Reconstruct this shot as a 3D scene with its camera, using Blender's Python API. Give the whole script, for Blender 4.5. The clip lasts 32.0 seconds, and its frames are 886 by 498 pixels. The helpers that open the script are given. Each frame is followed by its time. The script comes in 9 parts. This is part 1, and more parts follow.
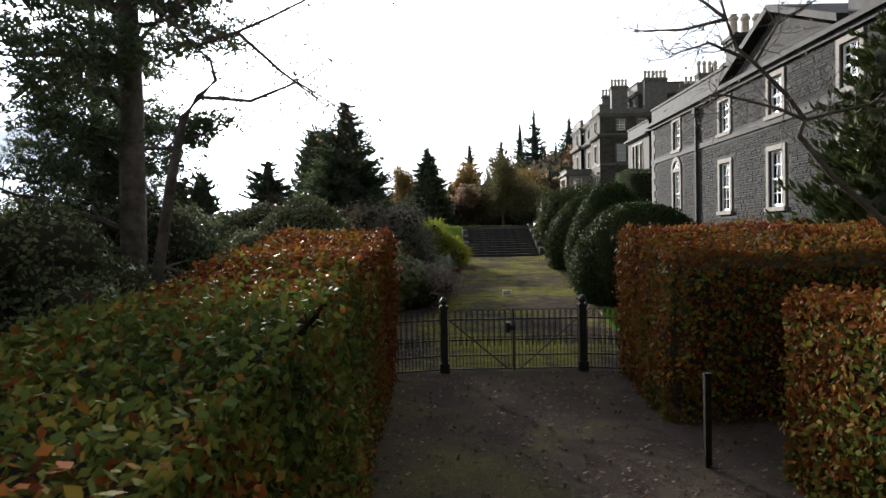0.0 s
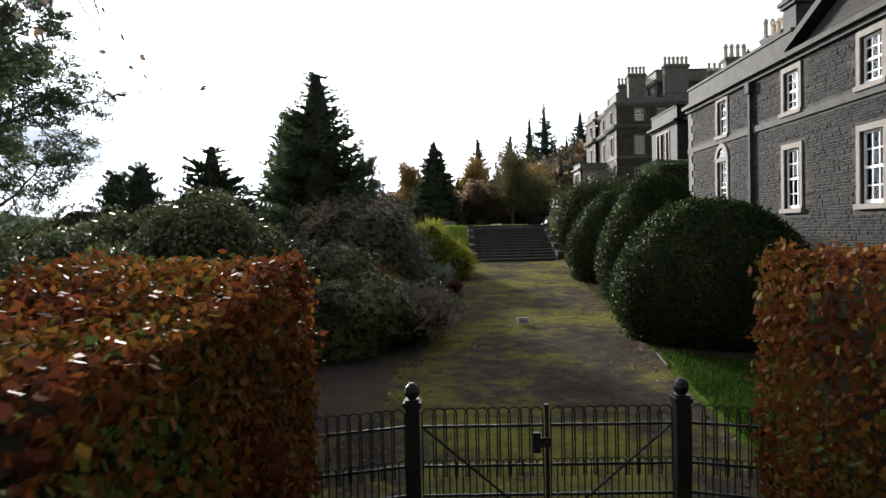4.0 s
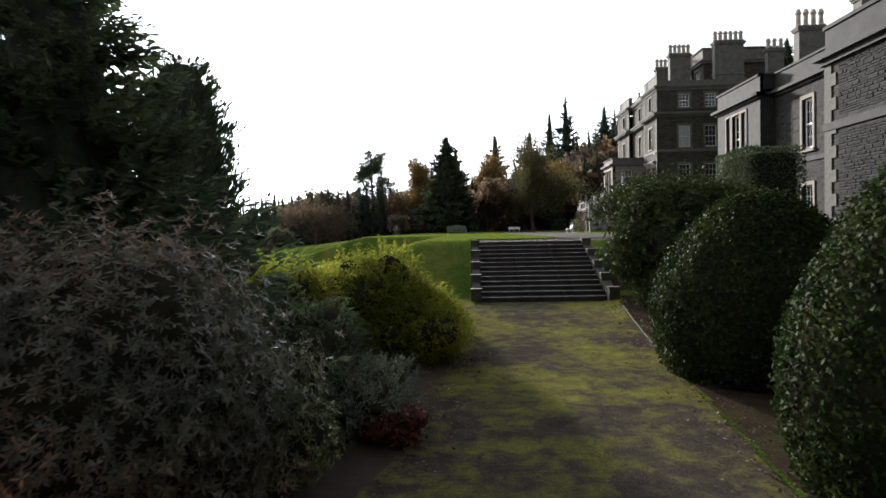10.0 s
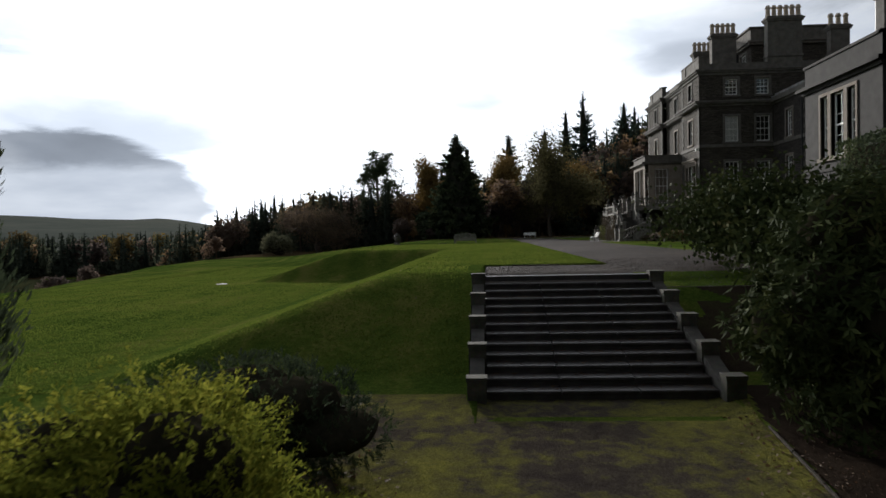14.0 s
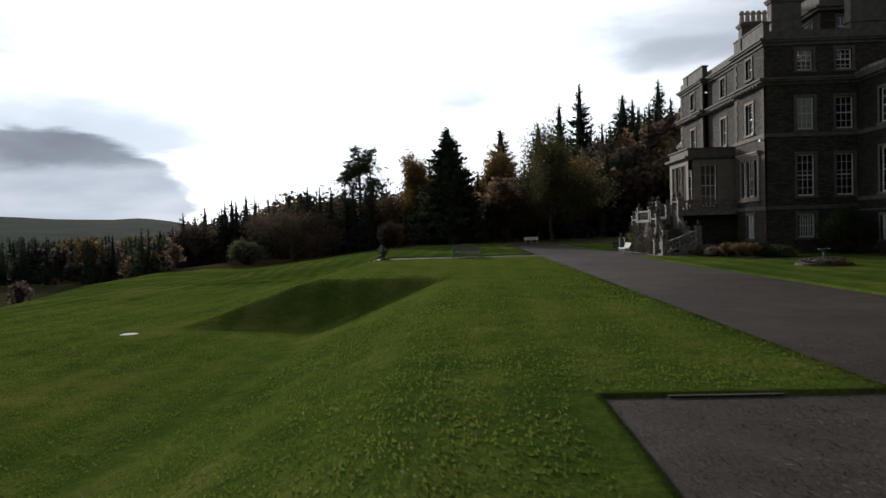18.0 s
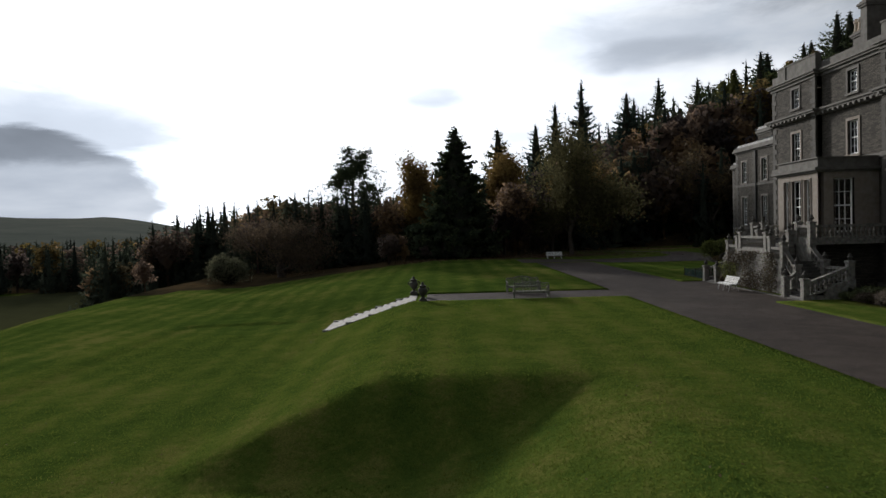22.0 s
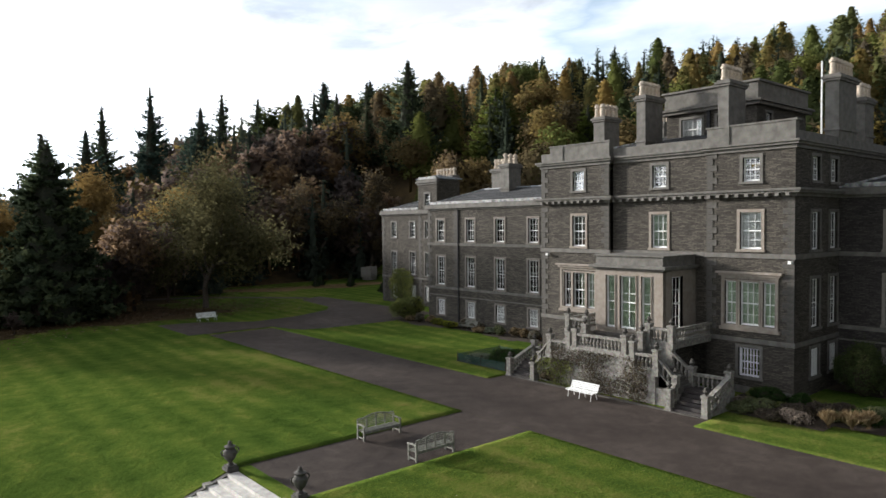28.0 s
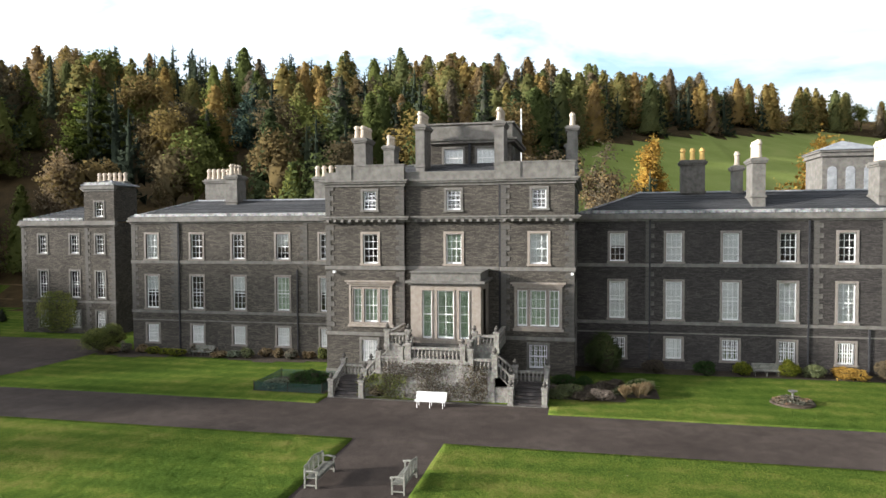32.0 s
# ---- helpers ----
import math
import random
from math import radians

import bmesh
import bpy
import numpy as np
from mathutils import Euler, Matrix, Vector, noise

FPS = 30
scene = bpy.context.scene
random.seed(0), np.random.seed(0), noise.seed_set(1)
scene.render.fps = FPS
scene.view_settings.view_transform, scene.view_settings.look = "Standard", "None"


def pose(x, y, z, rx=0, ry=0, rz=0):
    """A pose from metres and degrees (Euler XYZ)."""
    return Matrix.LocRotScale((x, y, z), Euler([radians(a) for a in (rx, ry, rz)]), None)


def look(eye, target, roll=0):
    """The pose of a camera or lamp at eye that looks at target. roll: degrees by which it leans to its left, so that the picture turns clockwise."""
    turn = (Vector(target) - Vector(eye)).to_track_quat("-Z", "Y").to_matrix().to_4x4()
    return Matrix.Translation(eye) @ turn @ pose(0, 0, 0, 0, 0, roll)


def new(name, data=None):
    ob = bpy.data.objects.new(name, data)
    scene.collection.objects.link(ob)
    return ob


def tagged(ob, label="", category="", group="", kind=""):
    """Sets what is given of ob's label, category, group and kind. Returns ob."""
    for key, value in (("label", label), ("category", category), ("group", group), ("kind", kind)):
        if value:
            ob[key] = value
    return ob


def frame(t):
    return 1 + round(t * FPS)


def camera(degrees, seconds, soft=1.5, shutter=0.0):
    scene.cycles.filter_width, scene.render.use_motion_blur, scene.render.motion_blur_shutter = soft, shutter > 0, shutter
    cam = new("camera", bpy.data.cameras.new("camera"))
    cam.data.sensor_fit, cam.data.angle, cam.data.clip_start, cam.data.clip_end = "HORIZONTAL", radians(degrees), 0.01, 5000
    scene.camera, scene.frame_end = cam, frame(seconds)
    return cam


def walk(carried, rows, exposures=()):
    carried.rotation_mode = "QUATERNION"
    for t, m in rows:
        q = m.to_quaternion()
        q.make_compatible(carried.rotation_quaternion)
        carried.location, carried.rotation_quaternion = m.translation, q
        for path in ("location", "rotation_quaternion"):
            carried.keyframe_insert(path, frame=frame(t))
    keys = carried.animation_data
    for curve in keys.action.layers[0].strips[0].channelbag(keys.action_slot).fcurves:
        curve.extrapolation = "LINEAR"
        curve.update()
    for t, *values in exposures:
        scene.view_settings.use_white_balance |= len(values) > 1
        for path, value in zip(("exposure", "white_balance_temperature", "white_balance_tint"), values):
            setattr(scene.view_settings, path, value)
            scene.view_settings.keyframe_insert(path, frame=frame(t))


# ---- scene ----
cam = camera(65.4, 32.0, 1.5, 0.3)
PATH = [
    (0, (1.109, 1.626, 1.791), (1.101, 3.625, 1.749), -1.1),
    (0.5, (1.124, 2.079, 1.817), (1.113, 4.079, 1.775), -1.1),
    (1, (1.13, 2.615, 1.86), (1.116, 4.615, 1.816), -1.2),
    (1.5, (1.154, 3.268, 1.877), (1.137, 5.268, 1.834), -1.2),
    (2, (1.207, 3.991, 1.9), (1.188, 5.99, 1.854), -1.1),
    (2.5, (1.258, 4.7, 1.916), (1.236, 6.699, 1.868), -1.2),
    (3, (1.301, 5.405, 1.95), (1.276, 7.404, 1.901), -1.1),
    (3.5, (1.357, 6.104, 1.993), (1.328, 8.103, 1.942), -1.2),
    (5.5, (1.665, 9.199, 2.185), (1.619, 11.197, 2.131), -1.1),
    (6, (1.734, 10.116, 2.255), (1.684, 12.115, 2.2), -1.1),
    (6.5, (1.806, 11.035, 2.308), (1.751, 13.033, 2.253), -1.2),
    (7, (1.871, 12.031, 2.376), (1.811, 14.029, 2.323), -1.2),
    (7.5, (1.94, 13.101, 2.41), (1.875, 15.099, 2.358), -1.3),
    (8, (2.006, 14.2, 2.451), (1.936, 16.198, 2.4), -1.4),
    (8.5, (2.096, 15.282, 2.501), (2.02, 17.28, 2.451), -1.5),
    (9, (2.171, 16.33, 2.558), (2.09, 18.327, 2.507), -1.5),
    (9.5, (2.198, 17.405, 2.645), (2.114, 19.402, 2.593), -1.3),
    (10, (2.207, 18.532, 2.704), (2.121, 20.53, 2.651), -1.1),
    (10.5, (2.224, 19.786, 2.756), (2.135, 21.784, 2.704), -1.1),
    (11, (2.255, 21.003, 2.842), (2.162, 23.0, 2.79), -1.0),
    (11.5, (2.272, 22.108, 2.923), (2.174, 24.105, 2.873), -1.1),
    (12, (2.296, 23.176, 2.992), (2.194, 25.173, 2.943), -1.1),
    (12.5, (2.341, 24.289, 3.06), (2.233, 26.286, 3.012), -1.1),
    (13, (2.378, 25.461, 3.141), (2.264, 27.457, 3.094), -1.2),
    (13.5, (2.432, 26.612, 3.226), (2.311, 28.607, 3.179), -1.2),
    (14, (2.489, 27.979, 3.281), (2.364, 29.974, 3.236), -1.2),
    (14.5, (2.543, 29.283, 3.373), (2.415, 31.279, 3.328), -1.3),
    (16.5, (2.249, 35.312, 3.814), (2.104, 37.307, 3.769), -1.5),
    (17, (1.964, 36.903, 4.01), (1.817, 38.897, 3.962), -1.6),
    (17.5, (1.491, 38.594, 4.178), (1.375, 40.59, 4.127), -1.6),
    (18, (0.868, 40.187, 4.397), (0.787, 42.185, 4.344), -1.6),
    (18.5, (0.198, 41.946, 4.699), (0.141, 43.945, 4.644), -1.6),
    (19, (-0.743, 43.758, 5.111), (-0.785, 45.757, 5.054), -1.4),
    (19.5, (-1.556, 45.354, 5.498), (-1.603, 47.353, 5.443), -1.6),
    (20, (-2.281, 46.922, 5.84), (-2.332, 48.92, 5.786), -1.7),
    (20.5, (-3.019, 48.444, 5.928), (-3.076, 50.443, 5.872), -1.7),
    (21, (-3.609, 49.819, 5.932), (-3.672, 51.817, 5.875), -1.6),
    (21.5, (-4.061, 51.088, 6.048), (-4.097, 53.087, 5.988), -1.6),
    (22, (-4.521, 52.309, 6.417), (-4.521, 54.308, 6.359), -1.5),
    (22.5, (-5.059, 53.454, 6.965), (-5.025, 55.453, 6.909), -1.4),
    (23, (-5.713, 54.674, 7.475), (-5.625, 56.672, 7.418), -1.2),
    (23.5, (-6.543, 55.978, 7.903), (-6.382, 57.971, 7.844), -1.2),
    (24, (-7.497, 57.269, 8.35), (-7.255, 59.254, 8.29), -1.2),
    (24.5, (-8.612, 58.552, 8.802), (-8.278, 60.522, 8.74), -1.1),
    (25, (-9.854, 59.87, 9.327), (-9.394, 61.816, 9.262), -1.0),
    (25.5, (-11.144, 61.413, 9.822), (-10.55, 63.322, 9.754), -0.9),
    (27.5, (-16.226, 68.391, 11.658), (-15.068, 70.019, 11.58), -0.8),
    (28, (-17.509, 70.362, 11.938), (-16.214, 71.884, 11.865), -0.6),
    (28.5, (-18.664, 72.326, 12.256), (-17.233, 73.721, 12.185), -0.5),
    (29, (-19.695, 74.308, 12.574), (-18.129, 75.55, 12.504), -0.4),
    (29.5, (-20.748, 76.329, 12.778), (-19.062, 77.402, 12.707), -0.4),
    (30, (-21.805, 78.387, 12.83), (-20.021, 79.288, 12.756), -0.3),
    (30.5, (-22.86, 80.218, 12.786), (-21.004, 80.959, 12.713), -0.3),
    (31, (-24.038, 81.884, 12.828), (-22.132, 82.483, 12.752), -0.4),
    (31.5, (-25.248, 83.427, 12.96), (-23.313, 83.924, 12.885), -0.4),
    (32, (-26.684, 84.987, 13.018), (-24.73, 85.404, 12.948), -0.3),
]
EXPOSURES = [(0, 1.1), (6, 1.12), (9, 1.05), (11, 0.5), (13, -0.18), (14, -0.48), (17, -0.5), (20, -0.7), (23, -0.58), (25.5, -0.25), (28, 0.65), (30, 1.28), (32, 1.2)]
walk(cam, [(t, look(eye, target, roll)) for t, eye, target, roll in PATH], EXPOSURES)

# ---- world, sun, materials ----
SUN_AZ, SUN_EL = math.atan2(-0.36, 0.93), radians(14)
SUN_DIR = Vector((math.sin(SUN_AZ) * math.cos(SUN_EL), math.cos(SUN_AZ) * math.cos(SUN_EL), math.sin(SUN_EL)))
world = bpy.data.worlds.new("sky")
scene.world = world
world.use_nodes = True


def nodes_of(tree):
    tree.nodes.clear()

    def add(kind, **settings):
        n = tree.nodes.new(kind)
        for key, value in settings.items():
            if key in n.inputs:
                n.inputs[key].default_value = value
        return n

    def link(a, b):
        tree.links.new(a, b)
    return add, link


def build_sky():
    add, link = nodes_of(world.node_tree)
    sky = add("ShaderNodeTexSky")
    sky.sky_type, sky.sun_disc = "NISHITA", False
    sky.sun_elevation, sky.sun_rotation = SUN_EL, SUN_AZ
    sky.dust_density, sky.air_density, sky.altitude = 1.0, 1.0, 150
    coord = add("ShaderNodeTexCoord")
    flat = add("ShaderNodeMapping")
    flat.inputs["Scale"].default_value = (1.0, 1.0, 3.2)
    link(coord.outputs["Generated"], flat.inputs["Vector"])
    big = add("ShaderNodeTexNoise", Scale=2.3, Detail=7.0, Roughness=0.55, Distortion=0.3)
    link(flat.outputs["Vector"], big.inputs["Vector"])
    cover = add("ShaderNodeValToRGB")
    cover.color_ramp.elements[0].position, cover.color_ramp.elements[1].position = 0.36, 0.56
    link(big.outputs["Fac"], cover.inputs["Fac"])
    fine = add("ShaderNodeTexNoise", Scale=3.7, Detail=8.0, Roughness=0.5, Distortion=0.2)
    link(flat.outputs["Vector"], fine.inputs["Vector"])
    tone = add("ShaderNodeValToRGB")
    tone.color_ramp.elements[0].position, tone.color_ramp.elements[1].position = 0.38, 0.60
    tone.color_ramp.elements[0].color = (0.74, 0.8, 0.89, 1)
    tone.color_ramp.elements[1].color = (0.93, 0.97, 1.03, 1)
    link(fine.outputs["Fac"], tone.inputs["Fac"])
    # thin cloud brightens towards the veiled sun
    dot = add("ShaderNodeVectorMath")
    dot.operation = "DOT_PRODUCT"
    dot.inputs[1].default_value = SUN_DIR
    link(coord.outputs["Generated"], dot.inputs[0])
    glow = add("ShaderNodeMapRange")
    glow.inputs["From Min"].default_value, glow.inputs["From Max"].default_value = 0.1, 1.0
    glow.inputs["To Min"].default_value, glow.inputs["To Max"].default_value = 0.0, 1.0
    link(dot.outputs["Value"], glow.inputs["Value"])
    power = add("ShaderNodeMath")
    power.operation = "POWER"
    power.inputs[1].default_value = 3.0
    link(glow.outputs["Result"], power.inputs[0])
    gain = add("ShaderNodeMath")
    gain.operation = "MULTIPLY_ADD"
    gain.inputs[1].default_value, gain.inputs[2].default_value = SKY_GLOW, SKY_BASE
    link(power.outputs["Value"], gain.inputs[0])
    # clouds by bearing and height: (bearing, height, half width, half height, share of light left, softness)
    split = add("ShaderNodeSeparateXYZ")
    link(coord.outputs["Generated"], split.inputs["Vector"])
    bearing = add("ShaderNodeMath")
    bearing.operation = "ARCTAN2"
    link(split.outputs["X"], bearing.inputs[0])
    link(split.outputs["Y"], bearing.inputs[1])
    heavy = add("ShaderNodeTexNoise", Scale=7.0, Detail=8.0, Roughness=0.6, Distortion=0.4)
    link(flat.outputs["Vector"], heavy.inputs["Vector"])

    def calc(op, a, b):
        n = add("ShaderNodeMath")
        n.operation = op
        for k, v in enumerate((a, b)):
            if isinstance(v, (int, float)):
                n.inputs[k].default_value = v
            else:
                link(v, n.inputs[k])
        return n.outputs["Value"]
    ragged = calc("SUBTRACT", heavy.outputs["Fac"], 0.5)
    shade = 1.0
    for az, el, wa, we, left, soft, torn in CLOUDS:
        u = calc("DIVIDE", calc("SUBTRACT", bearing.outputs["Value"], az), wa)
        v = calc("DIVIDE", calc("SUBTRACT", split.outputs["Z"], el), we)
        q = calc("ADD", calc("ADD", calc("MULTIPLY", u, u), calc("MULTIPLY", v, v)), calc("MULTIPLY", ragged, torn))
        veil_ = add("ShaderNodeMapRange")
        veil_.interpolation_type = "SMOOTHSTEP"
        veil_.inputs["From Min"].default_value, veil_.inputs["From Max"].default_value = 1.0 - soft, 1.0 + soft
        veil_.inputs["To Min"].default_value, veil_.inputs["To Max"].default_value = left, 1.0
        link(q, veil_.inputs["Value"])
        shade = calc("MULTIPLY", shade, veil_.outputs["Result"])
    billow = calc("ADD", 1.0, calc("MULTIPLY", calc("SUBTRACT", fine.outputs["Fac"], 0.5), calc("MULTIPLY", calc("SUBTRACT", 1.0, shade), 1.5)))
    shade = calc("MULTIPLY", shade, calc("MAXIMUM", billow, 0.5))
    bluer = add("ShaderNodeMix")
    bluer.data_type = "RGBA"
    bluer.inputs["A"].default_value, bluer.inputs["B"].default_value = (0.89, 0.95, 1.04, 1), (1, 1, 1, 1)
    link(shade, bluer.inputs["Factor"])
    tinted = add("ShaderNodeVectorMath")
    tinted.operation = "MULTIPLY"
    link(tone.outputs["Color"], tinted.inputs[0])
    link(bluer.outputs["Result"], tinted.inputs[1])
    veil = add("ShaderNodeVectorMath")
    veil.operation = "SCALE"
    link(tinted.outputs["Vector"], veil.inputs[0])
    link(shade, veil.inputs["Scale"])
    lit = add("ShaderNodeVectorMath")
    lit.operation = "SCALE"
    link(veil.outputs["Vector"], lit.inputs[0])
    link(gain.outputs["Value"], lit.inputs["Scale"])
    clear = add("ShaderNodeVectorMath")
    clear.operation = "SCALE"
    clear.inputs["Scale"].default_value = SKY_CLEAR
    link(sky.outputs["Color"], clear.inputs[0])
    mix = add("ShaderNodeMix")
    mix.data_type = "RGBA"
    # broken cloud with blue gaps only in the east
    east = add("ShaderNodeMapRange")
    east.interpolation_type = "SMOOTHSTEP"
    east.inputs["From Min"].default_value, east.inputs["From Max"].default_value = 0.4, 0.85
    east.inputs["To Min"].default_value, east.inputs["To Max"].default_value = 1.0, 0.0
    link(calc("ADD", bearing.outputs["Value"], calc("MULTIPLY", calc("SUBTRACT", big.outputs["Fac"], 0.5), 2.4)), east.inputs["Value"])
    link(calc("MAXIMUM", cover.outputs["Color"], east.outputs["Result"]), mix.inputs["Factor"])
    link(clear.outputs["Vector"], mix.inputs["A"])
    link(lit.outputs["Vector"], mix.inputs["B"])
    # bright haze towards the horizon; unseen sky overhead dimmed to cut ambient light
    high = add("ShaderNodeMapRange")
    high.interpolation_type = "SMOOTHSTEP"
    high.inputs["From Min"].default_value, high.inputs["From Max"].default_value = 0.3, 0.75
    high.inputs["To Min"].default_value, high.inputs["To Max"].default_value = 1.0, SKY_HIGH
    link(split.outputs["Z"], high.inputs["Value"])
    # unseen sky behind to the south dimmed to darken faces turned that way
    south = add("ShaderNodeMapRange")
    south.interpolation_type = "SMOOTHSTEP"
    south.inputs["From Min"].default_value, south.inputs["From Max"].default_value = -0.7, 0.15
    south.inputs["To Min"].default_value, south.inputs["To Max"].default_value = SKY_SOUTH, 1.0
    link(split.outputs["Y"], south.inputs["Value"])
    back = add("ShaderNodeBackground")
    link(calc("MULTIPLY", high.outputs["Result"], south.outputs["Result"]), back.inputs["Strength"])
    link(mix.outputs["Result"], back.inputs["Color"])
    out = add("ShaderNodeOutputWorld")
    link(back.outputs["Background"], out.inputs["Surface"])


SKY_GLOW, SKY_BASE, SKY_CLEAR = 1.9, 0.95, 0.15
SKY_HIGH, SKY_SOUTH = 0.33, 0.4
CLOUDS = [(-0.6, 0.045, 0.215, 0.095, 0.42, 0.12, 0.8), (-0.62, 0.14, 0.29, 0.05, 0.62, 0.35, 1.6), (-0.82, 0.25, 0.27, 0.07, 0.62, 0.6, 2.4), (-0.5, 0.2, 0.1, 0.014, 0.78, 0.6, 2.0), (-0.36, 0.215, 0.05, 0.01, 0.8, 0.7, 2.2),
          (-0.005, 0.186, 0.045, 0.016, 0.7, 0.8, 2.4), (0.06, 0.128, 0.12, 0.01, 0.78, 0.8, 2.4), (0.42, 0.25, 0.24, 0.045, 0.76, 0.8, 2.6), (0.62, 0.33, 0.27, 0.07, 0.5, 0.8, 2.6), (0.3, 0.225, 0.1, 0.02, 0.82, 0.8, 2.6)]
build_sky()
sun = new("sun", bpy.data.lights.new("sun", "SUN"))
sun.data.energy, sun.data.angle, sun.data.color = 4.7, radians(4.5), (1.0, 0.96, 0.9)
sun.matrix_world = look((0, 0, 60), Vector((0, 0, 60)) - SUN_DIR)


def material(name, base, second=None, scale=6.0, rough=0.85, bump=0.2, bump_scale=40.0, island=None, fine=0.25, metal=0.0, spec=0.3, detail=6.0, leafmix=0.55, through_leaf=0.3, tone=False):
    """Two-scale noise mix of colours, fine grain and relief. island: colours picked per leaf or piece."""
    m = bpy.data.materials.new(name)
    m.use_nodes = True
    add, link = nodes_of(m.node_tree)
    bsdf = add("ShaderNodeBsdfPrincipled", Roughness=rough, Metallic=metal)
    bsdf.inputs["Specular IOR Level"].default_value = spec
    coord = add("ShaderNodeTexCoord")
    if island:
        geo = add("ShaderNodeNewGeometry")
        ramp = add("ShaderNodeValToRGB")
        ramp.color_ramp.interpolation = "LINEAR"
        while len(ramp.color_ramp.elements) < len(island):
            ramp.color_ramp.elements.new(0.5)
        for e, (p, c) in zip(ramp.color_ramp.elements, island):
            e.position, e.color = p, (*c, 1)
        patch = add("ShaderNodeTexNoise", Scale=scale, Detail=2.0)
        link(coord.outputs["Object"], patch.inputs["Vector"])
        total = add("ShaderNodeMath")
        total.operation = "MULTIPLY_ADD"
        total.inputs[1].default_value = leafmix
        link(geo.outputs["Random Per Island"], total.inputs[0])
        shift = add("ShaderNodeMath")
        shift.operation = "MULTIPLY_ADD"
        shift.inputs[1].default_value, shift.inputs[2].default_value = 1.5 + (0.55 - leafmix) * 2, -0.25 - leafmix / 2 - (0.55 - leafmix)
        if tone:
            own = add("ShaderNodeAttribute")
            own.attribute_name = "tone"
            shift.inputs[1].default_value, shift.inputs[2].default_value = 1.0, -leafmix / 2
            link(own.outputs["Fac"], shift.inputs[0])
        else:
            link(patch.outputs["Fac"], shift.inputs[0])
        link(shift.outputs["Value"], total.inputs[2])
        link(total.outputs["Value"], ramp.inputs["Fac"])
        link(ramp.outputs["Color"], bsdf.inputs["Base Color"])
    else:
        n1 = add("ShaderNodeTexNoise", Scale=scale, Detail=detail, Roughness=0.6)
        n2 = add("ShaderNodeTexNoise", Scale=bump_scale, Detail=4.0, Roughness=0.6)
        link(coord.outputs["Object"], n1.inputs["Vector"])
        link(coord.outputs["Object"], n2.inputs["Vector"])
        ramp = add("ShaderNodeValToRGB")
        ramp.color_ramp.elements[0].position, ramp.color_ramp.elements[1].position = 0.35, 0.66
        ramp.color_ramp.elements[0].color, ramp.color_ramp.elements[1].color = (*base, 1), (*(second or base), 1)
        link(n1.outputs["Fac"], ramp.inputs["Fac"])
        grain = add("ShaderNodeMix")
        grain.data_type, grain.blend_type = "RGBA", "OVERLAY"
        grain.inputs["Factor"].default_value = fine
        link(ramp.outputs["Color"], grain.inputs["A"])
        link(n2.outputs["Color"], grain.inputs["B"])
        link(grain.outputs["Result"], bsdf.inputs["Base Color"])
        if bump:
            relief = add("ShaderNodeBump", Strength=bump, Distance=0.02)
            link(n2.outputs["Fac"], relief.inputs["Height"])
            link(relief.outputs["Normal"], bsdf.inputs["Normal"])
    out = add("ShaderNodeOutputMaterial")
    if island and through_leaf:
        lucent = add("ShaderNodeBsdfTranslucent")
        link(ramp.outputs["Color"], lucent.inputs["Color"])
        both = add("ShaderNodeMixShader", Fac=through_leaf)
        link(bsdf.outputs["BSDF"], both.inputs[1])
        link(lucent.outputs["BSDF"], both.inputs[2])
        link(both.outputs["Shader"], out.inputs["Surface"])
    else:
        link(bsdf.outputs["BSDF"], out.inputs["Surface"])
    return m


MORTAR = 0.014


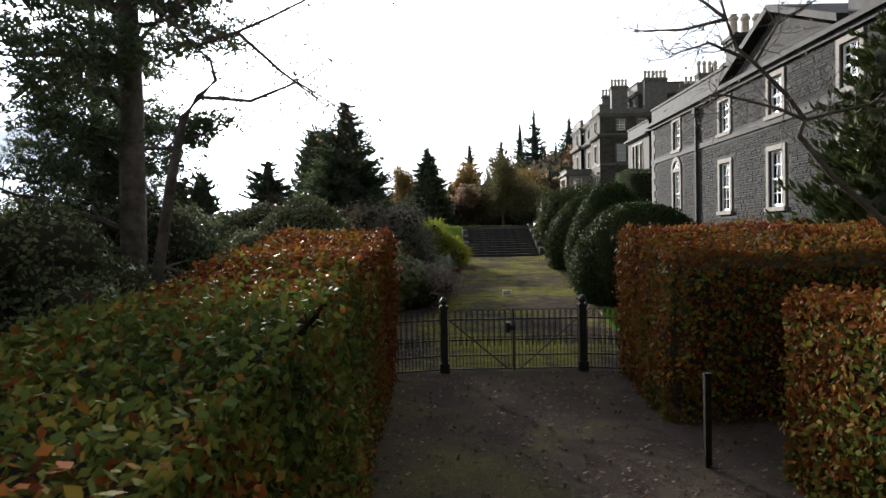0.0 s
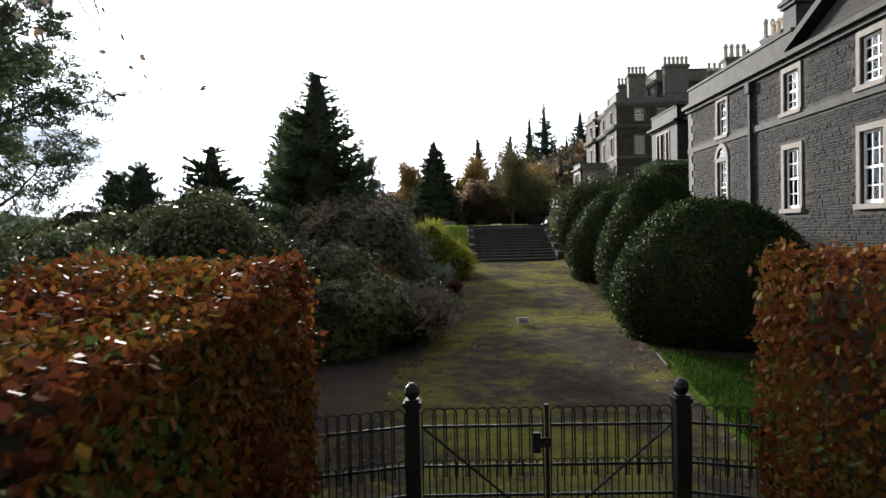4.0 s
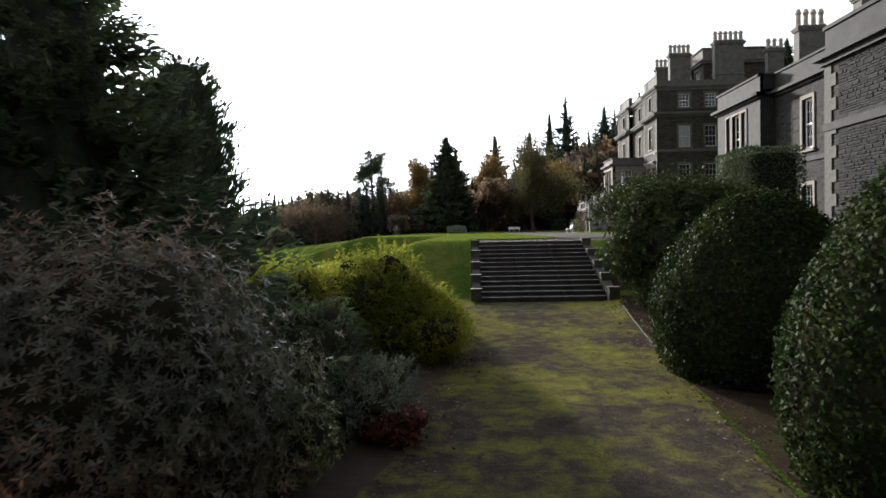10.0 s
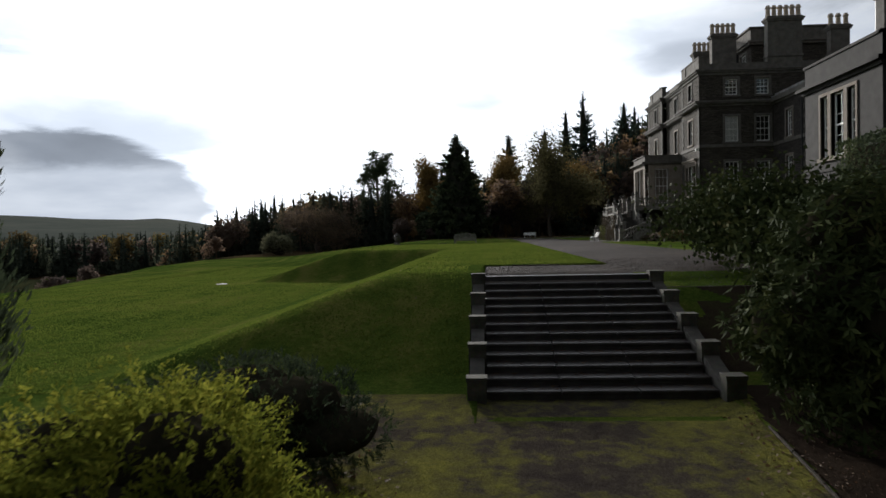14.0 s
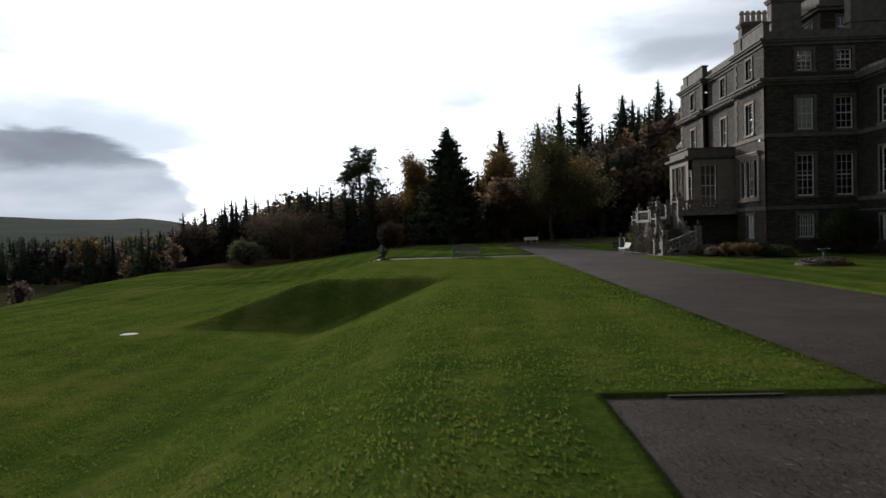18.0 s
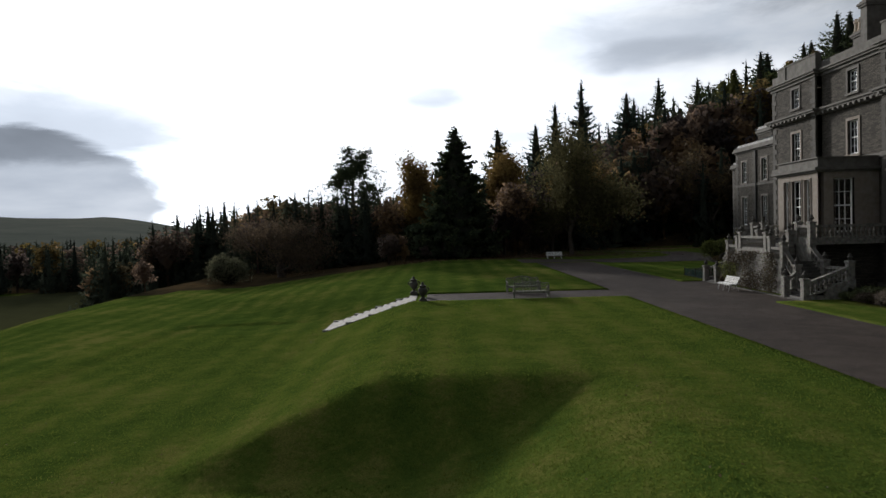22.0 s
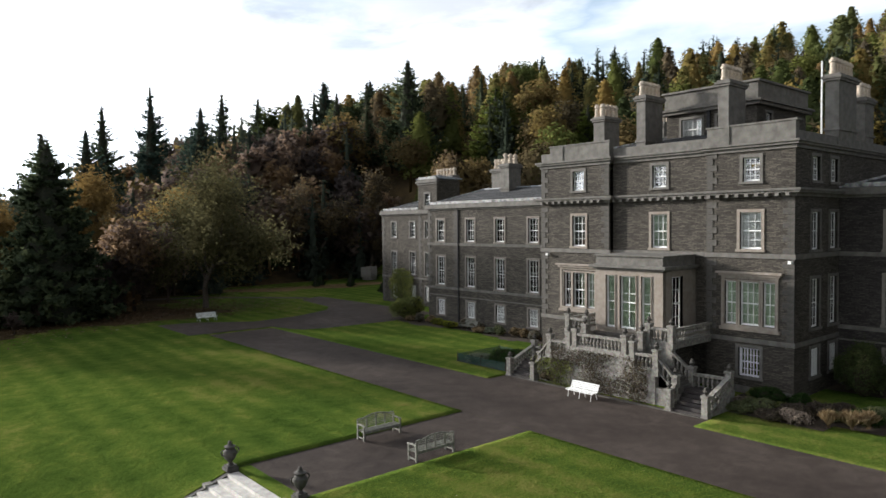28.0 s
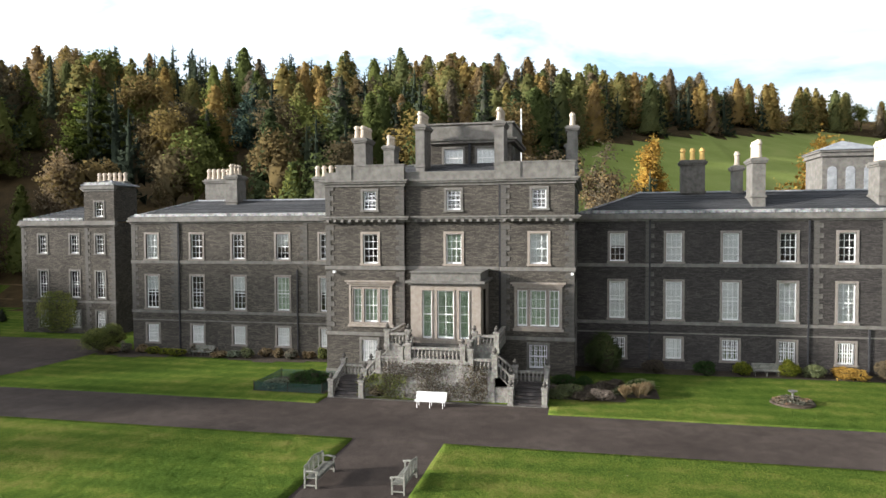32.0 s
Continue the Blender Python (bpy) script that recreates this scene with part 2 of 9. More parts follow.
def rubble(name, low, high, mortar, width, height):
    """Coursed whinstone rubble: uneven stones with recessed pale joints."""
    m = bpy.data.materials.new(name)
    m.use_nodes = True
    add, link = nodes_of(m.node_tree)
    bsdf = add("ShaderNodeBsdfPrincipled", Roughness=0.9)
    bsdf.inputs["Specular IOR Level"].default_value = 0.2
    coord = add("ShaderNodeTexCoord")
    split = add("ShaderNodeSeparateXYZ")
    link(coord.outputs["Object"], split.inputs["Vector"])
    warp = add("ShaderNodeTexNoise", Scale=1.7, Detail=3.0)
    link(coord.outputs["Object"], warp.inputs["Vector"])
    bend = add("ShaderNodeMath")
    bend.operation = "MULTIPLY_ADD"
    bend.inputs[1].default_value = 0.16
    link(warp.outputs["Fac"], bend.inputs[0])
    link(split.outputs["Z"], bend.inputs[2])
    flat = add("ShaderNodeCombineXYZ")
    link(split.outputs["X"], flat.inputs["X"])
    link(bend.outputs["Value"], flat.inputs["Y"])
    brick = add("ShaderNodeTexBrick", Scale=1.0)
    brick.offset, brick.squash, brick.squash_frequency = 0.5, 0.6, 3
    brick.inputs["Brick Width"].default_value, brick.inputs["Row Height"].default_value = width, height
    brick.inputs["Mortar Size"].default_value, brick.inputs["Mortar Smooth"].default_value = MORTAR, 0.5
    brick.inputs["Color1"].default_value, brick.inputs["Color2"].default_value = (*low, 1), (*high, 1)
    brick.inputs["Mortar"].default_value = (*mortar, 1)
    link(flat.outputs["Vector"], brick.inputs["Vector"])
    grain = add("ShaderNodeTexNoise", Scale=9.0, Detail=8.0, Roughness=0.7)
    link(coord.outputs["Object"], grain.inputs["Vector"])
    broad = add("ShaderNodeTexNoise", Scale=0.35, Detail=4.0)
    link(coord.outputs["Object"], broad.inputs["Vector"])
    mix = add("ShaderNodeMix")
    mix.data_type, mix.blend_type = "RGBA", "OVERLAY"
    mix.inputs["Factor"].default_value = 0.75
    link(brick.outputs["Color"], mix.inputs["A"])
    link(grain.outputs["Fac"], mix.inputs["B"])
    mix2 = add("ShaderNodeMix")
    mix2.data_type, mix2.blend_type = "RGBA", "OVERLAY"
    mix2.inputs["Factor"].default_value = 0.45
    link(mix.outputs["Result"], mix2.inputs["A"])
    link(broad.outputs["Fac"], mix2.inputs["B"])
    link(mix2.outputs["Result"], bsdf.inputs["Base Color"])
    high_ = add("ShaderNodeMath")
    high_.operation = "MULTIPLY_ADD"
    high_.inputs[1].default_value = -0.8
    link(brick.outputs["Fac"], high_.inputs[0])
    link(grain.outputs["Fac"], high_.inputs[2])
    relief = add("ShaderNodeBump", Strength=0.7, Distance=0.03)
    link(high_.outputs["Value"], relief.inputs["Height"])
    link(relief.outputs["Normal"], bsdf.inputs["Normal"])
    out = add("ShaderNodeOutputMaterial")
    link(bsdf.outputs["BSDF"], out.inputs["Surface"])
    return m


def slates(name):
    """Coursed roof slates with uneven tones and lichened patches."""
    m = rubble(name, (0.03, 0.032, 0.036), (0.085, 0.086, 0.088), (0.018, 0.018, 0.02), 0.34, 0.07)
    for n in m.node_tree.nodes:
        if n.bl_idname == "ShaderNodeBsdfPrincipled":
            n.inputs["Roughness"].default_value = 0.75
    return m


def glass(name, tint=(0.98, 0.985, 0.98)):
    m = bpy.data.materials.new(name)
    m.use_nodes = True
    add, link = nodes_of(m.node_tree)
    clear = add("ShaderNodeBsdfTransparent", Color=(*tint, 1))
    gloss = add("ShaderNodeBsdfGlossy", Roughness=0.03)
    fres = add("ShaderNodeFresnel", IOR=1.6)
    mix = add("ShaderNodeMixShader")
    link(fres.outputs["Fac"], mix.inputs["Fac"])
    link(clear.outputs["BSDF"], mix.inputs[1])
    link(gloss.outputs["BSDF"], mix.inputs[2])
    out = add("ShaderNodeOutputMaterial")
    link(mix.outputs["Shader"], out.inputs["Surface"])
    return m


M = dict(
    rubble=rubble("whinstone_rubble", (0.05332, 0.0473, 0.04042), (0.117, 0.1041, 0.086), (0.03268, 0.02838, 0.02408), 0.4, 0.085),
    rubble_dark=rubble("dark_whinstone_rubble", (0.036, 0.033, 0.031), (0.078, 0.07, 0.064), (0.025, 0.022, 0.021), 0.36, 0.08),
    # wing rubble darkened far below the block's: its unlit look is in the colour
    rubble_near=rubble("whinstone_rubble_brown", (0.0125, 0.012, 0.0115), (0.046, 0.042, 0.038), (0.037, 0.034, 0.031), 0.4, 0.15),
    quoin=material("dressed_whinstone", (0.0578, 0.05355, 0.0476), (0.1105, 0.1028, 0.09095), 3, bump=0.35, bump_scale=14),
    freestone=material("weathered_freestone", (0.1053, 0.09828, 0.08736), (0.1716, 0.1615, 0.1459), 2.2, bump=0.25, bump_scale=22, fine=0.4),
    window_stone=material("pinkish_window_stone", (0.17, 0.148, 0.128), (0.24, 0.215, 0.19), 3, bump=0.25, bump_scale=22, fine=0.35),
    sandstone=material("buff_sandstone", (0.229, 0.189, 0.152), (0.293, 0.258, 0.224), 3, bump=0.2, bump_scale=25),
    balustone=material("lichened_stone", (0.128, 0.116, 0.101), (0.289, 0.277, 0.248), 5, bump=0.5, bump_scale=16, fine=0.5),
    steps=material("pale_step_stone", (0.42, 0.4, 0.37), (0.62, 0.6, 0.56), 3, bump=0.3, bump_scale=18, fine=0.4),
    dark_steps=material("dark_step_stone", (0.021, 0.0173, 0.0165), (0.0562, 0.0473, 0.0435), 2.5, bump=0.4, bump_scale=16, fine=0.5, rough=0.6, spec=0.4),
    slate=slates("roof_slate"),
    gutter_lead=material("lichened_lead", (0.11, 0.112, 0.112), (0.42, 0.42, 0.41), 2.6, rough=0.7, bump=0.4, bump_scale=9, fine=0.6),
    lead=material("roof_lead", (0.2, 0.21, 0.22), (0.33, 0.34, 0.35), 2, rough=0.5, bump=0.1),
    pot=material("clay_pot", (0.42, 0.34, 0.26), (0.6, 0.53, 0.44), 3, bump=0.15),
    pot_yellow=material("yellow_clay_pot", (0.5, 0.33, 0.1), (0.62, 0.42, 0.16), 3, bump=0.15),
    white=material("white_paint", (0.78, 0.78, 0.76), (0.85, 0.85, 0.83), 4, rough=0.5, bump=0.03, fine=0.1),
    grey_wood=material("weathered_bench_wood", (0.13, 0.13, 0.11), (0.26, 0.255, 0.22), 7, bump=0.3, bump_scale=50, fine=0.4),
    blind=material("pale_blind", (0.6, 0.61, 0.59), (0.7, 0.71, 0.69), 1.5, bump=0.02, fine=0.1),
    # grey sheet behind the wing panes, standing in for their reflected sky
    net_curtain=material("sky_grey", (0.2, 0.2, 0.205), (0.27, 0.27, 0.275), 1.5, bump=0.02, fine=0.15),
    curtain=material("green_curtain", (0.28, 0.37, 0.25), (0.5, 0.58, 0.45), 2, bump=0.1, fine=0.1),
    glass=glass("window_glass"),
    iron=material("painted_iron", (0.012, 0.013, 0.013), (0.03, 0.028, 0.026), 8, rough=0.5, bump=0.2),
    pipe=material("cast_iron_pipe", (0.03, 0.03, 0.033), (0.05, 0.05, 0.052), 5, rough=0.8, spec=0.1),
    post=material("wood_post", (0.03, 0.0225, 0.015), (0.06, 0.048, 0.033), 8, bump=0.4),
    dark_timber=material("near_black_timber", (0.012, 0.0095, 0.007), (0.028, 0.022, 0.017), 8, bump=0.4, spec=0.1),
    bark=material("bark", (0.05, 0.04, 0.032), (0.13, 0.105, 0.085), 5, bump=0.8, bump_scale=18, fine=0.5),
    soil=material("soil", (0.03, 0.022, 0.016), (0.07, 0.052, 0.036), 4, bump=0.6, bump_scale=30, fine=0.6),
    needles=material("dark_needles", (0, 0, 0), island=[(0.0, (0.03967, 0.05214, 0.03313)), (0.5, (0.07458, 0.09768, 0.0567)), (1.0, (0.1492, 0.1742, 0.08514))], scale=0.5, rough=0.7, spec=0.0, through_leaf=0.26),
    blue_needles=material("blue_green_needles", (0, 0, 0), island=[(0.0, (0.03023, 0.04845, 0.0423)), (0.5, (0.05295, 0.08325, 0.06803)), (1.0, (0.09075, 0.129, 0.09075))], scale=0.5, rough=0.7, spec=0.0, through_leaf=0.3),
    wood_leaves=material("autumn_wood_leaves", (0, 0, 0), island=[(0.0, (0.088, 0.0725, 0.0535)), (0.4, (0.166, 0.127, 0.082)), (0.7, (0.259, 0.182, 0.0854)), (1.0, (0.373, 0.259, 0.0968))], scale=0.04, rough=0.8, spec=0.02, leafmix=0.3, through_leaf=0.36),
    gold=material("golden_leaves", (0, 0, 0), island=[(0.0, (0.189, 0.124, 0.0363)), (0.45, (0.407, 0.248, 0.0582)), (0.8, (0.611, 0.392, 0.0873)), (1.0, (0.437, 0.407, 0.116))], scale=0.3, rough=0.7, spec=0.02, through_leaf=0.45),
    larch=material("turning_larch_needles", (0, 0, 0), island=[(0.0, (0.09375, 0.11, 0.045)), (0.22, (0.15, 0.15, 0.05625)), (0.42, (0.225, 0.1775, 0.0625)), (0.58, (0.2875, 0.1938, 0.065)), (0.72, (0.2188, 0.15, 0.0725)), (0.86, (0.1562, 0.1225, 0.0775)), (1.0, (0.1063, 0.0925, 0.0675))], rough=0.85, spec=0.0, leafmix=0.16, through_leaf=0.42, tone=True),
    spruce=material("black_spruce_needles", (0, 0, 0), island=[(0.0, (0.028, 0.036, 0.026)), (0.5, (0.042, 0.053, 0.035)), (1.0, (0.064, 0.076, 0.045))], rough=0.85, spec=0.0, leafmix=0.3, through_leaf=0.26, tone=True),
    # hill_brown and both valley sets: colour lightened to stand in for distance haze
    hill_brown=material("faded_hazed_hill_leaves", (0, 0, 0), island=[(0.0, (0.07854, 0.06754, 0.04291)), (0.4, (0.129, 0.1025, 0.05531)), (0.7, (0.1908, 0.1386, 0.05722)), (1.0, (0.2467, 0.187, 0.05722))], rough=0.85, spec=0.0, leafmix=0.2, through_leaf=0.5, tone=True),
    hill_green=material("green_hill_leaves", (0, 0, 0), island=[(0.0, (0.05, 0.065, 0.03)), (0.5, (0.09375, 0.115, 0.0375)), (1.0, (0.1625, 0.175, 0.05))], rough=0.85, spec=0.0, leafmix=0.2, through_leaf=0.38, tone=True),
    valley_brown=material("bare_valley_twigs", (0, 0, 0), island=[(0.0, (0.107, 0.08832, 0.08296)), (0.5, (0.1659, 0.1258, 0.1044)), (0.8, (0.2408, 0.1633, 0.1097)), (1.0, (0.3345, 0.2221, 0.1151))], rough=0.9, spec=0.0, leafmix=0.25, through_leaf=0.62, tone=True),
    valley_fir=material("valley_fir_needles", (0, 0, 0), island=[(0.0, (0.04225, 0.052, 0.04225)), (0.5, (0.065, 0.07963, 0.06012)), (1.0, (0.1056, 0.1219, 0.08125))], rough=0.9, spec=0.0, leafmix=0.3, through_leaf=0.4, tone=True),
    green_larch=material("green_larch_needles", (0, 0, 0), island=[(0.0, (0.0425, 0.0595, 0.017)), (0.5, (0.102, 0.128, 0.0298)), (1.0, (0.187, 0.196, 0.0425))], scale=0.12, rough=0.8, spec=0.02, leafmix=0.25, through_leaf=0.4),
    olive=material("olive_leaves", (0, 0, 0), island=[(0.0, (0.0826, 0.103, 0.0371)), (0.5, (0.176, 0.196, 0.0619)), (1.0, (0.351, 0.351, 0.103))], scale=0.3, rough=0.65, spec=0.02, through_leaf=0.45),
    russet=material("russet_twigs", (0, 0, 0), island=[(0.0, (0.07848, 0.06804, 0.05016)), (0.5, (0.1426, 0.114, 0.0738)), (0.85, (0.2426, 0.1695, 0.0804)), (1.0, (0.3578, 0.2584, 0.0882))], scale=0.3, rough=0.8, spec=0.02, through_leaf=0.36),
    box_leaf=material("clipped_leaves", (0, 0, 0), island=[(0.0, (0.01267, 0.0261, 0.00918)), (0.55, (0.03015, 0.057, 0.01665)), (1.0, (0.052, 0.084, 0.022))], scale=0.8, rough=0.7, spec=0.018, through_leaf=0.22),
    dome_leaf=material("glossy_clipped_leaves", (0, 0, 0), island=[(0.0, (0.01076, 0.01884, 0.008073)), (0.5, (0.02422, 0.03857, 0.01256)), (0.85, (0.04934, 0.06817, 0.01884)), (1.0, (0.08073, 0.09415, 0.02691))], scale=1.6, rough=0.6, spec=0.025, through_leaf=0.2, leafmix=0.7),
    rhodo=material("glossy_leaves", (0, 0, 0), island=[(0.0, (0.05136, 0.06297, 0.0304)), (0.5, (0.1001, 0.1154, 0.05213)), (0.9, (0.213, 0.2087, 0.08675)), (1.0, (0.3128, 0.2519, 0.1298))], scale=0.7, rough=0.45, spec=0.12, through_leaf=0.1),
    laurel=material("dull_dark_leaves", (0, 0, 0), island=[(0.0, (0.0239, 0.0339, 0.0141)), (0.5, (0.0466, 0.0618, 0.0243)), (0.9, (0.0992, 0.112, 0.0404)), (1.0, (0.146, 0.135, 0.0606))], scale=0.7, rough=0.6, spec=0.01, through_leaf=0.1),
    grey_leaf=material("grey_green_leaves", (0, 0, 0), island=[(0.0, (0.07436, 0.08937, 0.06506)), (0.5, (0.1487, 0.1706, 0.1208)), (1.0, (0.2788, 0.2958, 0.2231))], scale=0.8, rough=0.5, spec=0.03),
    red_leaf=material("bronze_leaves", (0, 0, 0), island=[(0.0, (0.068, 0.0775, 0.06)), (0.45, (0.132, 0.1279, 0.096)), (0.75, (0.22, 0.155, 0.11)), (0.92, (0.36, 0.1938, 0.11)), (1.0, (0.68, 0.2906, 0.1))], scale=0.8, rough=0.45, spec=0.12),
    yellow_green=material("yellow_green_sprays", (0, 0, 0), island=[(0.0, (0.06814, 0.08783, 0.01592)), (0.5, (0.1785, 0.1957, 0.02839)), (1.0, (0.3823, 0.3529, 0.05668))], scale=0.9, rough=0.6, spec=0.0, through_leaf=0.55),
    beech=material("russet_hedge_leaves", (0, 0, 0), island=[(0.0, (0.02435, 0.04057, 0.009738)), (0.15, (0.08116, 0.06348, 0.01462)), (0.35, (0.1784, 0.08592, 0.01622)), (0.55, (0.1813, 0.05729, 0.01574)), (0.75, (0.1145, 0.03246, 0.01432)), (1.0, (0.05251, 0.02034, 0.01337))], scale=1.1, rough=0.6, spec=0.025, through_leaf=0.28, leafmix=0.5),
    beech_green=material("green_hedge_leaves", (0, 0, 0), island=[(0.0, (0.0338, 0.05313, 0.01639)), (0.4, (0.08449, 0.1141, 0.0261)), (0.7, (0.1689, 0.1664, 0.03263)), (0.88, (0.32, 0.1715, 0.03596)), (1.0, (0.3839, 0.1024, 0.02944))], scale=1.1, rough=0.6, spec=0.025, through_leaf=0.26, leafmix=0.5),
    # wing stones and sooty trim darkened further in place of the wing's shade
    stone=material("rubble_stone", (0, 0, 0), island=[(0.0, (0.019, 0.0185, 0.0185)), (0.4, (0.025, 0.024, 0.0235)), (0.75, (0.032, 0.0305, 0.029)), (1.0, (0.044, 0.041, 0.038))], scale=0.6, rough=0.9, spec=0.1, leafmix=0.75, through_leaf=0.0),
    sooty_shaded=material("sooty_shaded_freestone", (0.022, 0.021, 0.0205), (0.047, 0.044, 0.043), 2.2, bump=0.25, bump_scale=22, fine=0.5),
    dark_red=material("dark_red_leaves", (0, 0, 0), island=[(0.0, (0.05, 0.018, 0.016)), (0.6, (0.13, 0.035, 0.028)), (1.0, (0.26, 0.09, 0.06))], scale=0.9, rough=0.5, spec=0.2),
    azalea=material("orange_leaves", (0, 0, 0), island=[(0.0, (0.084, 0.042, 0.0168)), (0.5, (0.2016, 0.0924, 0.0252)), (1.0, (0.336, 0.168, 0.042))], scale=0.9, rough=0.6),
    thicket=material("thicket_twigs", (0, 0, 0), island=[(0.0, (0.0454, 0.0382, 0.034)), (0.5, (0.0833, 0.067, 0.053)), (0.85, (0.121, 0.104, 0.0606)), (1.0, (0.181, 0.119, 0.0663))], scale=0.2, rough=0.85, spec=0.02),
    heather=material("heather_sprigs", (0, 0, 0), island=[(0.0, (0.1071, 0.09408, 0.08064)), (0.5, (0.2142, 0.1747, 0.1445)), (1.0, (0.357, 0.2867, 0.2352))], scale=0.8, rough=0.8, spec=0.03),
    juniper=material("juniper_sprays", (0, 0, 0), island=[(0.0, (0.0252, 0.036, 0.0216)), (0.5, (0.0468, 0.0648, 0.036)), (1.0, (0.09, 0.1116, 0.054))], scale=0.8, rough=0.8, spec=0.03),
    # solid dark fill for shrubs and hedges; its colour carries the shade behind leaves
    twig=material("dark_core_fill", (0.028, 0.026, 0.018), (0.048, 0.042, 0.028), 8, bump=0.5, spec=0.0),
    litter=material("fallen_leaves", (0, 0, 0), island=[(0.0, (0.042, 0.021, 0.014)), (0.5, (0.119, 0.063, 0.0315)), (0.85, (0.196, 0.14, 0.084)), (1.0, (0.315, 0.28, 0.231))], scale=2.0, rough=0.7),
    straw=material("straw_grass", (0, 0, 0), island=[(0.0, (0.112, 0.07, 0.035)), (0.5, (0.224, 0.161, 0.084)), (1.0, (0.35, 0.28, 0.175))], scale=2.0, rough=0.8),
)


# ---- builders ----
def part(name, bm, mat, parent=None, label=""):
    """Links a bmesh as one mesh object, under a thing or a part."""
    me = bpy.data.meshes.new(name)
    bm.to_mesh(me)
    bm.free()
    me.materials.append(mat)
    ob = new(name, me)
    if parent:
        ob.parent = parent
    return tagged(ob, label)


def empty(name, at=(0, 0, 0), turn=0.0, label="", category="", group="", kind=""):
    ob = new(name)
    ob.matrix_basis = pose(*at, 0, 0, turn)
    return tagged(ob, label, category, group, kind)


def box(bm, x0, x1, y0, y1, z0, z1):
    v = [bm.verts.new(p) for p in ((x0, y0, z0), (x1, y0, z0), (x1, y1, z0), (x0, y1, z0), (x0, y0, z1), (x1, y0, z1), (x1, y1, z1), (x0, y1, z1))]
    for f in ((0, 3, 2, 1), (4, 5, 6, 7), (0, 1, 5, 4), (1, 2, 6, 5), (2, 3, 7, 6), (3, 0, 4, 7)):
        bm.faces.new([v[i] for i in f])
    return v


def boxes(*some):
    bm = bmesh.new()
    for b in some:
        box(bm, *b)
    return bm


def turned(bm, profile, at=(0, 0, 0), sides=12):
    """A turned solid from rows of (radius, height)."""
    rings = []
    for r, z in profile:
        rings.append([bm.verts.new((at[0] + r * math.cos(2 * math.pi * i / sides), at[1] + r * math.sin(2 * math.pi * i / sides), at[2] + z)) for i in range(sides)])
    for a, b in zip(rings, rings[1:]):
        for i in range(sides):
            bm.faces.new((a[i], a[(i + 1) % sides], b[(i + 1) % sides], b[i]))
    bm.faces.new(rings[-1])
    bm.faces.new(rings[0][::-1])


def mesh_np(name, verts, faces, mat, parent=None, smooth=False, label="", normals=None):
    """A mesh object from numpy arrays of vertices and of three- or four-sided faces."""
    verts, faces = np.asarray(verts, np.float32), np.asarray(faces, np.int32)
    k = faces.shape[1]
    me = bpy.data.meshes.new(name)
    me.vertices.add(len(verts))
    me.vertices.foreach_set("co", verts.ravel())
    me.loops.add(faces.size)
    me.loops.foreach_set("vertex_index", faces.ravel())
    me.polygons.add(len(faces))
    me.polygons.foreach_set("loop_start", np.arange(0, faces.size, k, dtype=np.int32))
    me.polygons.foreach_set("use_smooth", np.full(len(faces), smooth))
    me.update()
    me.validate()
    if normals is not None:
        me.normals_split_custom_set_from_vertices(np.asarray(normals, np.float32))
    me.materials.append(mat)
    ob = new(name, me)
    if parent:
        ob.parent = parent
    return tagged(ob, label)


def unit(v):
    return v / np.maximum(np.linalg.norm(v, axis=-1, keepdims=True), 1e-9)


def tube(P, R, sides=6):
    """A tapered limb through points P with radii R."""
    P = np.asarray(P, float)
    T = unit(np.gradient(P, axis=0))
    ref = np.where(np.abs(T[:, 2:3]) > 0.9, [[1.0, 0, 0]], [[0, 0, 1.0]])
    A = unit(np.cross(T, ref))
    B = np.cross(T, A)
    th = np.linspace(0, 2 * np.pi, sides, endpoint=False)
    v = P[:, None] + np.asarray(R)[:, None, None] * (A[:, None] * np.cos(th)[:, None] + B[:, None] * np.sin(th)[:, None])
    idx = np.arange(len(P) * sides).reshape(len(P), sides)
    f = np.stack([idx[:-1], np.roll(idx, -1, 1)[:-1], np.roll(idx, -1, 1)[1:], idx[1:]], -1).reshape(-1, 4)
    return v.reshape(-1, 3), f


def arc_tube(bm, pts, r, sides=5):
    v, f = tube(pts, np.full(len(pts), r), sides)
    vs = [bm.verts.new(p) for p in v]
    for q in f:
        bm.faces.new([vs[i] for i in q])


# ---- lie of the land ----
ROAD_W, ROAD_E = 6.05, 12.35
TER = 2.3


def ramp(v):
    v = np.clip(v, 0, 1)
    return 0.75 * v + 0.25 * v * v * (3 - 2 * v)


def low_path(y):
    return -0.37 + (np.clip(y, -20, 39.2) - 12.2) * 0.036


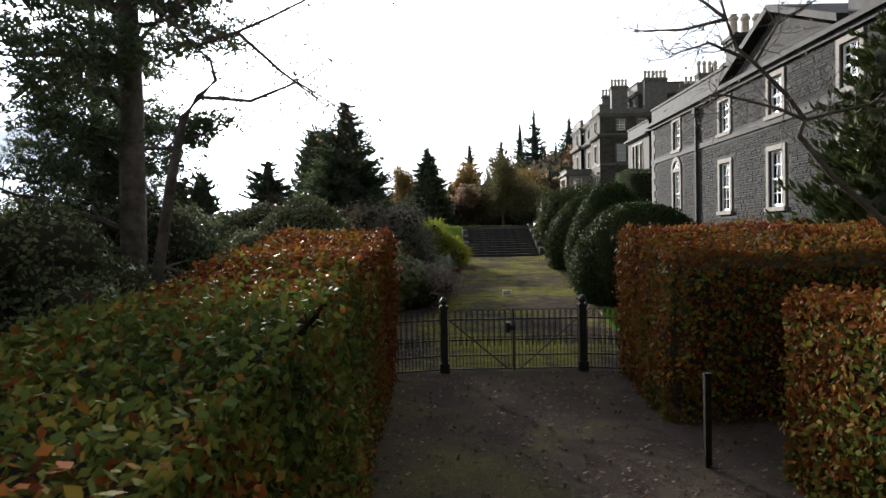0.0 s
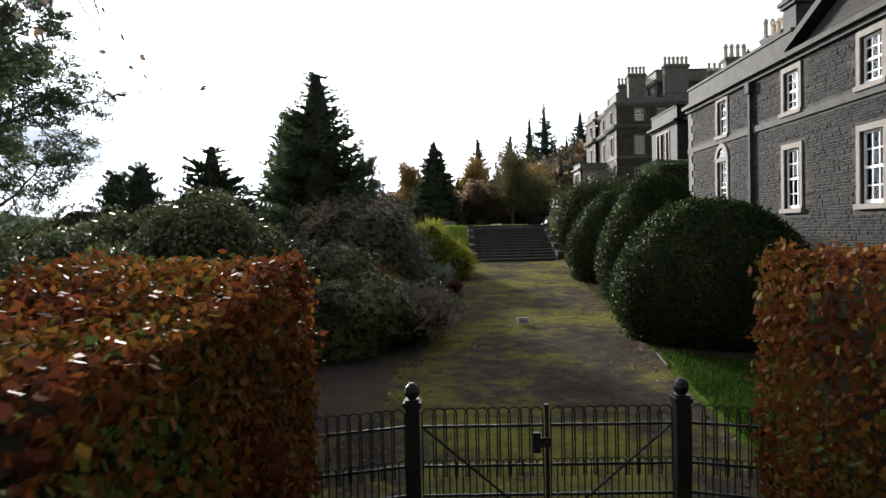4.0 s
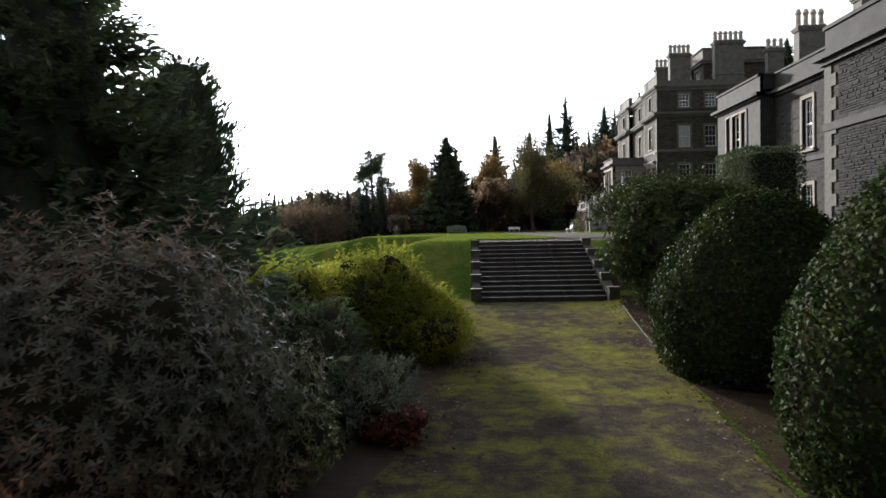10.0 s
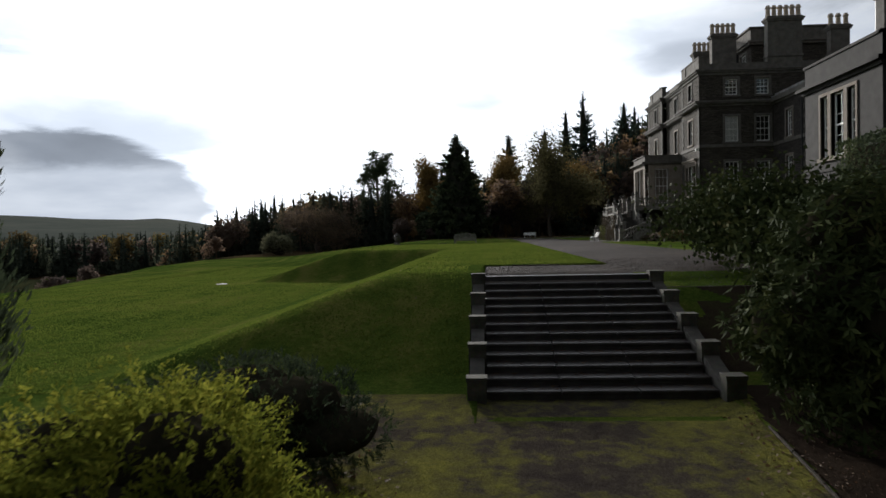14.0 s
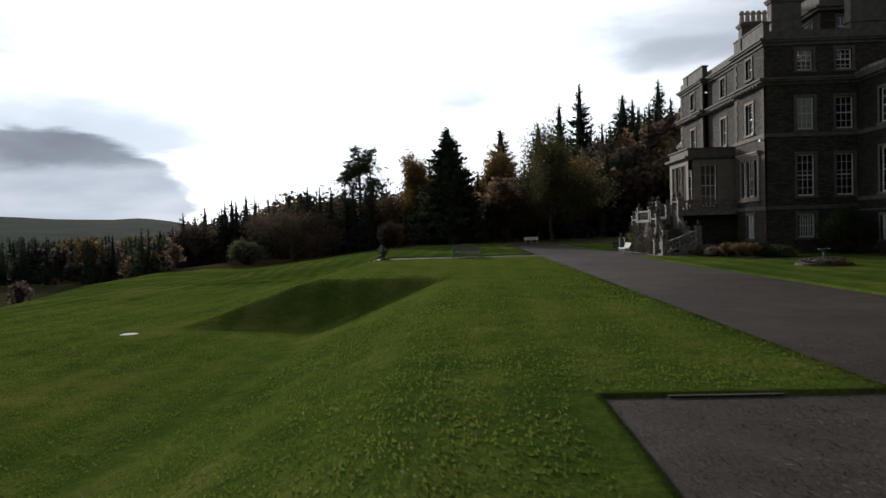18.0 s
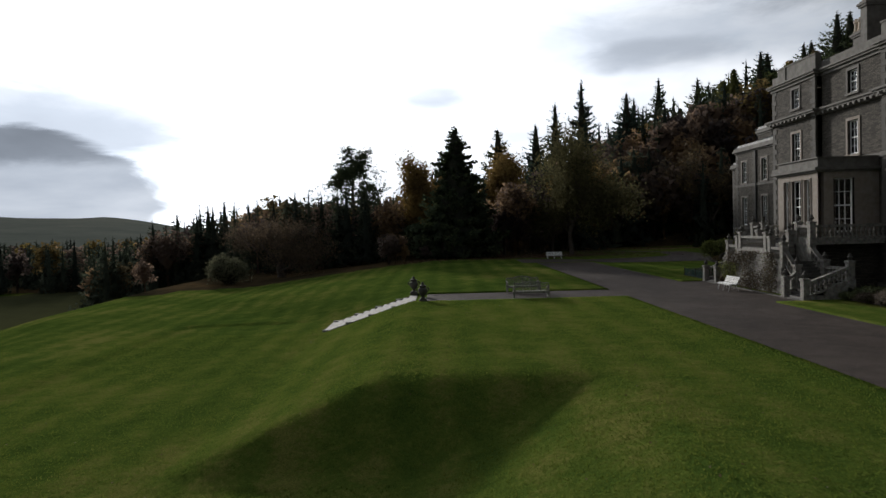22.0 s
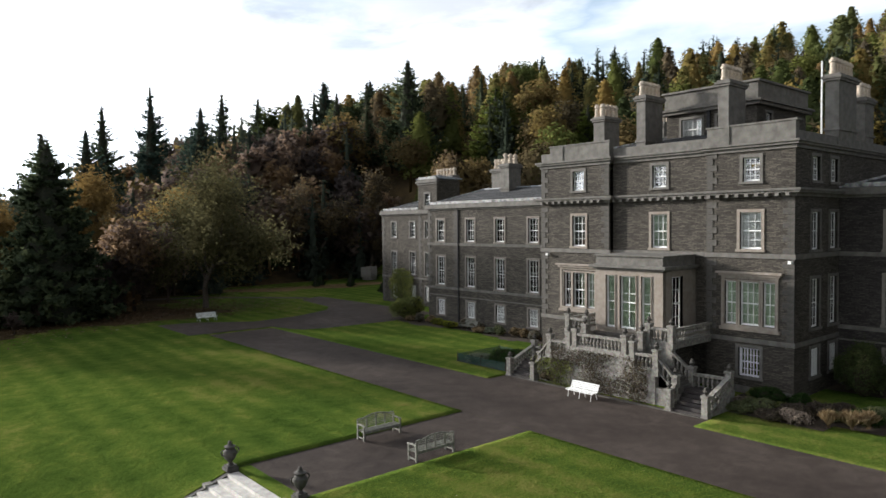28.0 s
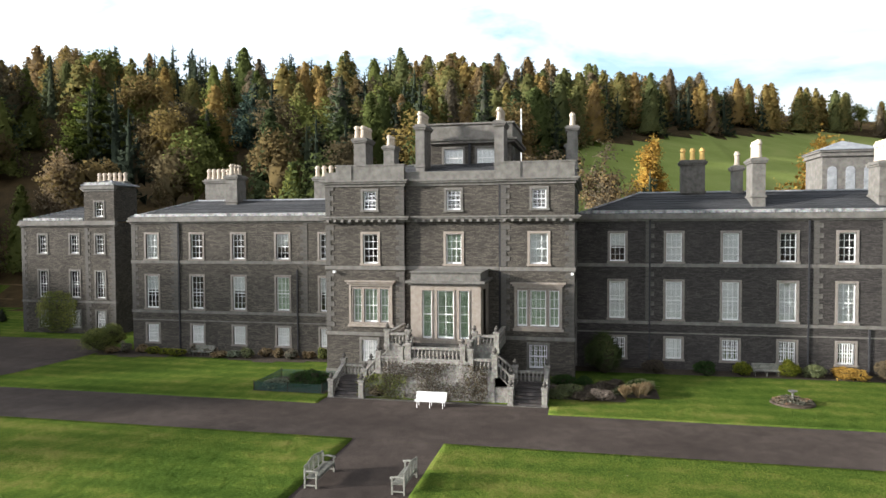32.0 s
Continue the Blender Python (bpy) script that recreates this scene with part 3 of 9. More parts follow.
def land(x, y):
    """Height of the ground at x, y (arrays)."""
    x, y = np.asarray(x, float), np.asarray(y, float)
    low = low_path(y)
    brow = np.interp(y, [50, 71, 91, 108, 135], [-26, -26, -31, -36, -38])
    low = low - 0.02 * np.clip(-12 - x, 0, 14) - 9.0 * ramp((brow - x) / 30.0)
    low = low - 2.0 * ramp((-6 - x) / 10.0) * ramp((36 - y) / 12.0)
    s1 = 1 - np.maximum(np.clip((0.2 - x) / 5.3, 0, 1), np.clip((45.3 - y) / 5.2, 0, 1))
    s2 = 1 - np.maximum(np.clip((-6.3 - x) / (5.3 + 15.0 * ramp((y - 97) / 14.0)), 0, 1), np.clip((71.7 - y) / 3.5, 0, 1))
    s = ramp(np.maximum(s1, s2))
    z = low + (TER - low) * s
    hill = np.clip(0.8 * x + 0.45 * (y - 100) - 40, 0, None)
    rise = np.clip(np.maximum((x - 50) / 24.0, (y - 172) / 30.0), 0, 1)
    z = z + 0.345 * np.minimum(hill, 215) * ramp(hill / 30.0) * rise * rise * (3 - 2 * rise) * ramp((x + 12) / 60.0) * ramp((430 - y) / 200.0)
    far = np.hypot(x, y - 100)
    ridge = np.clip((far - 1200) / 900, 0, 1)
    bearing = np.degrees(np.arctan2(x, y - 40))
    z = z + ridge * np.interp(bearing, [-180, -70, -45, -36, -31, -28, -25.5, -23.5, -21, -17, 0, 180], [24, 72, 90, 86, 73, 70, 74, 62, 42, 14, 6, 6])
    # a slightly sunken old green, with low banks on its west and north
    z = z - 0.13 * np.clip((x + 22.0) / 0.6, 0, 1) * np.clip((98.2 - y) / 0.6, 0, 1) * ramp((-12.3 - x) / 3.0) * ramp((y - 70) / 12.0)
    stairs = (x > 2.3) & (x < 6.3) & (y > 38) & (y < 44.08)
    z = np.where(stairs, np.minimum(z, 0.5), z)
    road = (x > ROAD_W + 0.01) & (x < ROAD_E - 0.01) & (y > 48.8) & (y < 131)
    cross = (x > -6.3) & (x < ROAD_W + 0.02) & (y > 91.99) & (y < 96.71)
    head = (x > 2.44) & (x < ROAD_E - 0.01) & (y > 44.08) & (y < 48.81)
    court = (x > ROAD_E - 0.015) & (x < 14.2) & (y > 87.3) & (y < 101.2)
    z = np.where(road | cross | head | court, z - 0.07, z)
    west = (x > -11.6) & (x < -6.2) & (y > 92.2) & (y < 96.5)
    z = np.where(west, z - 0.35, z)
    return z


def lines(*stretches):
    out = [np.linspace(a, b, max(2, round(abs(b - a) / s) + 1)) for a, b, s in stretches]
    return np.unique(np.round(np.concatenate(out), 3))


def gx():
    base = lines((-3500, -1500, 150), (-1500, -400, 60), (-400, -100, 20), (-100, -30, 4), (-30, 14, 0.7), (14, 60, 3), (60, 400, 10), (400, 3500, 150))
    return np.unique(np.concatenate([base, [2.295, 2.305, 2.435, 2.445, 6.295, 6.305, -22.0, -21.7, -21.4, -6.305, -6.295, -6.205, -6.195, -11.605, -11.595, ROAD_W, ROAD_W + 0.02, ROAD_E - 0.02, ROAD_E, 14.19, 14.21]]))


def gy():
    base = lines((-2500, -100, 150), (-100, 0, 5), (0, 100, 0.7), (100, 150, 1.5), (150, 400, 8), (400, 1300, 150), (1300, 2200, 75), (2200, 3500, 150))
    return np.unique(np.concatenate([base, [97.6, 97.9, 98.2, 44.07, 44.09, 48.795, 48.815, 91.98, 92.0, 96.7, 96.72, 92.195, 92.205, 96.495, 96.505, 87.29, 87.31, 101.19, 101.21]]))


def sheet(name, xs, ys, mat, lift=0.0, keep=None, kind="structure", label="", category="", shift=None):
    """A piece of ground on the lie of the land."""
    X, Y = np.meshgrid(xs, ys)
    if shift:
        X, Y = shift(X, Y)
    Z = land(X, Y) + lift
    idx = np.arange(X.size).reshape(X.shape)
    f = np.stack([idx[:-1, :-1], idx[:-1, 1:], idx[1:, 1:], idx[1:, :-1]], -1).reshape(-1, 4)
    if keep is not None:
        cx, cy = (X[:-1, :-1] + X[1:, 1:]).ravel() / 2, (Y[:-1, :-1] + Y[1:, 1:]).ravel() / 2
        f = f[keep(cx, cy)]
    used, f = np.unique(f, return_inverse=True)
    v = np.stack([X.ravel(), Y.ravel(), Z.ravel()], -1)[used]
    ob = mesh_np(name, v, f.reshape(-1, 4), mat, smooth=True)
    return tagged(ob, label, category, kind=kind)


def ground_material(name, colours, patch, rough, bump, bscale, stripes=0.0, fine=0.5, gloss=0.0):
    m = bpy.data.materials.new(name)
    m.use_nodes = True
    add, link = nodes_of(m.node_tree)
    bsdf = add("ShaderNodeBsdfPrincipled", Roughness=rough)
    bsdf.inputs["Specular IOR Level"].default_value = gloss
    coord = add("ShaderNodeTexCoord")
    n1 = add("ShaderNodeTexNoise", Scale=patch, Detail=9.0, Roughness=0.65, Distortion=0.4)
    n2 = add("ShaderNodeTexNoise", Scale=bscale, Detail=5.0, Roughness=0.7)
    n3 = add("ShaderNodeTexNoise", Scale=patch * 0.13, Detail=4.0)
    for n in (n1, n2, n3):
        link(coord.outputs["Object"], n.inputs["Vector"])
    both = add("ShaderNodeMath")
    both.operation = "MULTIPLY_ADD"
    both.inputs[1].default_value = 0.55
    link(n3.outputs["Fac"], both.inputs[0])
    half = add("ShaderNodeMath")
    half.operation = "MULTIPLY"
    half.inputs[1].default_value = 0.5
    link(n1.outputs["Fac"], half.inputs[0])
    link(half.outputs["Value"], both.inputs[2])
    value = both
    if stripes:
        n4 = add("ShaderNodeTexNoise", Scale=7.0, Detail=6.0, Roughness=0.75)
        link(coord.outputs["Object"], n4.inputs["Vector"])
        mottle = add("ShaderNodeMath")
        mottle.operation = "MULTIPLY_ADD"
        mottle.inputs[1].default_value = 0.42
        link(n4.outputs["Fac"], mottle.inputs[0])
        lower = add("ShaderNodeMath")
        lower.operation = "SUBTRACT"
        lower.inputs[1].default_value = 0.24
        link(both.outputs["Value"], lower.inputs[0])
        link(lower.outputs["Value"], mottle.inputs[2])
        both = mottle
        wave = add("ShaderNodeTexWave", Scale=0.17, Distortion=1.6, Detail=2.0)
        wave.bands_direction = "X"
        link(coord.outputs["Object"], wave.inputs["Vector"])
        value = add("ShaderNodeMath")
        value.operation = "MULTIPLY_ADD"
        value.inputs[1].default_value = stripes
        link(wave.outputs["Fac"], value.inputs[0])
        link(both.outputs["Value"], value.inputs[2])
    ramp_ = add("ShaderNodeValToRGB")
    while len(ramp_.color_ramp.elements) < len(colours):
        ramp_.color_ramp.elements.new(0.5)
    for e, (p, c) in zip(ramp_.color_ramp.elements, colours):
        e.position, e.color = p, (*c, 1)
    link(value.outputs["Value"], ramp_.inputs["Fac"])
    grain = add("ShaderNodeMix")
    grain.data_type, grain.blend_type = "RGBA", "OVERLAY"
    grain.inputs["Factor"].default_value = fine
    link(ramp_.outputs["Color"], grain.inputs["A"])
    link(n2.outputs["Fac"], grain.inputs["B"])
    link(grain.outputs["Result"], bsdf.inputs["Base Color"])
    relief = add("ShaderNodeBump", Strength=bump, Distance=0.03)
    link(n2.outputs["Fac"], relief.inputs["Height"])
    swell = add("ShaderNodeBump", Strength=min(1.0, bump), Distance=0.16 if stripes else 0.04)
    link(n1.outputs["Fac"], swell.inputs["Height"])
    link(swell.outputs["Normal"], relief.inputs["Normal"])
    link(relief.outputs["Normal"], bsdf.inputs["Normal"])
    out = add("ShaderNodeOutputMaterial")
    link(bsdf.outputs["BSDF"], out.inputs["Surface"])
    return m


M["grass"] = ground_material("lawn_grass", [(0.33, (0.036, 0.064, 0.012)), (0.46, (0.06, 0.098, 0.018)), (0.57, (0.09, 0.126, 0.023)), (0.68, (0.15, 0.155, 0.04))], 1.1, 0.8, 1.0, 22, 0.085, 0.95)
M["gravel"] = ground_material("drive_gravel", [(0.33, (0.041, 0.033, 0.029)), (0.52, (0.066, 0.053, 0.046)), (0.75, (0.115, 0.094, 0.081))], 1.2, 0.75, 1.0, 24, 0, 1.0, 0.05)
M["moss"] = ground_material("mossy_gravel", [(0.4, (0.052, 0.043, 0.039)), (0.49, (0.078, 0.066, 0.051)), (0.545, (0.12, 0.113, 0.044)), (0.68, (0.21, 0.198, 0.047))], 3.0, 0.9, 1.0, 34, 0, 1.0)
M["dark_gravel"] = ground_material("dark_leafy_gravel", [(0.36, (0.05, 0.04, 0.036)), (0.52, (0.084, 0.067, 0.058)), (0.62, (0.11, 0.098, 0.05)), (0.72, (0.15, 0.13, 0.065))], 1.3, 0.9, 0.9, 45, 0, 0.8)

M["wood_floor"] = ground_material("woodland_floor", [(0.38, (0.035, 0.03, 0.018)), (0.52, (0.06, 0.045, 0.026)), (0.64, (0.1, 0.068, 0.034)), (0.75, (0.07, 0.08, 0.025))], 0.5, 0.95, 0.8, 30, 0, 0.6)
M["meadow"] = ground_material("hill_pasture", [(0.38, (0.16, 0.2, 0.05)), (0.55, (0.21, 0.25, 0.075)), (0.72, (0.27, 0.28, 0.1))], 0.08, 0.95, 0.4, 12, 0, 0.4)
M["vale"] = ground_material("valley_grass", [(0.38, (0.042, 0.045, 0.024)), (0.55, (0.06, 0.064, 0.03)), (0.72, (0.085, 0.075, 0.045))], 0.06, 0.95, 0.5, 14, 0, 0.5)
# moor greyed and lightened: distance haze put into the colour
M["moor"] = ground_material("hazed_distant_moor", [(0.38, (0.1, 0.115, 0.1)), (0.55, (0.14, 0.15, 0.13)), (0.72, (0.19, 0.19, 0.16))], 0.01, 0.95, 0.2, 3, 0, 0.3)
M["border_soil"] = ground_material("leafy_soil_and_grass_shade", [(0.36, (0.027, 0.02, 0.016)), (0.52, (0.043, 0.032, 0.024)), (0.62, (0.052, 0.048, 0.025)), (0.74, (0.075, 0.05, 0.032))], 1.6, 0.95, 0.9, 30, 0, 0.9)


def meadow(x, y):
    return (x > 88) & (x < np.clip(178 + (87 - y) * 1.35, 178, 320)) & (y < 101 - (x - 88) * 0.16) & (y > -80)


def vale(x, y):
    """Dim pasture in the valley bottom beyond the lawn's brow."""
    return (x < 17.0 - 0.466 * y + 3 * np.sin(y * 0.06)) & (y < 243 + 5 * np.sin(x * 0.05)) & (y > 118) & (x > -190)


def woody(x, y):
    north = y > np.interp(x, [-200, -60, -32, -23, -13, -1, 8, 12, 24, 30, 60], [70, 106, 128, 134, 138, 145, 148, 158, 172, 178, 178])
    x, y = x + 3 * np.sin(y * 0.21) + 2 * np.sin(y * 0.5 + 1), y + 2 * np.sin(x * 0.17) + 1.2 * np.sin(x * 0.45)
    return (north | (x > 52) | (x < -48) | ((x < -9) & (y < 40)) | ((x < -1.6) & (y < 34)) | ((x < -5.2) & (y < 37.5))) & ~meadow(x, y) & ~vale(x, y)


def distant(x, y):
    return np.hypot(x, y - 100) > 520


sheet("ground", gx(), gy(), M["grass"], keep=lambda x, y: ~woody(x, y) & ~meadow(x, y) & ~distant(x, y) & ~vale(x, y), label="mown green lawn rolling down to a valley", category="ground")
sheet("woodland_floor", gx(), gy(), M["wood_floor"], keep=lambda x, y: woody(x, y) & ~distant(x, y), label="brown leaf-strewn woodland floor", category="ground")
sheet("hill_pasture", gx(), gy(), M["meadow"], keep=lambda x, y: meadow(x, y) & ~distant(x, y), label="pale green hillside pasture behind the house", category="field")
sheet("valley_pasture", gx(), gy(), M["vale"], keep=lambda x, y: vale(x, y) & ~distant(x, y), label="dim olive-brown pasture in the valley bottom", category="field")
sheet("far_hills", gx(), gy(), M["moor"], keep=distant, label="distant moorland hills, haze mixed into their grey-green", category="hills")
sheet("gravel_drive", lines((ROAD_W + 0.03, ROAD_E - 0.03, 0.7)), lines((44.1, 132, 1.4)), M["gravel"], 0.012, label="brown gravel carriage drive along the house", category="drive")
sheet("gravel_forecourt", lines((ROAD_E - 0.03, 14.18, 0.4)), lines((87.32, 101.18, 0.7)), M["gravel"], 0.013, label="gravel before the double stair", category="drive")
sheet("gravel_cross_path", lines((-6.25, ROAD_W + 0.03, 0.7)), lines((92.01, 96.69, 0.7)), M["gravel"], 0.008, label="gravel cross path leading to garden steps", category="path")
sheet("gravel_landing", lines((2.45, ROAD_W + 0.03, 0.5)), lines((44.1, 48.79, 0.12)), M["gravel"], 0.03, label="gravel landing at the head of the steps", category="path")


def path_left(y):
    return np.interp(y, [12.4, 15, 19, 25, 29.5, 33, 36, 37.5, 39.4], [0.0, 0.25, 0.75, 1.1, 1.6, 1.5, 0.7, -0.2, -0.4]) + 0.12 * np.sin(y * 1.7)


def path_right(y):
    return np.interp(y, [12.4, 17, 19, 32.3, 34.7, 38, 39.4], [4.3, 4.62, 4.85, 5.72, 5.95, 6.3, 6.6])


sheet("mossy_path", np.linspace(0, 1, 15), lines((12.4, 39.35, 0.4)), M["moss"], 0.014, shift=lambda s, y: (path_left(y) + (path_right(y) - path_left(y)) * s, y), label="mossy gravel garden path", category="path")


def sweep_low(x):
    return np.interp(x, [6, 12.35, 13.4, 16, 23.3, 30], [131, 131, 127.2, 126.4, 125.9, 127.5])


def sweep_high(x):
    return np.interp(x, [4.5, 8, 12.7, 18, 23.0, 24.8, 26.0, 30], [139.4, 139.0, 135.3, 136.0, 138.4, 141, 150, 152])


sheet("gravel_sweep", np.linspace(4.6, 30, 60), np.linspace(0, 1, 16), M["gravel"], 0.016, shift=lambda x, s: (x, sweep_low(x) + (sweep_high(x) - sweep_low(x)) * s), label="gravel turning sweep at the end of the drive", category="drive")
sheet("gravel_side_path", np.linspace(0, 1, 40), np.linspace(-1.3, 1.3, 4), M["gravel"], 0.02, shift=lambda s, w: (28 - 17 * s, 151 + 14 * np.sin(s * 1.5) + w), label="narrow gravel path into the wood garden", category="path")
sheet("leafy_path", lines((-0.4, 6.5, 0.4)), lines((-6, 12.4, 0.4)), M["dark_gravel"], 0.012, label="dark gravel path with fallen leaves", category="path")
sheet("border_soil", np.linspace(0, 1, 10), lines((12.5, 39.2, 0.5)), M["dark_gravel"], 0.01, shift=lambda s, y: (-1.7 + (path_left(y) + 0.05 + 1.7) * s, y), keep=None, label="dark leafy soil under the border shrubs", category="flower bed")


# ---- the house ----
def facade(bm, length, z0, z1, holes, depth=0.28):
    """A wall in its own x-z plane, outside towards -y, with openings that have reveals."""
    us = sorted({0.0, length, *(v for u0, u1, _, _ in holes for v in (u0, u1))})
    zs = sorted({z0, z1, *(v for _, _, a, b in holes for v in (a, b))})
    grid = {}

    def at(u, z, y=0.0):
        key = (round(u, 4), round(z, 4), y)
        if key not in grid:
            grid[key] = bm.verts.new((u, y, z))
        return grid[key]
    for a, b in zip(us, us[1:]):
        for c, d in zip(zs, zs[1:]):
            mu, mz = (a + b) / 2, (c + d) / 2
            if any(u0 < mu < u1 and c0 < mz < c1 for u0, u1, c0, c1 in holes):
                continue
            bm.faces.new((at(a, c), at(b, c), at(b, d), at(a, d)))
    for u0, u1, c0, c1 in holes:
        for (ua, za), (ub, zb) in (((u0, c0), (u1, c0)), ((u1, c0), (u1, c1)), ((u1, c1), (u0, c1)), ((u0, c1), (u0, c0))):
            bm.faces.new((at(ua, za), at(ub, zb), at(ub, zb, depth), at(ua, za, depth)))


WINDOW_MESHES = {}


def shared(name, key, mat, build):
    if (name, key) not in WINDOW_MESHES:
        bm = bmesh.new()
        build(bm)
        me = bpy.data.meshes.new(name)
        bm.to_mesh(me)
        bm.free()
        me.materials.append(mat)
        WINDOW_MESHES[(name, key)] = me
    return WINDOW_MESHES[(name, key)]


def window(parent, wall, u, z0, z1, w, cols=3, rows=4, stone="freestone", hood=False, blind=1.0, cover="blind", margin=0.17, bars=False, deep=0.13):
    """A sash window of the given clear opening, on a wall's own frame."""
    h = z1 - z0
    key = (round(w, 2), round(h, 2), cols, rows, hood, stone, margin, deep)

    def surround(bm):
        m = margin
        box(bm, -w / 2 - m, -w / 2, -0.05, 0.1, 0, h + m)
        box(bm, w / 2, w / 2 + m, -0.05, 0.1, 0, h + m)
        box(bm, -w / 2, w / 2, -0.05, 0.1, h, h + m)
        box(bm, -w / 2 - m - 0.05, w / 2 + m + 0.05, -0.11, 0.12, -0.14, 0)
        if hood:
            box(bm, -w / 2 - m - 0.1, w / 2 + m + 0.1, -0.16, 0.05, h + m, h + m + 0.12)
            box(bm, -w / 2 - m - 0.2, w / 2 + m + 0.2, -0.26, 0.05, h + m + 0.12, h + m + 0.22)

    def sash(bm):
        f, y0, y1 = 0.07, deep, deep + 0.07
        box(bm, -w / 2, -w / 2 + f, y0, y1, 0, h)
        box(bm, w / 2 - f, w / 2, y0, y1, 0, h)
        box(bm, -w / 2 + f, w / 2 - f, y0, y1, h - f, h)
        box(bm, -w / 2 + f, w / 2 - f, y0, y1, 0, 0.11)
        box(bm, -w / 2 + f, w / 2 - f, y0 - 0.01, y1, h / 2 - 0.035, h / 2 + 0.035)
        for i in range(1, cols):
            x = -w / 2 + f + (w - 2 * f) * i / cols
            box(bm, x - 0.016, x + 0.016, y0 + 0.015, y1 - 0.015, 0.11, h - f)
        for j in range(1, rows):
            z = h * j / rows
            if abs(z - h / 2) > 0.05:
                box(bm, -w / 2 + f, w / 2 - f, y0 + 0.02, y1 - 0.02, z - 0.016, z + 0.016)

    def pane(bm):
        box(bm, -w / 2 + 0.06, w / 2 - 0.06, deep + 0.033, deep + 0.039, 0.1, h - 0.06)

    def hanging(bm):
        n, y = 14, deep + 0.085
        v0 = []
        for i in range(n + 1):
            x = -w / 2 + w * i / n
            d = y + (0.02 * (i % 2) if cover == "curtain" else 0)
            v0.append([bm.verts.new((x, d, h * (1 - blind))), bm.verts.new((x, d, h)), bm.verts.new((x, d + 0.012, h * (1 - blind))), bm.verts.new((x, d + 0.012, h))])
        for a, b in zip(v0, v0[1:]):
            bm.faces.new((a[0], b[0], b[1], a[1]))
            bm.faces.new((b[2], a[2], a[3], b[3]))

    ob = new("window", shared("window", key, M[stone], surround))
    ob.parent = wall.parent or parent
    ob.matrix_basis = wall.matrix_basis @ Matrix.Translation((u, 0, z0))
    for name, mat, build, k in (("sash", "white", sash, key), ("pane", "glass", pane, key), (cover, cover, hanging, (*key, cover, blind))):
        if name == cover and not blind:
            continue
        child = new(name, shared(name, k, M[mat], build))
        child.parent = ob
    if bars:
        def bar(bm):
            box(bm, -0.02, 0.02, 0.02, 0.06, 0, h)
        for i in range(1, 7):
            child = new("window_bar", shared("window_bar", key, M["white"], bar))
            child.parent = ob
            child.matrix_basis = Matrix.Translation((-w / 2 + w * i / 7, 0, 0))
    return ob


def wall(house, name, start, end, z0, z1, wins, mat="rubble", label=""):
    """A facade from start to end (outside to its right-hand side), with windows: (u, z0, z1, w, dict)."""
    a, b = Vector((*start, 0)), Vector((*end, 0))
    length, turn = (b - a).length, math.degrees(math.atan2(b.y - a.y, b.x - a.x))
    bm = bmesh.new()
    facade(bm, length, z0, z1, [(u - w / 2, u + w / 2, p, q) for u, p, q, w, _ in wins])
    ob = part(name, bm, M[mat], house, label)
    ob.matrix_basis = pose(a.x, a.y, 0, 0, 0, turn)
    for u, p, q, w, more in wins:
        window(house, ob, u, p, q, w, **more)
    return ob


def trim(house, name, on, u0, u1, rows, mat="freestone", ends=(1, 1)):
    """Mouldings along a wall: rows of (z0, z1, how far proud)."""
    ob = part(name, boxes(*((u0 - d * ends[0] + 0.004 * (1 - ends[0]), u1 + d * ends[1] - 0.004 * (1 - ends[1]), -d, 0.15, a, b) for a, b, d in rows)), M[mat], house)
    ob.matrix_basis = on.matrix_basis.copy()
    return ob


def quoins(house, on, u, z0, z1, side, step=0.36):
    """Alternating long and short dressed stones up a corner or a pier; each is a piece."""
    z, k = z0, 0
    while z < z1 - 0.1:
        w = 0.62 if k % 2 else 0.38
        a, b = (u, u + w) if side > 0 else (u - w, u)
        me = shared("quoin", (w, side), M["quoin"], lambda bm: box(bm, 0 if side > 0 else -w, w if side > 0 else 0, -0.035, 0.12, 0.012, step - 0.012))
        q = new("quoin", me)
        q.parent = house
        q.matrix_basis = on.matrix_basis @ Matrix.Translation((u, 0, z))
        z, k = z + step, k + 1


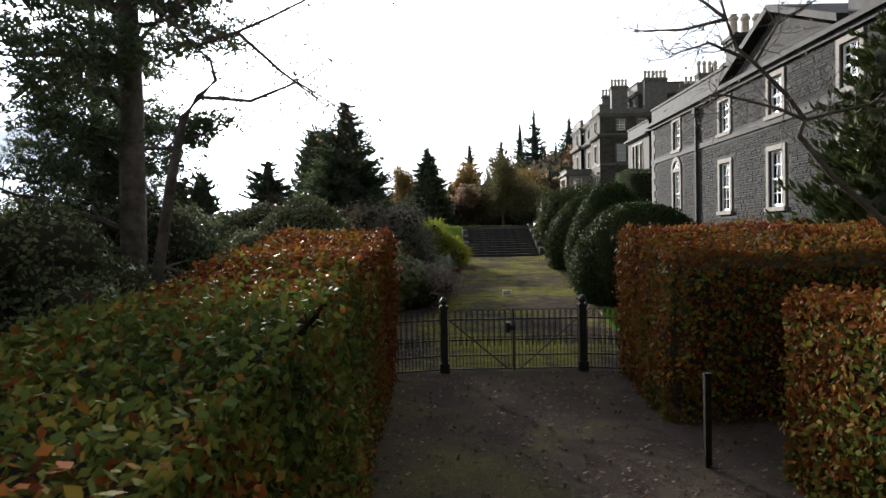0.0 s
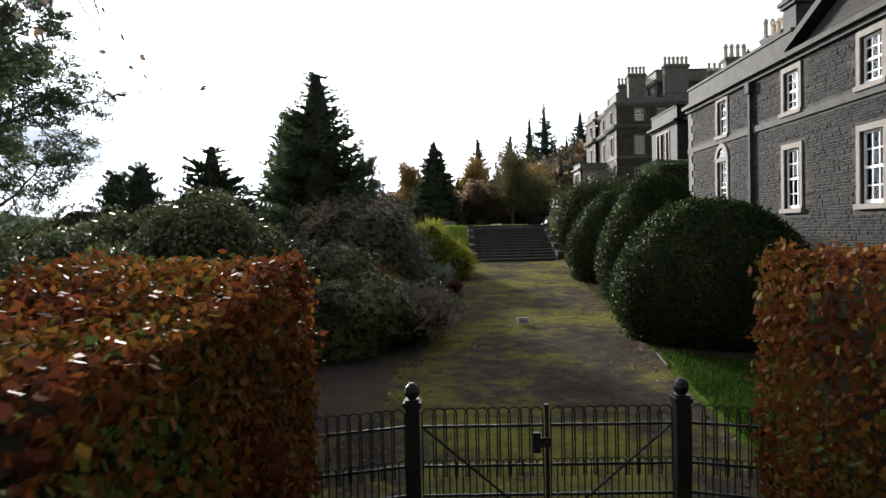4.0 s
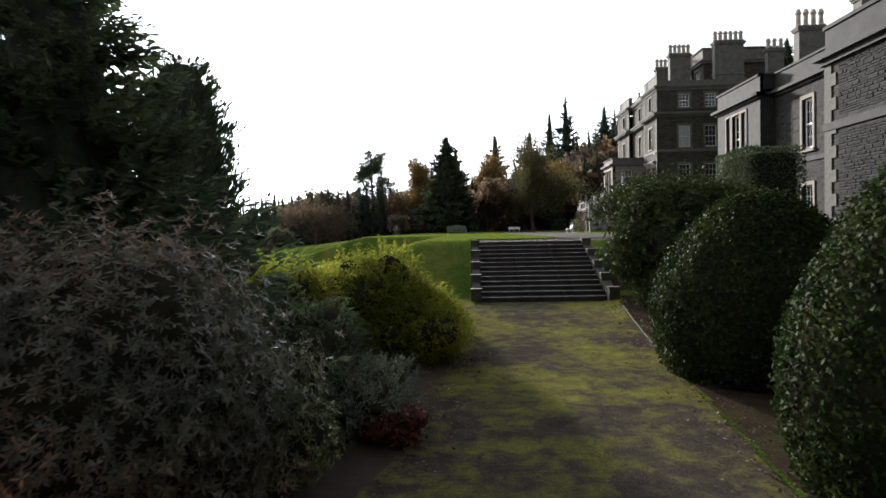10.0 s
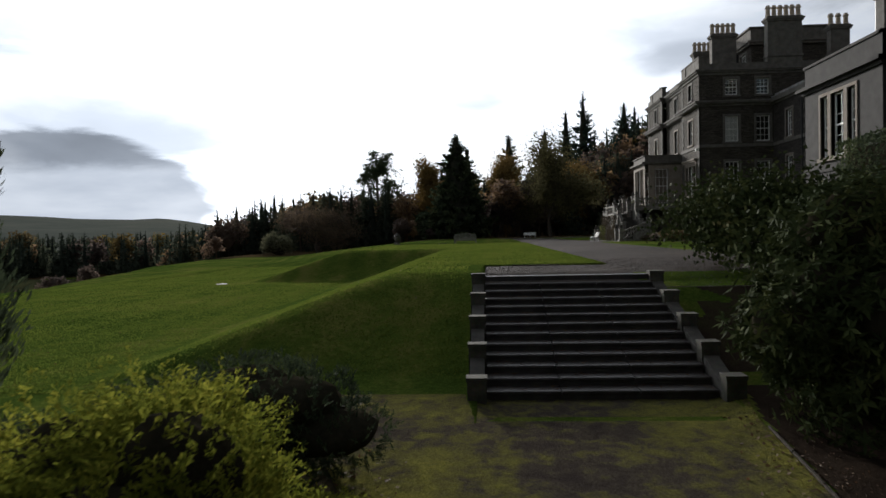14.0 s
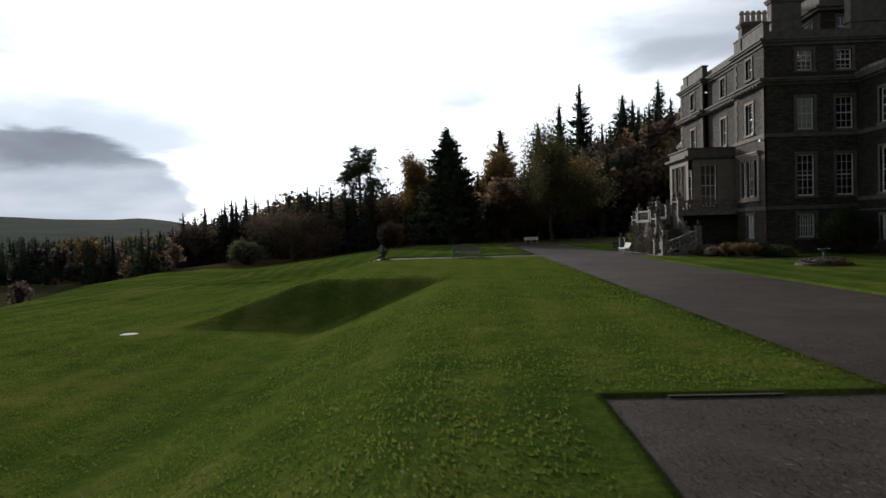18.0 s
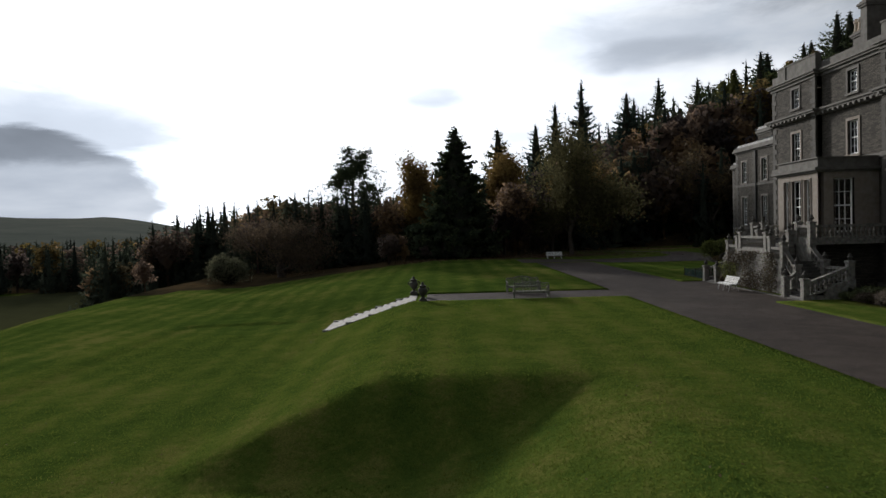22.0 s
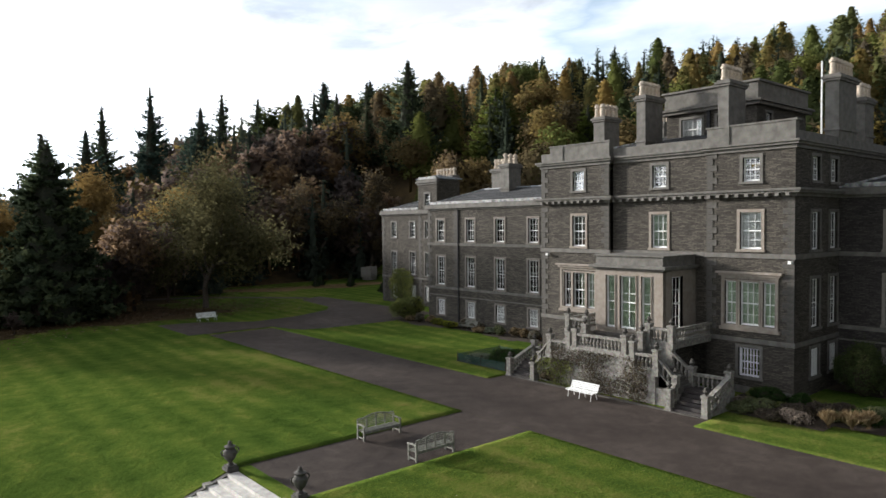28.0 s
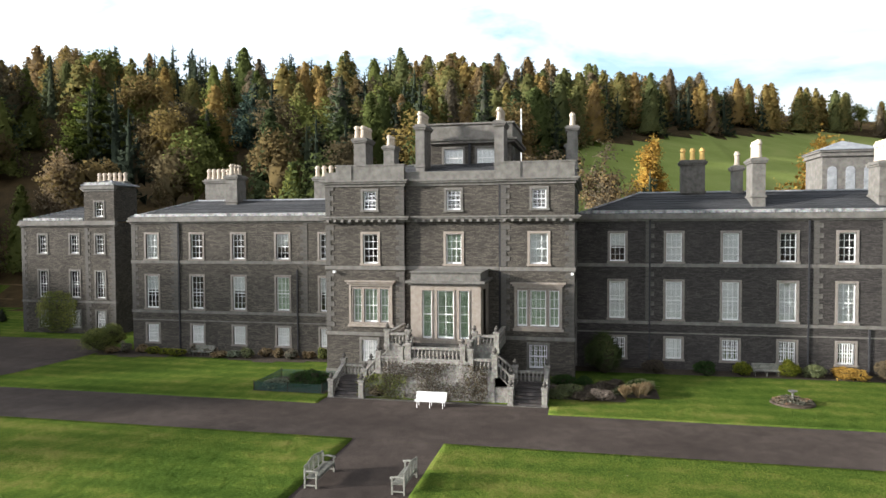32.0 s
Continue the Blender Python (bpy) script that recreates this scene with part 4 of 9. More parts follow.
def chimney(house, x, y, z0, z1, w, d, pots, rows=1, tall=0.95, mat="freestone", pot="pot", along="y"):
    """A stone stack with a moulded cap and a row of clay pots along x or y. w is its size along x, d along y."""
    s = part("chimney", boxes((x - w / 2, x + w / 2, y - d / 2, y + d / 2, z0, z1 - 0.4),
             (x - w / 2 - 0.08, x + w / 2 + 0.08, y - d / 2 - 0.08, y + d / 2 + 0.08, z0 + 0.9, z0 + 1.05),
             (x - w / 2 - 0.1, x + w / 2 + 0.1, y - d / 2 - 0.1, y + d / 2 + 0.1, z1 - 0.4, z1 - 0.26),
             (x - w / 2 - 0.17, x + w / 2 + 0.17, y - d / 2 - 0.17, y + d / 2 + 0.17, z1 - 0.26, z1 - 0.12),
             (x - w / 2 - 0.05, x + w / 2 + 0.05, y - d / 2 - 0.05, y + d / 2 + 0.05, z1 - 0.12, z1)), M[mat], house)
    me = shared("chimney_pot", (tall, pot), M[pot], lambda bm: turned(bm, [(0.22, 0), (0.22, 0.12), (0.19, 0.18), (0.17, tall * 0.68), (0.23, tall * 0.73), (0.23, tall * 0.84), (0.15, tall * 0.92), (0.15, tall)], sides=10))
    span = (d if along == "y" else w) - 0.3
    for r in range(rows):
        for i in range(pots):
            p = new("chimney_pot", me)
            p.parent = s
            o = -span / 2 + span * i / max(1, pots - 1) if pots > 1 else 0
            q = (r - (rows - 1) / 2) * 0.5
            p.matrix_basis = Matrix.Translation((x + (q if along == "y" else o), y + (o if along == "y" else q), z1))
    return s


def each(name, some, mat, parent):
    """One object for each box."""
    for b in some:
        part(name, boxes(b), M[mat], parent)


def hip_roof(house, x0, x1, y0, y1, z, rise, run, mat="slate", hip=(True, True)):
    """A low hipped slate roof with laid courses; the ridge runs along y. hip: whether the y0 and y1 ends slope."""
    bm = bmesh.new()
    xm = (x0 + x1) / 2
    a, b = y0 + (run if hip[0] else 0), y1 - (run if hip[1] else 0)
    n = 9
    for k in range(n):
        t0, t1 = k / n, (k + 1) / n
        lift = 0.03

        def ring(t, up):
            return [(x0 + (xm - x0) * t, y0 + (a - y0) * t, z + rise * t + up), (x1 + (xm - x1) * t, y0 + (a - y0) * t, z + rise * t + up),
                    (x1 + (xm - x1) * t, y1 + (b - y1) * t, z + rise * t + up), (x0 + (xm - x0) * t, y1 + (b - y1) * t, z + rise * t + up)]
        r0, r1, r2 = ring(t0, lift if k else 0.02), ring(t1, 0.0), ring(t0, 0.0)
        for i in range(4):
            j = (i + 1) % 4
            bm.faces.new([bm.verts.new(p) for p in (r0[i], r0[j], r1[j], r1[i])])
            bm.faces.new([bm.verts.new(p) for p in (r2[i], r2[j], r0[j], r0[i])])
    bmesh.ops.remove_doubles(bm, verts=bm.verts, dist=0.004)
    part("roof", bm, M[mat], house)
    for i, (p, q) in enumerate((((x0, y0), (xm, a)), ((x1, y0), (xm, a)), ((x0, y1), (xm, b)), ((x1, y1), (xm, b)))):
        if hip[i // 2]:
            hb = bmesh.new()
            arc_tube(hb, [(p[0], p[1], z + 0.04), ((p[0] + q[0]) / 2, (p[1] + q[1]) / 2, z + rise / 2 + 0.04), (q[0], q[1], z + rise + 0.04)], 0.09)
            part("hip_roll", hb, M["gutter_lead"], house)
    part("gutter_lead", boxes((x0 + 0.12, x0 + 0.62, y0 + 0.3, y1 - 0.3, z - 0.05, z + 0.3)), M["gutter_lead"], house)
    part("roof_ridge", boxes((xm - 0.12, xm + 0.12, a, b, z + rise - 0.03, z + rise + 0.09)), M["lead"], house)


PLAIN = dict(blind=0.0)
BLIND = dict(blind=1.0)
HALF = dict(blind=0.45)
CURT = dict(blind=1.0, cover="curtain")


def spread(some, **more):
    return [(u, p, q, w, {**d, **more}) for u, p, q, w, d in some]


def storey(us, z0, z1, w, rows, kinds):
    return [(u, z0, z1, w, dict(rows=rows, **k)) for u, k in zip(us, kinds)]


def main_block():
    h = empty("mansion_block", (0, 0, 0), 0, "tall grey whinstone mansion block with freestone windows and chimneys", "house")
    # the west front runs from y 103.6 down to 86.0; u grows towards the south
    Y0, F, S = 103.6, 20.13, 0.4
    a = lambda y: Y0 - y

    def bay(name, y1, y2, x, ws):
        ends = (0, 0) if x > F else (1, 1)
        f = wall(h, name, (x, y1), (x, y2), 1.9, 16.1, [(y1 - y, p, q, w, d) for y, p, q, w, d in ws])
        trim(h, "string_course", f, 0, y1 - y2, [(9.86, 10.12, 0.07)], ends=ends)
        trim(h, "base_course", f, 0, y1 - y2, [(5.15, 5.4, 0.07), (1.9, 2.7, 0.06)], ends=ends)
        trim(h, "cornice", f, 0, y1 - y2, [(13.22, 13.4, 0.1), (13.4, 13.52, 0.34), (13.52, 13.64, 0.44)], ends=ends)
        trim(h, "upper_cornice", f, 0, y1 - y2, [(15.75, 15.95, 0.1), (15.95, 16.08, 0.25), (16.08, 16.2, 0.34)], ends=ends)
        for i in range(int((y1 - y2) / 0.55)):
            bl = new("corbel_block", shared("corbel_block", 0, M["freestone"], lambda bm: box(bm, -0.1, 0.1, -0.3, 0, 13.24, 13.398)))
            bl.parent = h
            bl.matrix_basis = f.matrix_basis @ Matrix.Translation((0.3 + 0.55 * i, -0.105, 0))
        return f
    tri = dict(rows=4, cover="curtain", blind=1.0, margin=0.1, stone="sandstone")
    f1 = bay("wall_north_bay", Y0, 97.75, F, [(100.28, 14.1, 15.42, 0.95, dict(rows=4, **PLAIN)), (100.25, 10.3, 12.38, 1.1, dict(rows=4, stone="sandstone", **PLAIN)),
             (101.25, 6.12, 8.5, 0.62, {**tri, "cols": 2}), (100.25, 6.12, 8.5, 1.0, tri), (99.25, 6.12, 8.5, 0.62, {**tri, "cols": 2}),
             (100.37, 3.3, 4.85, 1.15, dict(rows=4, bars=True, **BLIND))])
    f2 = bay("wall_centre", 97.75, 90.95, F + S, [(94.3, 14.05, 15.42, 0.98, dict(rows=4, **PLAIN)), (94.3, 10.3, 12.38, 1.1, dict(rows=4, stone="sandstone", **CURT))])
    f3 = bay("wall_south_bay", 90.95, 86.0, F, [(88.35, 14.1, 15.42, 0.95, dict(rows=4, **PLAIN)), (88.37, 10.35, 12.4, 1.2, dict(rows=4, stone="sandstone", **BLIND)),
             (89.5, 6.1, 8.55, 0.66, {**tri, "cols": 2}), (88.42, 6.1, 8.55, 1.06, tri), (87.34, 6.1, 8.55, 0.66, {**tri, "cols": 2}),
             (88.42, 3.25, 4.85, 1.2, dict(rows=4, bars=True, **PLAIN))])
    for y in (100.25, 88.42):
        each("window_hood", ((F - 0.3, F + 0.02, y - 1.85, y + 1.85, 8.98, 9.1), (F - 0.2, F + 0.02, y - 1.72, y + 1.72, 8.84, 8.98), (F - 0.07, F + 0.02, y - 1.6, y + 1.6, 8.68, 8.84),
             (F - 0.09, F + 0.02, y - 1.6, y - 1.44, 5.9, 8.68), (F - 0.09, F + 0.02, y + 1.44, y + 1.6, 5.9, 8.68), (F - 0.13, F + 0.02, y - 1.7, y + 1.7, 5.78, 5.96)), "sandstone", h)
    quoins(h, f1, a(97.75), 5.4, 9.8, -1)
    quoins(h, f1, 0.0, 5.4, 9.8, 1)
    quoins(h, f3, 0.0, 5.4, 9.8, 1)
    quoins(h, f3, 90.95 - 86.0, 5.4, 13.1, -1)
    for f, u, s in ((f1, a(97.75), -1), (f1, 0, 1), (f3, 0, 1)):
        quoins(h, f, u, 10.15, 13.1, s)
        quoins(h, f, u, 13.7, 15.7, s)
    # the south end
    e = wall(h, "wall_south_end", (F, 86.0), (36.0, 86.0), 1.9, 16.1, [(u, p, q, w, dict(rows=r, **k)) for u in (2.6, 5.1) for p, q, w, r, k in
             ((14.1, 15.42, 1.0, 4, PLAIN), (10.3, 12.38, 1.1, 4, BLIND if u < 3 else PLAIN), (6.0, 8.7, 1.1, 5, PLAIN), (3.3, 4.85, 1.1, 4, dict(bars=True, **PLAIN)))])
    for rows, nm in (([(9.86, 10.12, 0.07)], "string_course"), ([(5.15, 5.4, 0.07)], "base_course"), ([(13.22, 13.4, 0.1), (13.4, 13.52, 0.34), (13.52, 13.64, 0.44)], "cornice"), ([(15.75, 15.95, 0.1), (15.95, 16.08, 0.25), (16.08, 16.2, 0.34)], "upper_cornice")):
        trim(h, nm, e, 0.15, 15.8, rows, ends=(0, 1))
    wall(h, "wall_north_end", (36.0, 103.6), (F, 103.6), 1.9, 16.1, [])
    wall(h, "wall_back", (36.0, 86.0), (36.0, 103.6), 1.9, 16.1, [])
    # parapet and its dies
    each("parapet", ((F, F + 0.4, 97.75, 102.8, 16.2, 17.2), (F + S, F + S + 0.35, 90.95, 97.75, 16.2, 16.75), (F, F + 0.4, 86.0, 90.95, 16.2, 17.2),
         (F - 0.05, F + 0.5, 97.7, 102.85, 17.2, 17.3), (F - 0.05, F + 0.5, 85.9, 91.0, 17.2, 17.3), (F + 0.4, 35.6, 86.0, 86.4, 16.2, 16.7), (F + 0.4, 35.6, 103.2, 103.6, 16.2, 16.6),
         (F, F + 0.6, 102.8, 103.6, 16.2, 16.8), (F - 0.06, F + 0.4, 101.6, 101.9, 16.2, 17.3), (F - 0.06, F + 0.4, 89.6, 89.9, 16.2, 17.3)), "freestone", h)
    hip_roof(h, F + 0.5, 35.5, 86.4, 103.2, 16.3, 1.9, 6.5, "slate")
    # attic storey behind
    wall(h, "wall_attic_west", (26.2, 97.3), (26.2, 90.9), 16.8, 20.0, [(1.9, 17.5, 18.9, 1.5, dict(rows=2, cols=4, **BLIND)), (4.5, 17.5, 18.9, 1.5, dict(rows=2, cols=4, **BLIND))])
    wall(h, "wall_attic_south", (26.2, 90.9), (33.5, 90.9), 16.8, 20.0, [(1.6, 17.5, 18.9, 0.8, dict(rows=2, **PLAIN))])
    wall(h, "wall_attic_north", (33.5, 97.3), (26.2, 97.3), 16.8, 20.0, [])
    wall(h, "wall_attic_back", (33.5, 90.9), (33.5, 97.3), 16.8, 20.0, [])
    part("attic_cornice", boxes((25.9, 33.8, 90.6, 97.6, 19.3, 19.5), (25.75, 33.95, 90.45, 97.75, 19.5, 19.65), (26.1, 33.6, 90.8, 97.4, 19.65, 20.75), (25.95, 33.75, 90.65, 97.55, 20.75, 20.88)), M["freestone"], h)
    part("attic_chute", boxes((26.0, 26.2, 94.0, 94.2, 16.8, 19.3)), M["pipe"], h)
    # stacks
    chimney(h, 27.0, 103.0, 16.4, 20.0, 1.9, 1.0, 4, along="x", rows=2)
    chimney(h, 24.1, 97.3, 16.4, 20.45, 2.1, 0.68, 5, along="x")
    chimney(h, 23.9, 91.4, 16.4, 20.5, 2.1, 0.68, 5, along="x")
    chimney(h, 27.0, 86.3, 16.2, 20.35, 2.7, 0.75, 6, along="x")
    chimney(h, 31.5, 86.6, 16.2, 19.6, 1.5, 0.7, 3, along="x")
    chimney(h, 35.0, 103.0, 16.2, 20.3, 1.6, 1.0, 3, along="x")
    part("flagpole", boxes((36.95, 37.05, 91.15, 91.25, 15.0, 23.6)), M["white"], h)
    # garden-front bay with its balcony doors
    bx = 17.0
    each("bay_wall", ((bx + 0.35, F + S, 91.85, 92.15, 8.75, 9.1), (bx + 0.35, F + S, 96.2, 96.5, 8.75, 9.1),
         (bx + 0.35, bx + 0.9, 91.85, 92.15, 5.3, 8.75), (bx + 2.1, F + S, 91.85, 92.15, 5.3, 8.75), (bx + 0.35, bx + 0.9, 96.2, 96.5, 5.3, 8.75), (bx + 2.1, F + S, 96.2, 96.5, 5.3, 8.75),
         (bx + 0.9, bx + 2.1, 91.85, 92.15, 5.3, 5.6), (bx + 0.9, bx + 2.1, 96.2, 96.5, 5.3, 5.6)), "sandstone", h)
    part("bay_cornice", boxes((bx - 0.12, F + S, 91.73, 96.62, 9.1, 9.22), (bx - 0.3, F + S, 91.55, 96.8, 9.22, 9.38), (bx + 0.02, F + S, 91.87, 96.48, 9.38, 9.9), (bx - 0.08, F + S, 91.77, 96.58, 9.9, 9.98)), M["freestone"], h)
    wall(h, "bay_front", (bx, 96.5), (bx, 91.85), 5.3, 9.1, [(1.1, 5.62, 8.75, 0.64, dict(cols=1, rows=3, margin=0.06, stone="sandstone", **CURT)), (2.33, 5.62, 8.75, 1.1, dict(cols=2, rows=3, margin=0.06, stone="sandstone", **CURT)), (3.56, 5.62, 8.75, 0.64, dict(cols=1, rows=3, margin=0.06, stone="sandstone", **CURT))], "sandstone")
    wall(h, "bay_side", (bx + 0.35, 91.9), (F + S, 91.9), 5.3, 9.1, [(1.15, 5.62, 8.75, 1.15, dict(rows=4, margin=0.0, **PLAIN))], "sandstone")
    wall(h, "bay_side", (F + S, 96.45), (bx + 0.35, 96.45), 5.3, 9.1, [(2.05, 5.62, 8.75, 1.15, dict(rows=4, margin=0.0, **PLAIN))], "sandstone")
    wall(h, "bay_base", (bx + 0.1, 96.35), (bx + 0.1, 92.0), 2.1, 5.3, [])
    wall(h, "bay_base_side", (bx + 0.1, 92.0), (F + S, 92.0), 2.1, 5.3, [])
    wall(h, "bay_base_side", (F + S, 96.35), (bx + 0.1, 96.35), 2.1, 5.3, [])
    part("downpipe", boxes((F + S - 0.12, F + S - 0.01, 90.75 + 0.25, 90.75 + 0.37, 2.2, 16.0)), M["pipe"], h)
    # small white flood lamps under the string course
    for y in (102.9, 86.15):
        part("flood_lamp", boxes((F - 0.3, F - 0.1, y - 0.09, y + 0.09, 9.62, 9.78), (F - 0.1, F + 0.02, y - 0.03, y + 0.03, 9.68, 9.74)), M["white"], h)
    return h


def wing(name, label, x, y1, y2, xb, eave, rise, cols, ends=True, hip=(True, True), mat="rubble"):
    h = empty(name, (0, 0, 0), 0, label, "house wing")
    ws = []
    for y, k2, k1, kg in cols:
        ws += [(y1 - y, 10.25, 12.33, 1.1, dict(rows=4, stone="window_stone", **k2)), (y1 - y, 6.02, 8.78, 1.14, dict(rows=5, stone="window_stone", **k1)), (y1 - y, 3.1, 4.6, 1.1, dict(rows=3, bars=True, stone="window_stone", **kg))]
    f = wall(h, "wall_front", (x, y1), (x, y2), 1.9, eave, ws, mat)
    for rows, nm in (([(9.85, 10.1, 0.07)], "string_course"), ([(5.62, 5.85, 0.07), (4.95, 5.05, 0.03)], "base_course"), ([(eave - 0.25, eave - 0.1, 0.1), (eave - 0.1, eave + 0.05, 0.28), (eave + 0.05, eave + 0.3, 0.2)], "eaves_cornice")):
        trim(h, nm, f, 0, y1 - y2, rows)
    wall(h, "wall_end", (x, y2), (xb, y2), 1.9, eave, [], mat)
    wall(h, "wall_end", (xb, y1), (x, y1), 1.9, eave, [], mat)
    wall(h, "wall_back", (xb, y2), (xb, y1), 1.9, eave, [], mat)
    hip_roof(h, x - 0.1, xb + 0.1, y2, y1, eave + 0.28, rise, (xb - x) / 2, hip=hip)
    return h, f


def wings():
    h, f = wing("north_wing", "three-storey grey stone wing with slate roof and sash windows", 25.95, 123.7, 103.6, 34.0, 13.5, 1.5,
                [(121.75, BLIND, HALF, BLIND), (117.5, PLAIN, PLAIN, BLIND), (113.65, PLAIN, HALF, BLIND), (109.7, HALF, CURT, BLIND), (105.9, PLAIN, HALF, BLIND)], hip=(False, True))
    for u, s in ((0.0, 1), (4.4, -1), (123.7 - 107.5, -1)):
        quoins(h, f, u, 5.9, 9.8, s)
        quoins(h, f, u, 10.15, 13.2, s)
    each("downpipe", [(25.83, 25.94, 119.1, 119.21, 2.2, 13.3), (25.83, 25.94, 108.35, 108.46, 2.2, 9.4)], "pipe", h)
    chimney(h, 31.2, 118.1, 14.2, 17.3, 1.0, 2.7, 6, mat="freestone")
    chimney(h, 29.6, 115.8, 14.2, 17.5, 1.6, 1.1, 3, mat="freestone", along="x")
    chimney(h, 30.6, 107.2, 14.2, 17.3, 1.0, 2.8, 5, mat="freestone")
    h2, f2 = wing("south_wing", "three-storey dark stone wing with slate roof and shuttered sashes", 26.03, 86.0, 58.0, 36.0, 13.45, 1.75,
                  [(83.0, HALF, BLIND, PLAIN), (79.0, BLIND, BLIND, BLIND), (75.1, BLIND, BLIND, PLAIN), (71.3, PLAIN, BLIND, PLAIN), (67.5, PLAIN, BLIND, PLAIN), (63.5, PLAIN, BLIND, PLAIN), (60.2, PLAIN, BLIND, PLAIN)], hip=(True, True), mat="rubble_dark")
    for y, s in ((81.0, 1), (69.65, 1), (65.3, 1)):
        quoins(h2, f2, 86.0 - y, 5.9, 9.8, s)
        quoins(h2, f2, 86.0 - y, 10.15, 13.2, s)
    each("downpipe", [(25.91, 26.02, 80.65, 80.76, 2.2, 13.3), (25.91, 26.02, 69.9, 70.01, 2.2, 13.3), (25.91, 26.02, 66.0, 66.11, 2.2, 5.6)], "pipe", h2)
    chimney(h2, 31.0, 77.1, 14.5, 18.0, 1.1, 1.75, 3, mat="quoin", pot="pot_yellow")
    chimney(h2, 31.0, 73.8, 14.5, 17.5, 0.9, 0.75, 1, tall=1.1)
    chimney(h2, 28.3, 73.0, 14.0, 17.8, 2.0, 0.9, 4, tall=1.3, along="x")
    chimney(h2, 28.3, 64.6, 14.0, 17.4, 2.0, 1.0, 4, tall=1.5, along="x")
    # belvedere tower with arched openings
    b = empty("belvedere_tower", (0, 0, 0), 0, "square pale stone belvedere with arched blind openings", "tower")
    part("tower_body", boxes((44, 49, 58.9, 63.8, 2, 19.2), (43.8, 49.2, 58.7, 64.0, 19.2, 19.4), (43.85, 49.15, 58.75, 63.95, 19.4, 19.6), (43.7, 49.3, 58.6, 64.1, 19.6, 19.8)), M["freestone"], b)
    for i in range(3):
        y = 59.85 + 1.55 * i
        bm = bmesh.new()
        pts = [(y - 0.4, 15.6), (y + 0.4, 15.6), (y + 0.4, 17.9)] + [(y + 0.4 * math.cos(t), 17.9 + 0.4 * math.sin(t)) for t in (0.5, 1.0, 1.57, 2.1, 2.6)] + [(y - 0.4, 17.9)]
        lo = [bm.verts.new((43.97, a, c)) for a, c in pts]
        hi = [bm.verts.new((44.05, a, c)) for a, c in pts]
        bm.faces.new(lo[::-1])
        for k in range(len(pts)):
            bm.faces.new((lo[k], lo[(k + 1) % len(pts)], hi[(k + 1) % len(pts)], hi[k]))
        part("arched_panel", bm, M["lead"], b)
    bm = bmesh.new()
    base = [bm.verts.new(p) for p in ((43.6, 58.5, 19.8), (49.4, 58.5, 19.8), (49.4, 64.2, 19.8), (43.6, 64.2, 19.8))]
    top = bm.verts.new((46.5, 61.35, 20.9))
    for i in range(4):
        bm.faces.new((base[i], base[(i + 1) % 4], top))
    part("roof", bm, M["lead"], b)
    # far north pavilion and its stair turret
    t = empty("north_pavilion", (0, 0, 0), 0, "grey stone end pavilion with a raised turret and chimney", "house wing")
    X = 33.17
    ws = []
    for y, kg in ((139.2, BLIND), (135.5, BLIND)):
        ws += [(141.7 - y, 10.35, 12.2, 0.95, dict(rows=4, **PLAIN)), (141.7 - y, 5.9, 8.6, 1.05, dict(rows=5, **CURT)), (141.7 - y, 2.9, 4.6, 1.05, dict(rows=3, bars=True, **kg))]
    f = wall(t, "wall_front", (X, 141.7), (X, 134.2), 1.9, 13.4, ws)
    g = wall(t, "wall_turret", (X - 0.1, 134.2), (X - 0.1, 130.8), 1.9, 17.0, [(1.7, 14.0, 15.45, 0.95, dict(rows=4, **PLAIN)), (1.7, 10.35, 12.2, 0.95, dict(rows=4, **PLAIN)), (1.7, 5.9, 8.55, 1.0, dict(rows=5, **HALF)), (1.7, 2.9, 4.6, 1.0, dict(rows=3, bars=True, **BLIND))])
    for q, l in ((f, 7.5), (g, 3.4)):
        trim(t, "base_course", q, 0, l, [(5.4, 5.62, 0.06)])
        trim(t, "eaves_cornice", q, 0, l, [(13.0, 13.15, 0.1), (13.15, 13.3, 0.28), (13.3, 13.6, 0.2)])
    trim(t, "turret_cornice", g, 0, 3.4, [(16.5, 16.7, 0.1), (16.7, 16.9, 0.25), (16.9, 17.1, 0.15)])
    for e1, e2, z in (((X - 0.1, 130.8), (44, 130.8), 13.4), ((44, 141.7), (X, 141.7), 13.4), ((44, 130.8), (44, 141.7), 13.4), ((X - 0.1, 130.8), (X + 3.4, 130.8), 17.0), ((X + 3.4, 134.2), (X - 0.1, 134.2), 17.0), ((X + 3.4, 130.8), (X + 3.4, 134.2), 17.0)):
        wall(t, "wall_side", e1, e2, 13.65 if z > 14 else 1.9, z, [])
    quoins(t, f, 0.0, 2.5, 13.0, 1)
    quoins(t, g, 0.0, 2.5, 13.0, 1)
    quoins(t, g, 3.4, 2.5, 13.0, -1)
    hip_roof(t, X - 0.1, 44.1, 134.2, 141.8, 13.6, 1.6, 3.7)
    hip_roof(t, X - 0.3, X + 3.6, 130.6, 134.4, 17.1, 0.5, 1.9, "lead")
    chimney(t, 37.6, 134.4, 14.0, 17.75, 0.9, 3.4, 6)


